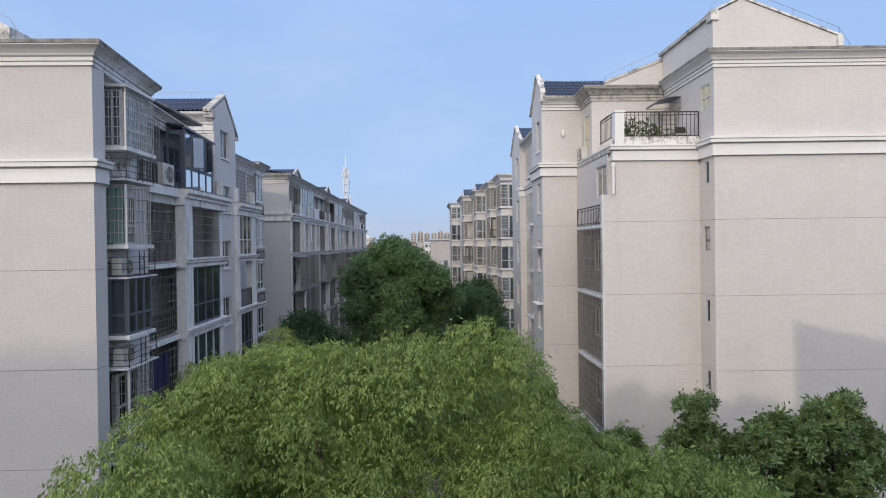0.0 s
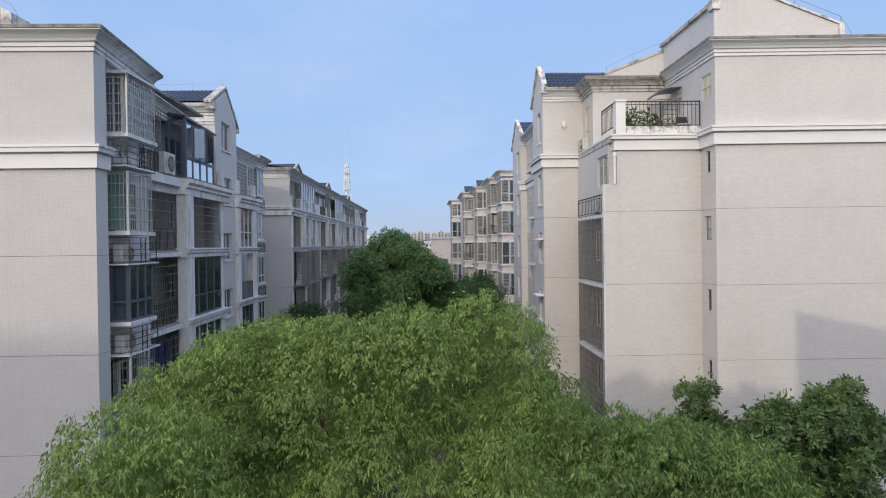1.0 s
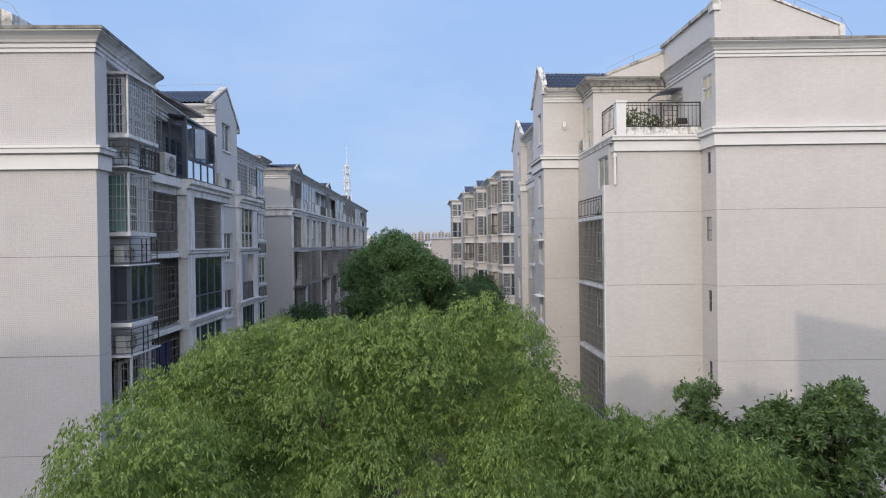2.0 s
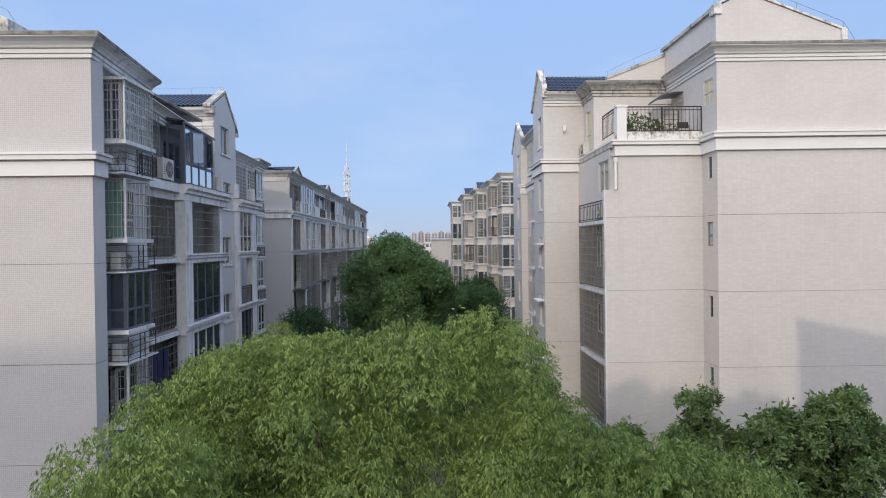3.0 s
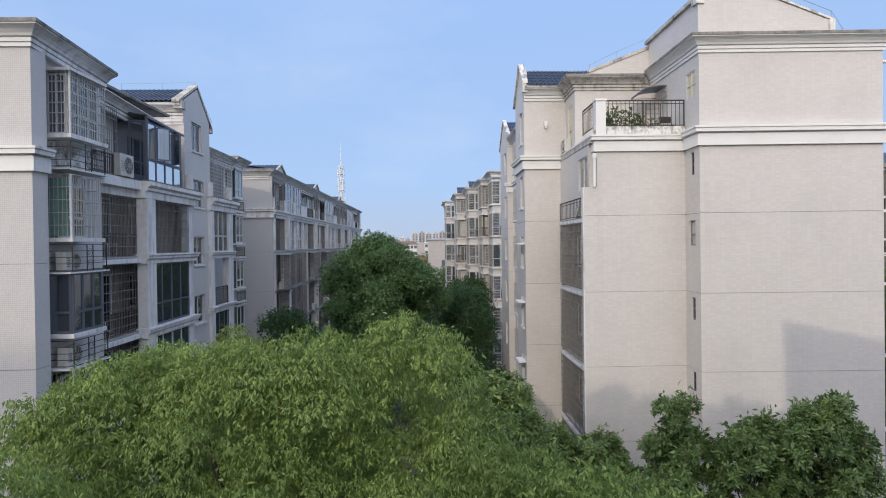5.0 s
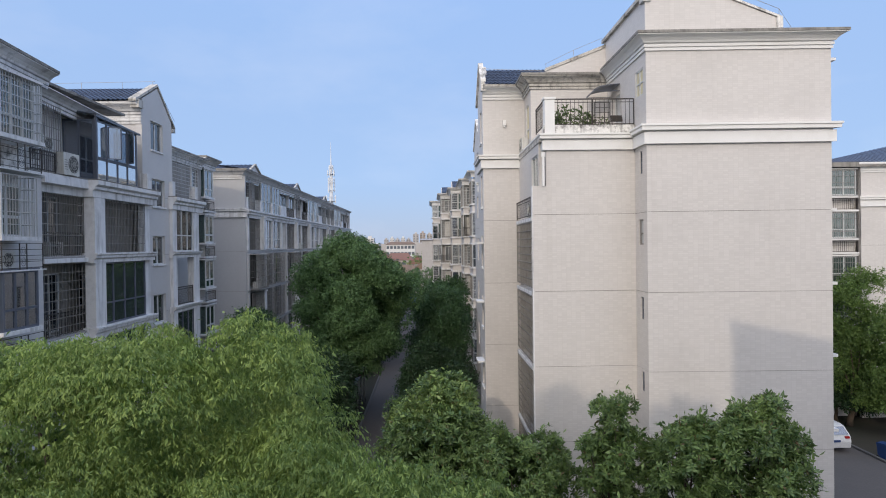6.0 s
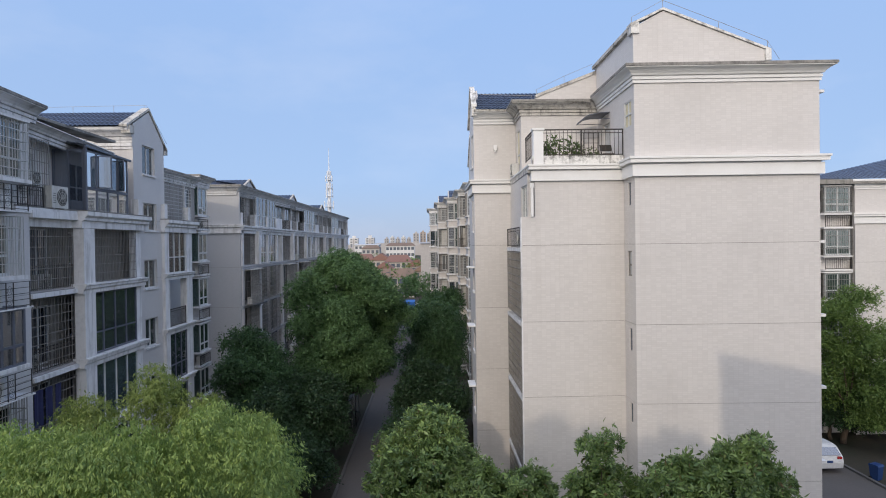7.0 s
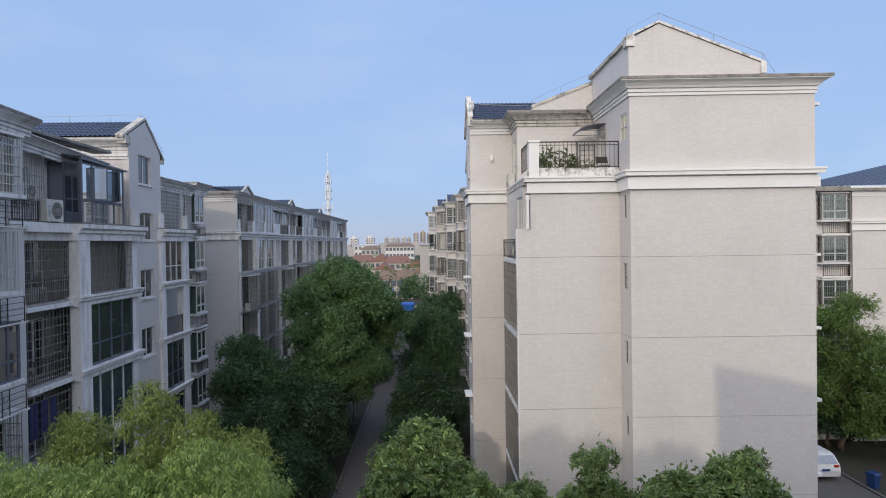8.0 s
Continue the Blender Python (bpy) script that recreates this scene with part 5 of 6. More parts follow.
tiled_slope(s, (8.4, 44.0, 19.2), (8.4, 27.9, 19.2), (12.19, 27.9, 20.7), (12.19, 44.0, 20.7), 10, 60)
tiled_slope(s, (16.1, 23.2, 19.3), (16.1, 44.0, 19.3), (12.19, 44.0, 20.7), (12.19, 23.1, 21.0), 12, 60)
part("tile_roof", s, ROOF_BLUE, right_block, "blue glazed tile roof")
part("roof_slab", Shape().box(7.8, 27.6, 18.85, 17.75, 44.0, 19.1), ROOF_EDGE, right_block)
part("roof_slab", Shape().box(11.2, 22.85, 18.95, 17.75, 27.5, 19.22), ROOF_EDGE, right_block)
# thin lightning wire on small posts along the copings
ridge_line = [(11.05, 22.8, 21.15), (12.19, 22.8, 21.75), (14.2, 22.8, 20.95), (15.97, 22.8, 20.22), (16.4, 22.8, 19.55)]
lightning_wire(right_block, ridge_line, [(x, y, z - 0.3, z) for x, y, z in ridge_line[:4]])
lightning_wire(right_block, [(8.4, 27.8, 19.8), (9.7, 27.8, 20.42), (11.0, 27.8, 20.95)], [(8.45, 27.8, 19.5, 19.82), (9.7, 27.8, 20.0, 20.42)])
lightning_wire(right_block, [(5.7, 29.0, 19.98), (6.3, 28.9, 19.9), (8.4, 28.6, 19.75)], [(5.7, 29.0, 19.4, 20.3), (8.38, 28.6, 19.3, 19.75)])

# second gabled bay further along
b2 = Face("y", 41.3, -1)
storey_wall(right_block, b2, 6.5, 7.4, RZ + [18.5], 0.28, [], TILE)
band(right_block, b2, 6.5, 7.4, 15.3, 0.94, WHITE, 1, 0)
cornice(right_block, b2, 6.5, 7.4, 18.4, 0.8, WHITE, STAINED)
b2s = Face("x", 6.5, -1)
b2h = [(42.0, 43.0, z, z + 1.5) for z in (16.6, 13.6, 10.7, 7.8, 4.9)]
storey_wall(right_block, b2s, 41.33, 45.0, RZ + [18.5], 0.28, b2h, TILE)
for h in b2h:
    window(right_block, b2s, *h, ALU, GLASS, 2, 0, -0.1)
s = Shape().prism([(6.5, 41.3, 18.5), (6.5, 45.0, 18.5), (6.5, 45.0, 18.8), (6.5, 43.0, 20.35), (6.5, 41.3, 19.3)], (0.28, 0, 0))
part("gable_wall", s, TILE, right_block)
s = Shape()
tiled_slope(s, (6.6, 40.9, 19.15), (9.8, 40.9, 19.15), (9.8, 43.0, 20.35), (6.6, 43.0, 20.35), 8, 16)
tiled_slope(s, (9.8, 45.2, 18.7), (6.6, 45.2, 18.7), (6.6, 43.0, 20.35), (9.8, 43.0, 20.35), 8, 16)
part("tile_roof", s, ROOF_BLUE, right_block, "blue glazed tile roof")
s = Shape()
for a, b in (((40.85, 19.1), (43.0, 20.4)), ((43.0, 20.4), (45.3, 18.6))):
    s.prism([(6.42, a[0], a[1]), (6.42, b[0], b[1]), (6.42, b[0], b[1] + 0.14), (6.42, a[0], a[1] + 0.14)], (0.24, 0, 0))
part("verge", s, STAINED_WHITE, right_block)
mid_s = Face("x", 6.95, -1)
mh = [(u, u + 1.7, z, z + 1.7) for u in (32.6, 37.2) for z in (16.4, 13.4, 10.5, 7.6, 4.7)]
storey_wall(right_block, mid_s, 32.0, 41.3, RZ + [18.5], 0.25, mh, TILE)
for n, h in enumerate(mh):
    window(right_block, mid_s, *h, ALU, GLASS_CLEAR, 3, 0.5, -0.02, curtain=True)
    grille(right_block, mid_s, h[0] - 0.1, h[1] + 0.1, h[2] - 0.1, h[3] + 0.1, 0.4, 4, 0.16, BRIGHT_STEEL, sides=0.4)
    part("window_ledge", sheet_box(mid_s, h[0] - 0.2, h[1] + 0.2, 0, 0.45, h[2] - 0.22, h[2] - 0.1), WHITE, right_block)
band(right_block, mid_s, 32.0, 41.3, 15.3, 0.94)
cornice(right_block, mid_s, 32.0, 41.3, 18.3, 0.8, WHITE, STAINED)
for u in (34.9, 36.4, 39.9):
    part("drain_pipe", Shape().tube([mid_s.p(u, 0.06, 0.2), mid_s.p(u, 0.06, 18.2)], 0.05, 8), DULL_WHITE, right_block)
storey_wall(right_block, Face("x", 7.4, -1), 41.6, 44.2, RZ + [18.6], 0.3, [], TILE)
part("rear_wall", Shape().box(17.5, 23.06, 0, 17.8, 44.2, 18.9), TILE, right_block)
part("end_wall", Shape().box(7.4, 44.2, 0, 17.6, 44.5, 18.9), TILE, right_block)
for z in RZ[1:]:
    part("floor_slab", Shape().box(8.0, 24.4, z - 0.2, 17.5, 43.9, z), INNER, right_block)
part("inner_wall", Shape().box(10.6, 24.4, 0, 10.8, 43.9, 15.6).box(11.4, 27.9, 15.9, 11.6, 43.9, 18.5), INNER, right_block)
# small white ledges that show past the rear corner and the street corner
for z in (18.4, 12.9, 10.2, 7.55, 4.8):
    part("ledge", Shape().box(17.8, 22.9, z - 0.05, 18.08, 23.6, z + 0.05), WHITE, right_block)
for z in (11.85, 9.05, 6.2):
    part("ledge", Shape().box(5.38, 29.5, z - 0.035, 5.72, 30.6, z + 0.035), WHITE, right_block)

# the end wall stands a little out of square with the street
for o in right_block.children_recursive:
    if o.type == "MESH":
        dx, dy = o.location.x, o.location.y
        for v in o.data.vertices:
            if v.co.x + dx > 11.1:
                v.co.y -= 0.028 * (v.co.x + dx - 11.1)

# terrace pots and a folding chair
def shrub(root, lobes, n, length, width, label, mat, seed, pot=0.2):
    t = thing("potted_plant", label, "potted plant", root)
    s = Shape().tube([(0, 0, 0), (0, 0, pot * 0.5), (0, 0, pot * 1.2), (0, 0, pot * 1.25)], [pot * 0.7, pot * 0.85, pot, pot * 1.06], 12)
    part("pot", s, TERRACOTTA, t)
    for i, q in enumerate(lobes):
        part("stem", Shape().tube([(0, 0, pot), (q[0] * 0.6, q[1] * 0.6, q[2] * 0.7), (q[0], q[1], q[2])], [0.02, 0.014, 0.006], 5), BARK, t)
    part("foliage", leaf_mesh("foliage", lobes, n, length, width, 0.3, mat, seed, spray=6, tuft=0.08, shell=0.2), None, t)


shrub((8.55, 24.45, 16.0), [(0, 0, 0.75, 0.38, 0.25, 0.45), (-0.25, 0, 0.5, 0.25, 0.2, 0.3)], 360, 0.16, 0.06, "bushy green shrub in a clay pot", LEAF_POT, 21)
shrub((9.2, 24.5, 16.0), [(0, 0, 0.7, 0.30, 0.25, 0.35), (0.3, 0, 0.55, 0.25, 0.2, 0.25)], 320, 0.16, 0.06, "bushy green shrub in a clay pot", LEAF_POT, 22)
shrub((9.75, 24.4, 16.0), [(0, 0, 0.45, 0.32, 0.2, 0.2), (0.35, 0, 0.4, 0.2, 0.2, 0.18)], 150, 0.15, 0.05, "low spreading plant in a clay pot", LEAF_POT, 23, 0.24)
fc = thing("folding_chair", "dark metal folding chair on the terrace", "chair", (10.62, 24.5, 15.98))
for x in (-0.22, 0.22):
    part("leg", Shape().tube([(x, -0.2, 0), (x, 0.25, 0.85)], 0.014, 5), IRON, fc)
    part("leg", Shape().tube([(x * 0.9, 0.25, 0), (x * 0.9, -0.2, 0.45)], 0.014, 5), IRON, fc)
part("seat", Shape().box(-0.22, -0.2, 0.43, 0.22, 0.18, 0.46), IRON, fc)
part("backrest", Shape().box(-0.22, 0.19, 0.6, 0.22, 0.23, 0.85), IRON, fc)

# ---------------------------------------------------------------- the stepped block further along the sunlit side
third = thing("apartment_building", "beige stepped block with projecting bay windows, grey cages and white ledges", "apartment block")


def stepped_bay(yy, x0, x1, roof_z, kind, gable):
    """One step of the block: a glazed bay or a caged balcony on each storey, with ledges, side windows and a cornice."""
    nf, sf = Face("y", yy, -1), Face("x", x0, -1)
    part("core_wall", Shape().box(x0 + 0.32, yy + 0.35, 0, 17.0, yy + 8.0, roof_z - 0.3), TILE, third)
    split = x0 + (x1 - x0) * (0.46 if kind == "bay" else 0.30)
    for k in range(6):
        z = 0.4 + 2.95 * k
        z2 = z + 2.95
        zt = min(z2 - 0.42, roof_z - 0.55)
        top = min(z2 - 0.34, roof_z - 0.4)
        part("bay_ledge", Shape().box(x0 - 0.14, yy - 0.40, z + 0.28, x1 + 0.06, yy + 2.7, z + 0.40), DULL_WHITE, third)
        part("bay_head", Shape().box(x0 - 0.08, yy - 0.34, zt, x1 + 0.03, yy + 2.6, zt + 0.14), DULL_WHITE, third)
        part("spandrel", Shape().box(x0 + 0.02, yy - 0.24, z - 0.34, x1, yy + 2.5, z + 0.28), TILE, third)
        front = nf.moved(0.26)
        if kind == "bay":
            window(third, front, split, x1 - 0.04, z + 0.40, zt, ALU, GLASS_DARK if (k + int(yy)) % 3 == 0 else GLASS_GREEN, 2, 0.8, 0.0, curtain=k % 3 == 2, bar=0.07)
            window(third, front, x0, split - 0.04, z + 0.40, zt, ALU, GLASS if k % 2 else GLASS_DARK, 1, 0.8, 0.0, curtain=k % 3 == 1, bar=0.06)
            if (k + int(yy)) % 4:
                grille(third, front, x0, split, z + 0.40, zt, 0.06, 7, 0.11, ALU, single=False)
            if k % 2 == 0:
                railing(third, front, split, x1 - 0.04, z + 0.42, z + 1.25, 0.06, 0.10, IRON, single=False)
            elif k % 3 == 0:
                grille(third, front, split, x1 - 0.04, z + 0.40, zt, 0.06, 6, 0.13, ALU, single=False)
        else:
            part("wall_panel", Shape().box(x0 + 0.04, yy + 0.2, z + 0.28, x1, yy + 0.3, top), LOGGIA, third)
            window(third, nf.moved(-0.18), split, x1 - 0.15, z + 0.6, zt - 0.2, ALU, DIM_PANE if k % 2 else CURTAIN, 2, 0.0, 0.02)
            if k % 3 == int(yy) % 3:
                railing(third, front, x0, x1 - 0.04, z + 0.42, z + 1.3, 0.0, 0.11, IRON, single=False)
            else:
                grille(third, front, x0, x1 - 0.04, z + 0.40, zt, 0.0, 8, 0.12, ALU, single=False, name="balcony_grille")
        window(third, sf, yy - 0.2, yy + 2.4, z + 0.40, zt, ALU, GLASS_GREEN if k % 2 else GLASS_DARK, 3, 0.8, -0.02, curtain=k % 3 == 1)
        grille(third, sf, yy - 0.2, yy + 2.4, z + 0.40, zt, 0.06, 6, 0.14, STEEL, single=False)
        part("wall_panel", Shape().box(x0 + 0.03, yy + 2.5, z - 0.34, x0 + 0.33, yy + 8.0, top), TILE, third)
        part("column", Shape().box(x1, yy - 0.10, z - 0.34, x1 + 0.22, yy + 0.35, top), DULL_WHITE, third)
        if k % 2:
            part("unit_bracket", Shape().box(x1 - 0.62, yy - 0.74, z - 0.02, x1 + 0.2, yy - 0.24, z + 0.03), STEEL, third)
            air_conditioner((x1 - 0.2, yy - 0.42, z + 0.03), 180, 0.72, 0.5, "white outdoor air conditioner unit high on a facade")
    part("drain_pipe", Shape().tube([(x1 + 0.28, yy - 0.08, 0.2), (x1 + 0.28, yy - 0.08, roof_z - 0.5)], 0.06, 6), DULL_WHITE, third)
    cornice(third, nf.moved(0.24), x0, x1 + 0.9, roof_z - 0.5, 0.7, WHITE, STAINED, m0=1)
    cornice(third, sf, yy - 0.24, yy + 8.0, roof_z - 0.5, 0.7, WHITE, STAINED, m0=1)
    if gable:
        g = Shape().prism([(x0 + 0.1, yy + 1.6, roof_z), (x0 + 0.1, yy + 4.4, roof_z), (x0 + 0.1, yy + 3.0, roof_z + 1.05)], (0.25, 0, 0))
        part("gable_wall", g, TILE, third)
        g = Shape()
        tiled_slope(g, (x0 + 0.2, yy + 1.4, roof_z), (x0 + 4, yy + 1.4, roof_z), (x0 + 4, yy + 3.0, roof_z + 1.1), (x0 + 0.2, yy + 3.0, roof_z + 1.1), 6, 14)
        tiled_slope(g, (x0 + 4, yy + 4.6, roof_z), (x0 + 0.2, yy + 4.6, roof_z), (x0 + 0.2, yy + 3.0, roof_z + 1.1), (x0 + 4, yy + 3.0, roof_z + 1.1), 6, 14)
        part("tile_roof", g, ROOF_BLUE, third, "blue tile roof")


for yy, x0, x1, roof_z, kind, gable in ((57.0, 7.1, 8.75, 18.55, "bay", False), (61.0, 6.5, 7.65, 18.25, "cage", False), (66.5, 5.55, 7.1, 17.9, "bay", True),
                                       (72.0, 4.5, 5.95, 17.75, "cage", True), (84.0, 3.55, 5.2, 17.75, "bay", False)):
    stepped_bay(yy, x0, x1, roof_z, kind, gable)

# ---------------------------------------------------------------- the block beyond the lane
east = thing("apartment_building", "beige block with a blue roof and green-glazed stacked windows", "apartment block")
EZ = [0.0, 2.7, 5.6, 8.5, 11.4, 14.3]
ef = Face("y", 40.0, -1)
storey_wall(east, ef, 31.6, 46, EZ + [16.6], 0.3, [], TILE)
band(east, ef, 31.6, 46, 13.95, 1.0, WHITE, 1, 0)
cornice(east, ef, 31.6, 46, 16.2, 0.8, WHITE, WHITE, m0=1, reach=0.7)
ef2 = Face("y", 40.5, -1)
eh = [(29.6, 31.3, z, z + 1.7) for z in (14.7, 11.9, 9.0, 6.2)]
storey_wall(east, ef2, 27.6, 31.6, EZ + [16.6], 0.3, eh, TILE)
for h in eh:
    window(east, ef2.moved(0.45), h[0], h[1], h[2], h[3], ALU, GLASS_GREEN, 2, 0.55, 0.0, curtain=True, bar=0.08)
    part("window_ledge", sheet_box(ef2, h[0] - 0.1, h[1] + 0.1, 0, 0.55, h[2] - 0.15, h[2]), WHITE, east)
    part("window_ledge", sheet_box(ef2, h[0] - 0.1, h[1] + 0.1, 0, 0.55, h[3], h[3] + 0.1), WHITE, east)
    part("unit_shelf", sheet_box(ef2, h[0] - 0.1, h[1] + 0.1, 0, 0.6, h[2] - 1.05, h[2] - 0.95), WHITE, east)
    railing(east, ef2, h[0], h[1], h[2] - 0.95, h[2] - 0.2, 0.55, 0.14, IRON)
    grille(east, ef2, h[0] - 0.1, h[1] + 0.1, h[2], h[3], 0.62, 4, 0.16, STEEL, sides=0.6)
cornice(east, ef2, 27.6, 31.6, 16.2, 0.8, WHITE, WHITE, reach=0.7)
part("roof_slab", Shape().box(27.7, 39.7, 16.55, 45.9, 59.9, 16.85), ROOF_EDGE, east)
s = Shape()
tiled_slope(s, (27.4, 40.6, 16.9), (46, 39.4, 16.9), (46, 47, 20.5), (29.5, 47, 17.0), 14, 50)
part("tile_roof", s, ROOF_BLUE, east, "blue tile roof")
part("roof_gable", Shape().prism([(35.0, 39.6, 16.9), (40.5, 39.6, 16.9), (40.5, 39.6, 18.9)], (0, 0.5, 0)), TILE, east)
part("side_wall", Shape().box(27.6, 41.5, 0, 27.9, 60, 16.6).box(27.6, 60, 0, 46, 60.3, 16.6).box(45.8, 40.3, 0, 46, 60, 16.6), TILE, east)

# ---------------------------------------------------------------- trees
near_lobes = clumps(3, (-0.4, 9.2, 6.5), (3.3, 3.5, 3.15), 19, 1.15, 12, 0.34, 0.0)
near_lobes += clumps(4, (-3.1, 8.7, 6.3), (2.2, 2.4, 2.6), 9, 1.0, 11, 0.33, 0.0) + clumps(5, (2.1, 7.8, 5.8), (1.8, 1.8, 2.2), 9, 0.9, 11, 0.32, 0.0)
near_lobes += puffs(19, (2.2, 7.6, 8.95), (0.5, 0.5, 0.5), 10, 0.34, -0.4) + puffs(22, (-2.7, 8.8, 9.75), (0.6, 0.6, 0.5), 12, 0.36, -0.4) + puffs(23, (2.95, 7.0, 8.95), (0.55, 0.5, 0.5), 12, 0.36, -0.4) + puffs(24, (3.55, 6.7, 8.85), (0.55, 0.5, 0.45), 12, 0.36, -0.4) + puffs(16, (-3.72, 8.7, 9.4), (0.28, 0.45, 0.5), 11, 0.30, -0.4) + puffs(17, (2.6, 7.0, 8.6), (0.7, 0.7, 0.5), 12, 0.4, -0.3) + puffs(18, (3.6, 6.6, 8.4), (0.8, 0.7, 0.7), 12, 0.4, -0.3)
near_lobes += puffs(25, (-1.4, 9.0, 9.85), (0.7, 0.7, 0.65), 14, 0.38, -0.3) + puffs(20, (-2.9, 8.5, 9.1), (0.6, 0.6, 0.5), 10, 0.36, -0.4) + puffs(21, (1.75, 8.6, 9.2), (0.5, 0.5, 0.5), 10, 0.34, -0.4) + puffs(7, (1.0, 9.2, 10.0), (0.85, 0.8, 0.75), 16, 0.38, -0.2) + puffs(8, (-0.3, 8.6, 9.95), (0.8, 0.8, 0.7), 14, 0.4, -0.2) + puffs(9, (-2.6, 9.6, 9.7), (0.8, 0.8, 0.7), 14, 0.4, -0.2) + puffs(13, (-2.9, 6.5, 9.0), (0.8, 0.8, 0.85), 14, 0.4, -0.3) + puffs(14, (-3.45, 7.3, 8.4), (0.6, 0.7, 0.7), 12, 0.4, -0.3) + puffs(15, (-3.1, 5.7, 8.1), (0.8, 0.7, 0.8), 12, 0.4, -0.3) + puffs(10, (3.7, 7.4, 8.4), (0.7, 0.7, 0.7), 10, 0.4, -0.2)
near_lobes = [(x - 0.17, *rest) for x, *rest in near_lobes]
tree("large light green tree with soft drooping sprays of narrow leaves", (-0.4, 9.2, 0), near_lobes, 590000, 0.058, 0.0178, 0.65, LEAF_NEAR, 11, trunk=0.2, inner=0.06, tuft=0.13, spray=12, shell=0.84, low=-0.12, rough=0.30, weeping=True, ruffle=0.5)
side_lobes = clumps(6, (-4.6, 19.9, 5.2), (3.2, 2.3, 1.7), 9, 0.9, 12, 0.4, -0.2)
for k, (x, y, z) in enumerate(((-4.6, 19.1, 8.2), (-6.5, 18.9, 7.6), (-3.15, 18.9, 7.6), (-7.9, 20.6, 7.0), (-1.75, 18.7, 7.0))):
    side_lobes += puffs(70 + k, (x, y, z), (0.62, 0.62, 1.1), 15, 0.36, -0.8)
tree("rounded light green tree close to the shaded front", (-5.6, 19.6, 0), side_lobes, 140000, 0.085, 0.026, 0.5, LEAF_SIDE, 12, inner=0.1, trunk=0.17, tuft=0.14, spray=10, shell=0.78, rough=0.28, weeping=True, ruffle=0.5)


def magnolia(root, lobes, n, seed):
    return tree("broad-leaved evergreen with glossy dark green leaves by the end wall", (*root, 0), lobes, int(n * 2.7), 0.155, 0.049, 0.05, LEAF_MAG, seed, trunk=0.08, inner=0.1, spray=9, tuft=0.12, rough=0.45, shell=0.55, rosette=True, group="evergreens by the end wall")


magnolia((3.5, 22.0), puffs(31, (3.55, 22.0, 4.2), (1.75, 1.6, 2.9), 30, 0.6, -0.75, 1.0) + [(3.3, 21.8, 6.9, 0.35, 0.35, 0.5), (4.3, 21.9, 6.5, 0.35, 0.35, 0.5)], 16000, 31)
magnolia((5.9, 20.5), puffs(32, (6.1, 20.8, 3.45), (1.95, 1.3, 1.95), 24, 0.55, -0.7, 1.0) + [(5.3, 20.6, 5.5, 0.3, 0.3, 0.45)], 11500, 32)
magnolia((8.7, 19.6), puffs(33, (8.75, 19.6, 4.8), (0.75, 0.75, 1.7), 16, 0.3, -0.8, 1.1) + [(8.6, 19.6, 6.6, 0.42, 0.4, 0.3), (9.15, 19.6, 6.7, 0.35, 0.3, 0.32), (8.0, 19.5, 5.5, 0.35, 0.3, 0.3), (9.5, 19.6, 5.6, 0.3, 0.3, 0.3)], 4200, 33)
magnolia((10.7, 18.8), puffs(34, (10.7, 18.8, 4.7), (1.2, 1.0, 1.7), 22, 0.36, -0.9, 1.0) + [(11.3, 18.8, 6.2, 0.3, 0.3, 0.35)], 6500, 34)
magnolia((12.7, 18.4), puffs(35, (12.6, 18.4, 4.9), (1.35, 1.1, 2.1), 30, 0.4, -0.9, 1.0) + [(13.0, 18.3, 6.9, 0.4, 0.4, 0.4), (12.1, 18.3, 6.5, 0.3, 0.3, 0.4)], 9500, 35)

# dark trees over the path
cam_lobes = clumps(41, (-2.0, 41.5, 7.5), (3.5, 3.1, 4.6), 26, 1.3, 12, 0.5, -0.8, spread=(0.70, 0.92)) + clumps(140, (-2.9, 40.2, 4.4), (2.7, 2.2, 1.8), 8, 1.1, 8, 0.55, -0.5) + puffs(40, (-2.2, 41.0, 11.2), (0.9, 0.9, 0.9), 10, 0.6, -0.3)
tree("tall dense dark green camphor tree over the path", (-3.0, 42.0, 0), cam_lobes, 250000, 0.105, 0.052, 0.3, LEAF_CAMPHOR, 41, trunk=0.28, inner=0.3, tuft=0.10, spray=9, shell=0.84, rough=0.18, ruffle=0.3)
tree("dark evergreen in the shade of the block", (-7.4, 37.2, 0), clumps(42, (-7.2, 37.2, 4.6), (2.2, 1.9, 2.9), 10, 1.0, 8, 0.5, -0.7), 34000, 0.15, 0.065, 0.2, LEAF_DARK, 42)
tree("evergreen beside the path, leaves darkened for shade", (-4.0, 36.5, 0), clumps(43, (-4.1, 36.5, 2.9), (2.5, 1.9, 2.4), 10, 1.0, 8, 0.5, -0.5), 34000, 0.15, 0.065, 0.2, LEAF_SHADE, 43)
tree("evergreen beside the path, leaves darkened for shade", (-6.3, 32.5, 0), clumps(44, (-5.9, 33.0, 2.5), (2.6, 1.9, 2.0), 9, 0.95, 8, 0.5, -0.5), 28000, 0.14, 0.06, 0.2, LEAF_SHADE, 44)
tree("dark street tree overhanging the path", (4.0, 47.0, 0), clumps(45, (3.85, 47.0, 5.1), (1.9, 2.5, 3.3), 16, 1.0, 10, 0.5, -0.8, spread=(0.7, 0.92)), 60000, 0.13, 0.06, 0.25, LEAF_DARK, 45)
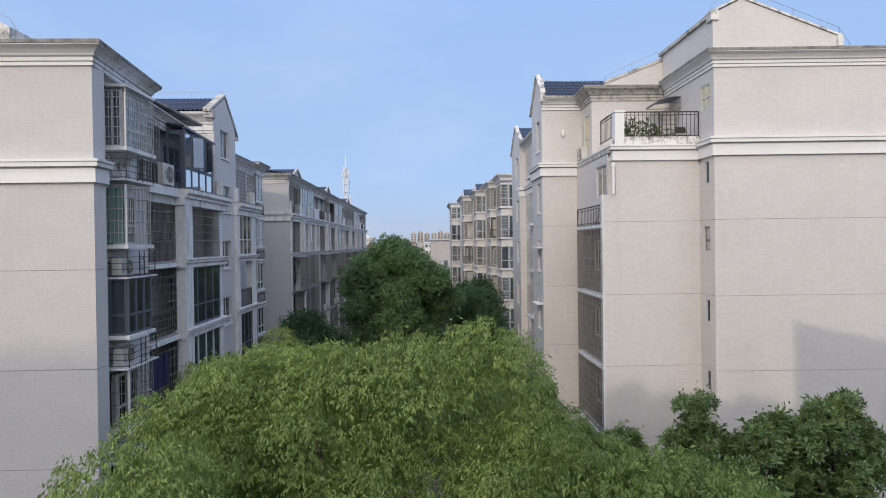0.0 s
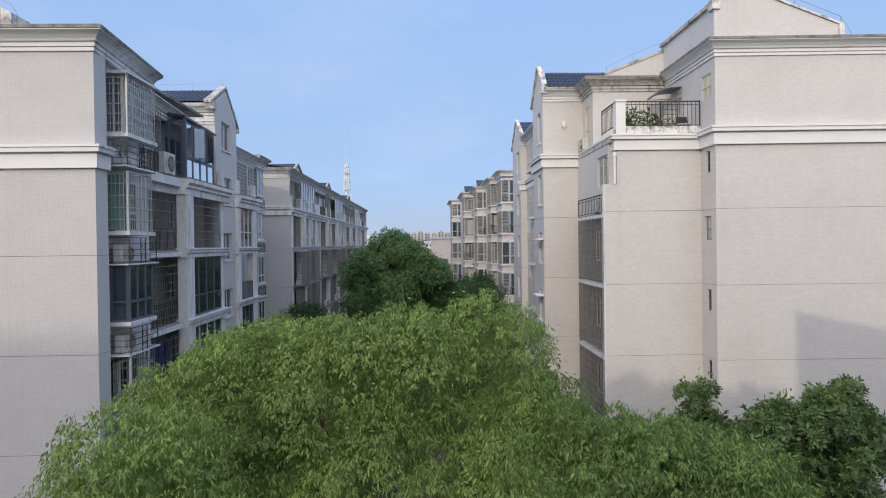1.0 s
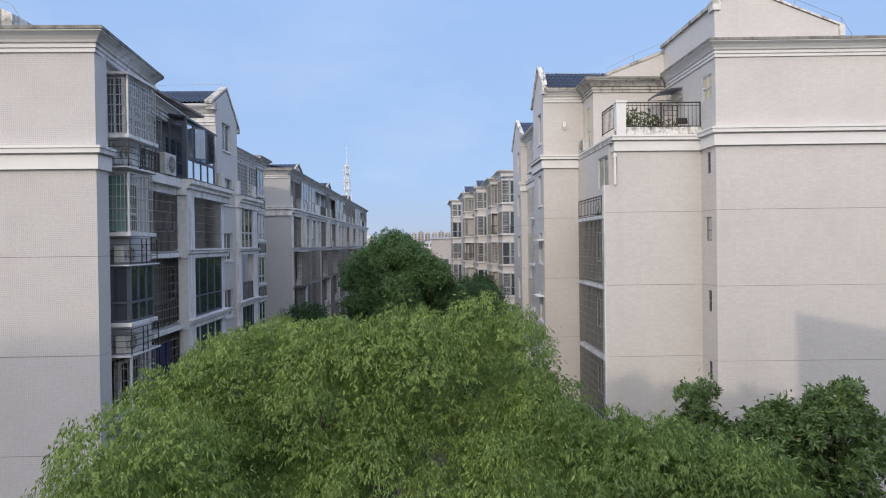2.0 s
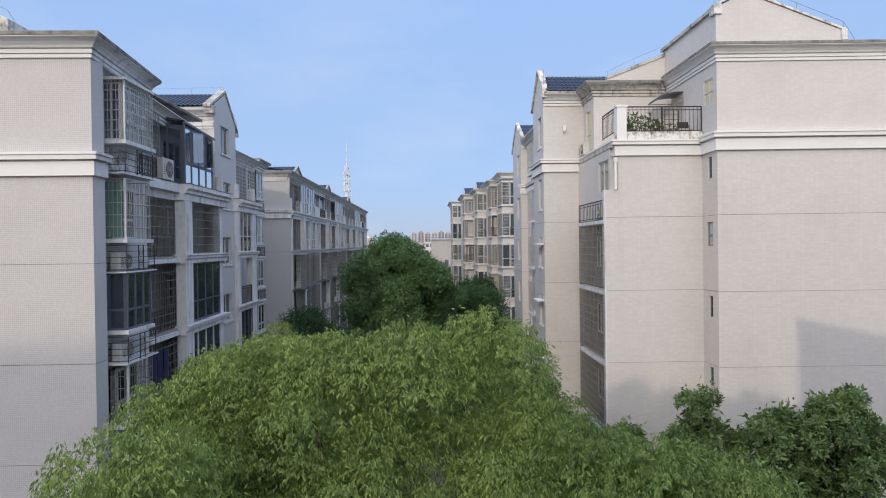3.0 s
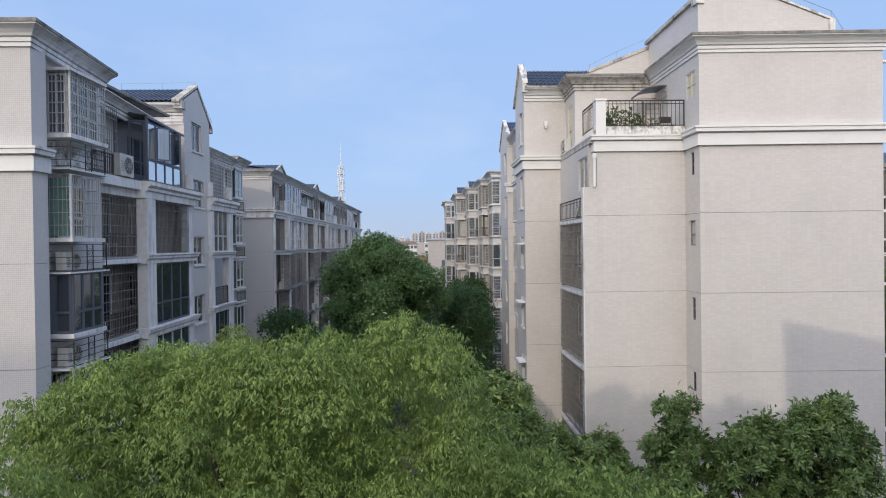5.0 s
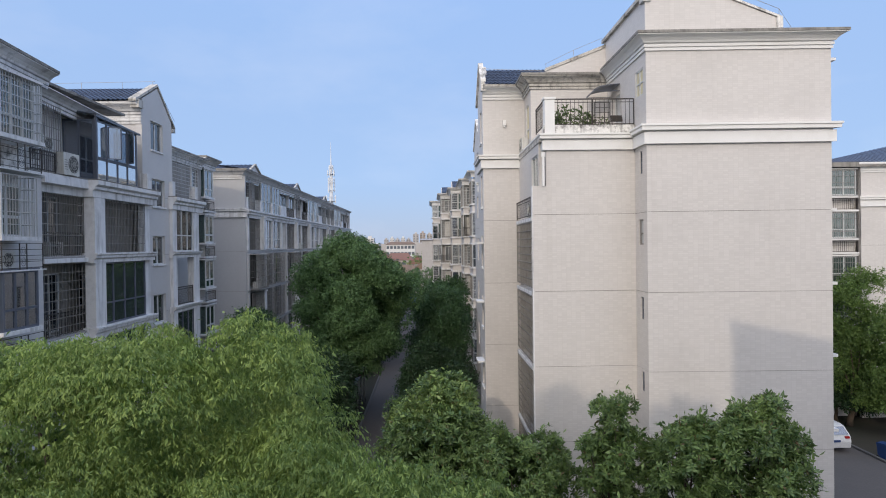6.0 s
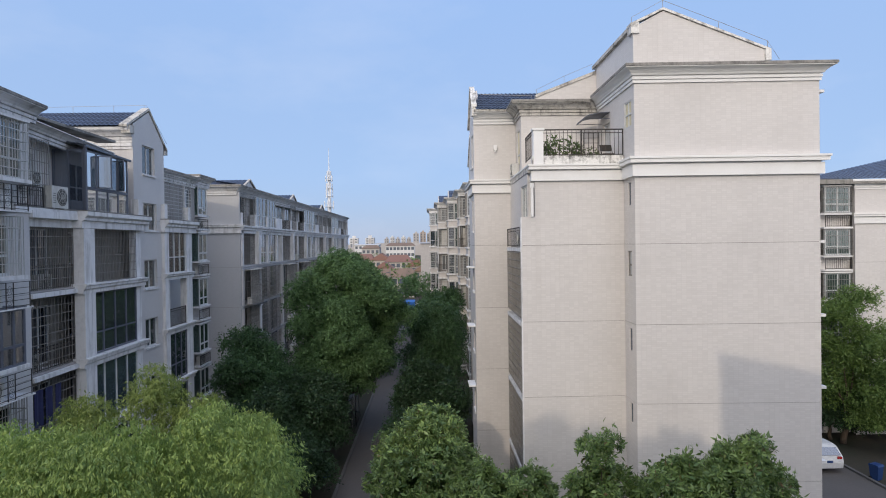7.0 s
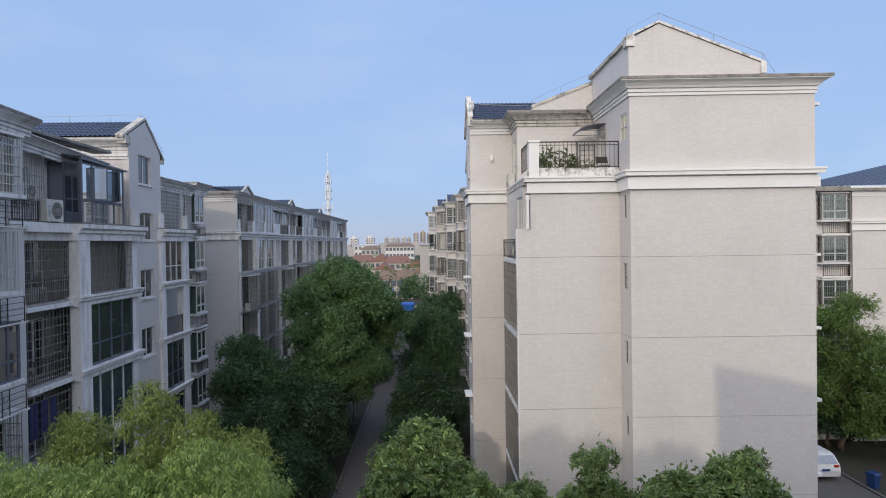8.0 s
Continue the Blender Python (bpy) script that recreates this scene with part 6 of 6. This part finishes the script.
tree("low shrub tree beside the path, leaves darkened for shade", (3.1, 41.0, 0), clumps(46, (3.3, 40.0, 2.6), (2.0, 2.4, 2.2), 10, 0.95, 8, 0.5, -0.5), 30000, 0.15, 0.065, 0.2, LEAF_SHADE, 46)
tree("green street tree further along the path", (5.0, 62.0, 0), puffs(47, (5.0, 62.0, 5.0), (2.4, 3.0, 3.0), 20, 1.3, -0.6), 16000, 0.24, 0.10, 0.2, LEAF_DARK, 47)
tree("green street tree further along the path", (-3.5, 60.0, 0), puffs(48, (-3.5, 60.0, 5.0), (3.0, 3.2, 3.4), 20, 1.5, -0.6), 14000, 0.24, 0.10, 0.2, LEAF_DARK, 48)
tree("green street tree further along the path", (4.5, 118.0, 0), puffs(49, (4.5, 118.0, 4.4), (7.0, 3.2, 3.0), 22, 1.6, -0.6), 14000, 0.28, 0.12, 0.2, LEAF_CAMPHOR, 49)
tree("green street tree beside the lane", (29.6, 38.4, 0), clumps(51, (29.6, 38.2, 5.0), (1.9, 1.5, 4.6), 14, 0.9, 8, 0.5, -0.9), 34000, 0.14, 0.06, 0.3, LEAF_MID, 51)
tree("green street tree beside the lane", (31.5, 36.5, 0), clumps(52, (31.0, 35.6, 3.6), (2.0, 1.6, 3.2), 10, 0.9, 8, 0.5, -0.8), 24000, 0.14, 0.06, 0.3, LEAF_MID, 52)


tree("low evergreen beside the path, leaves darkened for shade", (-3.6, 32.0, 0), clumps(53, (-3.9, 31.6, 1.7), (1.7, 1.8, 1.4), 7, 0.85, 8, 0.45, -0.4), 22000, 0.14, 0.06, 0.2, LEAF_SHADE, 53, trunk=0.1)
tree("low evergreen beside the path, leaves darkened for shade", (3.0, 34.0, 0), clumps(54, (3.2, 34.5, 1.7), (1.5, 2.2, 1.6), 7, 0.85, 8, 0.45, -0.4), 22000, 0.14, 0.06, 0.2, LEAF_SHADE, 54, trunk=0.1)

tree("low evergreen beside the lane, leaves darkened for shade", (29.3, 39.2, 0), clumps(55, (29.3, 39.2, 1.6), (2.0, 1.0, 1.6), 8, 0.8, 8, 0.45, -0.4), 20000, 0.14, 0.06, 0.2, LEAF_SHADE, 55, trunk=0.1)

tree("low evergreen beside the lane, leaves darkened for shade", (32.8, 38.6, 0), clumps(56, (32.8, 38.6, 1.4), (2.2, 0.9, 1.4), 8, 0.8, 8, 0.45, -0.4), 18000, 0.14, 0.06, 0.2, LEAF_SHADE, 56, trunk=0.1)

# ---------------------------------------------------------------- small things at ground level
def wheelie_bin(at, turn=0):
    t = thing("rubbish_bin", "blue plastic wheeled rubbish bin", "bin")
    t.matrix_world = pose(*at, 0, 0, turn)
    part("body", Shape().add([(-0.18, -0.19, 0.06), (0.18, -0.19, 0.06), (0.18, 0.19, 0.06), (-0.18, 0.19, 0.06), (-0.23, -0.25, 0.80), (0.23, -0.25, 0.80), (0.23, 0.25, 0.80), (-0.23, 0.25, 0.80)],
                             [(0, 3, 2, 1), (4, 5, 6, 7), (0, 1, 5, 4), (1, 2, 6, 5), (2, 3, 7, 6), (3, 0, 4, 7)]), PLASTIC_BLUE, t)
    part("lid", Shape().prism([(-0.25, -0.28, 0.80), (-0.25, 0.28, 0.80), (-0.25, 0.22, 0.88), (-0.25, -0.22, 0.88)], (0.50, 0, 0)), PLASTIC_BLUE, t)
    for x in (-0.20, 0.20):
        part("wheel", Shape().tube([(x - 0.03, 0.2, 0.1), (x + 0.03, 0.2, 0.1)], 0.1, 12), RUBBER, t)


wheelie_bin((-2.35, 34.6, 0))
wheelie_bin((27.35, 32.6, 0), 20)


def hatchback(at, turn):
    t = thing("car", "white hatchback parked beside the lane", "car")
    t.matrix_world = pose(*at, 0, 0, turn)
    prof = [(-2.15, 0.28), (2.15, 0.28), (2.2, 0.6), (2.05, 0.80), (1.2, 0.95), (0.55, 1.40), (0.2, 1.47), (-1.45, 1.47), (-1.75, 1.40), (-2.12, 0.95), (-2.2, 0.65)]
    bm = bmesh.new()
    rows = []
    for k, (y, f) in enumerate(((-0.86, 0.0), (-0.80, 1.0), (0.80, 1.0), (0.86, 0.0))):
        rows.append([bm.verts.new((x * (0.99 if f == 0 else 1.0), y * (1 - 0.14 * max(0, z - 0.9) / 0.57), z - (0.03 if f == 0 and z > 1 else 0))) for x, z in prof])
    n = len(prof)
    for a, b in zip(rows, rows[1:]):
        for i in range(n):
            bm.faces.new((a[i], a[(i + 1) % n], b[(i + 1) % n], b[i]))
    bm.faces.new(rows[0]), bm.faces.new(rows[-1][::-1])
    bmesh.ops.recalc_face_normals(bm, faces=bm.faces)
    bmesh.ops.bevel(bm, geom=[e for e in bm.edges], offset=0.03, segments=2, affect="EDGES")
    me = bpy.data.meshes.new("body")
    bm.to_mesh(me), bm.free()
    me.materials.append(CAR_PAINT)
    part("body", me, None, t)
    part("rear_window", Shape().prism([(-1.80, -0.62, 1.36), (-1.80, 0.62, 1.36), (-2.10, 0.72, 1.0), (-2.10, -0.72, 1.0)], (-0.03, 0, 0.012)), GLASS_DARK, t)
    part("windscreen", Shape().prism([(0.60, -0.62, 1.38), (0.60, 0.62, 1.38), (1.16, 0.70, 1.0), (1.16, -0.70, 1.0)], (0.03, 0, 0.02)), GLASS_DARK, t)
    for y in (-0.845, 0.825):
        part("side_window", Shape().prism([(-1.6, y * 0.94, 1.38), (0.35, y * 0.94, 1.38), (0.95, y, 1.0), (-1.85, y, 1.0)], (0, 0.02, 0)), GLASS_DARK, t)
        part("tail_lamp", Shape().box(-2.21, y * 0.72 - 0.12, 0.82, -2.12, y * 0.72 + 0.12, 0.94), LAMP_RED, t)
        for x in (-1.35, 1.35):
            w = part("wheel", Shape().tube([(x, y - 0.05, 0.31), (x, y + 0.07, 0.31)], 0.31, 20), RUBBER, t)
            part("rim", Shape().tube([(x, y - 0.06, 0.31), (x, y + 0.085, 0.31)], 0.19, 14), CHROME, w)
    part("number_plate", Shape().box(-2.215, -0.22, 0.62, -2.19, 0.22, 0.74), PLASTIC_BLUE, t)


hatchback((25.4, 35.7, 0.02), 90)

# shelter for bicycles beside the path
shed = thing("bicycle_shelter", "low dark metal bicycle shelter beside the path", "shelter", (-2.85, 43.6, 0))
part("roof", Shape().prism([(-1.1, -2.2, 2.1), (0.9, -2.2, 2.35), (0.9, -2.2, 2.41), (-1.1, -2.2, 2.16)], (0, 6.4, 0)), ROOF_EDGE, shed)
for y in (-2.0, 0.0, 2.0, 4.0):
    for x in (-0.95, 0.75):
        part("post", Shape().tube([(x, y, 0), (x, y, 2.15 + 0.12 * (x > 0))], 0.04, 8), STEEL, shed)


def bicycle(at, turn):
    t = thing("bicycle", "dark bicycle standing under the shelter", "bicycle", group="bicycles under the shelter")
    t.matrix_world = pose(*at, 0, 0, turn)
    for x in (-0.52, 0.52):
        pts = [(x + 0.32 * math.cos(a), 0, 0.34 + 0.32 * math.sin(a)) for a in [2 * math.pi * i / 16 for i in range(17)]]
        part("wheel", Shape().tube(pts, 0.018, 5), RUBBER, t)
    f = Shape()
    for a, b in (((-0.52, 0, 0.34), (0, 0, 0.3)), ((0, 0, 0.3), (-0.15, 0, 0.85)), ((-0.52, 0, 0.34), (-0.12, 0, 0.75)), ((0, 0, 0.3), (0.4, 0, 0.78)), ((-0.12, 0, 0.75), (0.4, 0, 0.8)), ((0.52, 0, 0.34), (0.38, 0, 1.0))):
        f.tube([a, b], 0.018, 5)
    part("frame", f, IRON, t)
    part("saddle", Shape().box(-0.28, -0.07, 0.86, -0.04, 0.07, 0.91), RUBBER, t)
    part("handlebar", Shape().tube([(0.3, -0.28, 1.0), (0.38, 0, 1.02), (0.3, 0.28, 1.0)], 0.014, 5), IRON, t)


for k in range(5):
    bicycle((-2.6, 42.4 + 0.75 * k, 0), 12 * (k % 3) - 8)


def street_pole(at, h):
    t = thing("lamp_post", "thin grey lamp post between the trees", "lamp post", at)
    part("pole", Shape().tube([(0, 0, 0), (0, 0, h)], [0.08, 0.05], 8), STEEL, t)
    part("arm", Shape().tube([(0, 0, h - 0.1), (0.7, 0, h + 0.1)], 0.03, 6), STEEL, t)
    part("head", Shape().box(0.55, -0.1, h + 0.06, 1.05, 0.1, h + 0.16), ALU_DARK, t)


street_pole((-2.6, 92, 0), 9.5)
street_pole((-3.8, 93, 0), 8.5)
truck = thing("truck", "small truck under a bright blue tarpaulin", "truck", (-1.0, 110, 0))
part("cargo_cover", Shape().prism([(-1.6, -1, 1.3), (-1.6, 1, 1.3), (-1.6, 1.05, 2.5), (-1.6, 0.6, 2.75), (-1.6, -0.6, 2.75), (-1.6, -1.05, 2.5)], (3.2, 0, 0)), TARP_BLUE, truck)
part("cab", Shape().prism([(1.7, -0.95, 0.5), (3.2, -0.95, 0.5), (3.2, -0.95, 1.4), (2.8, -0.95, 2.2), (1.7, -0.95, 2.2)], (0, 1.9, 0)), CAR_PAINT, truck)
part("chassis", Shape().box(-1.6, -0.9, 0.6, 3.0, 0.9, 1.2), RUBBER, truck)
for x in (-0.9, 2.4):
    for y in (-0.9, 0.75):
        part("wheel", Shape().tube([(x, y, 0.42), (x, y + 0.18, 0.42)], 0.42, 14), RUBBER, truck)


# ---------------------------------------------------------------- the distance
def far_house(x, y, w, d, h, roof_h, wall, roof, label, storeys=2, cols=5, along="x", hip=0.0):
    t = thing("house", label, "house", (x, y, 0))
    part("wall", Shape().box(-w / 2, -d / 2, 0, w / 2, d / 2, h), wall, t)
    o = 0.4
    if along == "x":
        s = Shape().add([(-w / 2 - o, -d / 2 - o, h), (w / 2 + o, -d / 2 - o, h), (w / 2 + o, d / 2 + o, h), (-w / 2 - o, d / 2 + o, h), (-w / 2 - o + hip, 0, h + roof_h), (w / 2 + o - hip, 0, h + roof_h)],
                        [(0, 1, 5, 4), (2, 3, 4, 5), (0, 4, 3), (1, 2, 5), (0, 3, 2, 1)])
    else:
        s = Shape().add([(-w / 2 - o, -d / 2 - o, h), (w / 2 + o, -d / 2 - o, h), (w / 2 + o, d / 2 + o, h), (-w / 2 - o, d / 2 + o, h), (0, -d / 2 - o + hip, h + roof_h), (0, d / 2 + o - hip, h + roof_h)],
                        [(0, 1, 4), (1, 2, 5, 4), (2, 3, 5), (3, 0, 4, 5), (0, 3, 2, 1)])
    part("roof", s, roof, t)
    me = Shape().box(-0.65, -0.08, -0.7, 0.65, 0.0, 0.7).mesh("window", FAR_WINDOW)
    for r in range(storeys):
        for c in range(cols):
            o2 = new("window", me)
            o2.location = (-w / 2 + w * (c + 0.5) / cols, -d / 2, h * (r + 0.55) / storeys)
            o2.parent = t
    return t


far_house(-24, 246, 9, 9, 6.4, 2.6, FAR_BEIGE, RED_ROOF, "low beige house with a faded red tile roof", 2, 4, "x", 1.5)
far_house(-16.0, 240, 8, 10, 6.6, 2.8, FAR_BEIGE, RED_ROOF, "low beige house with a faded red tile roof", 2, 4, "y", 0.5)
far_house(-9.0, 236, 10, 9, 6.0, 2.7, FAR_BEIGE, RED_ROOF, "low beige house with a faded red tile roof", 2, 5, "x", 2.0)
far_house(-12.2, 205, 6, 8, 4.8, 2.2, FAR_BEIGE, RED_ROOF, "low beige house with a faded red tile roof", 2, 3, "y", 0.4)
far_house(-4.6, 150, 9, 8, 5.0, 1.9, FAR_BEIGE, BROWN_ROOF, "low beige house with a brown tile roof", 2, 6, "x", 1.4)
far_house(-1.2, 205, 7, 10, 5.4, 2.6, FAR_BEIGE, RED_ROOF, "low beige house with a faded red tile roof", 2, 4, "y", 0.5)
far_house(1.5, 176, 6, 9, 5.0, 2.2, FAR_BEIGE, BROWN_ROOF, "low beige house with a brown tile roof", 2, 3, "y", 0.5)
far_house(6.5, 226, 9, 10, 5.8, 2.7, FAR_BEIGE, RED_ROOF, "low beige house with a faded red tile roof", 2, 4, "x", 1.8)
far_house(-31, 330, 13, 12, 12.6, 0.5, FAR_WHITE, FAR_WHITE, "white flat-roofed building in the distance", 4, 6)
far_house(-27, 310, 9, 10, 10.8, 1.6, FAR_GREY, BROWN_ROOF, "pale building with a brown roof in the distance", 3, 4, "x", 2)
far_house(-11.5, 300, 14, 11, 12.0, 1.5, FAR_WHITE, BROWN_ROOF, "long white building with a brown roof in the distance", 4, 8, "x", 2)
far_house(2, 305, 6, 10, 12.5, 0.5, FAR_WHITE, FAR_WHITE, "white flat-roofed building in the distance", 4, 3)
wall_house = far_house(7.0, 158, 12, 8, 13.0, 0.4, FAR_GREY, FAR_GREY, "plain grey plastered building with few windows", 0, 0)
part("window", Shape().box(-2.6, -4.08, 6.4, -1.6, -4.0, 7.8), FAR_WINDOW, wall_house)
sheds = ((-6.5, 118, 3.0), (10.5, 124, 3.4))
for x, y, w in sheds:
    t = thing("canopy", "blue and white sheet canopy over a yard", "canopy", (x, y, 0))
    part("sheet", Shape().prism([(-w, -2, 4.2), (0, -2, 5.4), (w, -2, 4.4), (w, -2, 4.3), (0, -2, 5.3), (-w, -2, 4.1)], (0, 4, 0)), TARP_BLUE, t)
    for a in (-w + 0.1, w - 0.1):
        part("post", Shape().tube([(a, 0, 0), (a, 0, 4.2)], 0.06, 6), STEEL, t)

rngf = random.Random(8)


def tower_block(x, y, w, h, wall, label):
    t = thing("tower_block", label, "tower block", (x, y, 0), "distant towers")
    part("wall", Shape().box(-w / 2, -8, 0, w / 2, 8, h), wall, t)
    for k in (-0.28, 0.28):
        s = Shape()
        n = max(3, int(h / 3.2))
        for i in range(n):
            s.box(w * k - w * 0.12, -8.25, i * h / n + 0.8, w * k + w * 0.12, -8.0, i * h / n + 2.4)
        tagged(part("window_grid", s, FAR_WINDOW, t), kind="stuff")
    part("recess", Shape().box(-w * 0.09, -8.3, 0, w * 0.09, -8.0, h - 1), FAR_GREY, t)
    part("roof_house", Shape().box(-w * 0.2, -4, h, w * 0.2, 4, h + 3.5), wall, t)


for i in range(7):
    tower_block(-27 + 14.2 * i, 1250 + 14 * (i % 3), 11.5, 34 + 2.5 * (i % 3 == 1), (FAR_GREY, FAR_ORANGE, FAR_BEIGE)[i % 3], "distant pale and ochre residential tower")
for i in range(5):
    tower_block(-92 + 12 * i, 1300 + 10 * (i % 2), 9, 24 + 3 * (i % 2), (FAR_GREY, FAR_WHITE)[i % 2], "distant pale residential tower")
tower_block(-111, 900, 12, 22, FAR_WHITE, "distant pale residential tower")
tower_block(-87, 900, 13, 22.5, FAR_WHITE, "distant pale residential tower")
city = Shape()
for i in range(120):
    x, y = rngf.uniform(-420, 420), rngf.uniform(360, 1000)
    city.box(x - rngf.uniform(6, 16), y, 0, x + rngf.uniform(6, 16), y + 14, rngf.uniform(8, 14.5))
tagged(part("distant_houses", city, FAR_GREY), "hazy low pale houses of the distant town", "houses", kind="stuff")
woods = leaf_mesh("distant_trees", [(rngf.uniform(-160, 160), rngf.uniform(110, 330), 3.5, 5, 5, 4.5) for i in range(130)], 36000, 0.75, 0.42, 0.1, LEAF_MID, 70, spray=8, tuft=0.7)
tagged(part("distant_trees", woods, None), "dark green tree tops between distant houses", "trees", kind="stuff")

# telecommunications mast
mast = thing("radio_mast", "tall white steel communications mast with aerials and platforms", "radio mast", (-14.3, 108, 0))
part("shaft", Shape().tube([(0, 0, 0), (0, 0, 19.5), (0, 0, 24.0), (0, 0, 26.0)], [0.42, 0.34, 0.28, 0.16], 10), MAST_WHITE, mast)
part("spire", Shape().tube([(0, 0, 26.0), (0, 0, 28.2), (0, 0, 30.2)], [0.12, 0.06, 0.025], 6), MAST_WHITE, mast)
for z, r, tall in ((19.7, 0.85, 1.1), (21.6, 0.62, 1.3), (23.0, 0.56, 0.9), (24.5, 0.60, 0.8), (25.6, 0.36, 0.5)):
    ring = [(r * math.cos(a), r * math.sin(a), z) for a in [2 * math.pi * i / 14 for i in range(14)]]
    p = part("platform", Shape().prism(ring, (0, 0, 0.09)), MAST_WHITE, mast)
    part("hoop", Shape().tube([(x * 1.05, y * 1.05, z + tall * 0.6) for x, y, z in ring + ring[:1]], 0.025, 4), MAST_WHITE, p)
    for i in range(5):
        a = 2 * math.pi * i / 5 + z
        part("aerial", Shape().box(r * math.cos(a) - 0.06, r * math.sin(a) - 0.06, z - 0.3, r * math.cos(a) + 0.06, r * math.sin(a) + 0.06, z + tall), MAST_WHITE, p)

# ---------------------------------------------------------------- unseen blocks and trees added behind the viewer to throw the evening shade
rear = thing("apartment_building", "unseen plain beige block behind the viewer", "apartment block")
part("wall", Shape().prism([(5.4, -6.5, 0), (34, -6.5, 0), (34, -6.5, 13.8), (5.4, -6.5, 20.3)], (0, -10, 0)), TILE, rear)
part("roof", Shape().prism([(5.3, -6.4, 20.3), (34.1, -6.4, 13.8), (34.1, -6.4, 14.05), (5.3, -6.4, 20.55)], (0, -10.2, 0)), ROOF_EDGE, rear)
# added block: hides low sky so the foot of the walls darkens
sky_blocker = thing("apartment_building", "unseen long block added to hide low sky", "apartment block")
part("wall", Shape().box(-40, -27, 0, -4, -15, 11.6), TILE, sky_blocker)
part("roof", Shape().box(-40.4, -27.4, 11.6, -3.6, -14.6, 11.9), ROOF_EDGE, sky_blocker)
# added tower: its shadow covers the lower part of the pale end wall
shade_tower = thing("apartment_building", "unseen tower added to shade the pale end wall", "apartment block")
part("wall", Shape().box(-60, -72, 0, -31.5, -60, 39.6), TILE, shade_tower)
part("roof", Shape().box(-60.4, -72.4, 39.6, -31.2, -59.6, 40.0), ROOF_EDGE, shade_tower)
tree("unseen tree added for its shadow on the end wall", (0.6, -5.5, 0), puffs(61, (0.3, -5.5, 14.4), (2.5, 1.5, 3.0), 24, 0.8, -0.7), 10000, 0.3, 0.14, 0.2, LEAF_MID, 61)
tree("unseen tree added for its shadow on the end wall", (3.8, -6.0, 0), puffs(62, (3.6, -6.0, 14.6), (1.7, 1.6, 2.8), 14, 0.9, -0.7), 7000, 0.3, 0.14, 0.2, LEAF_MID, 62)
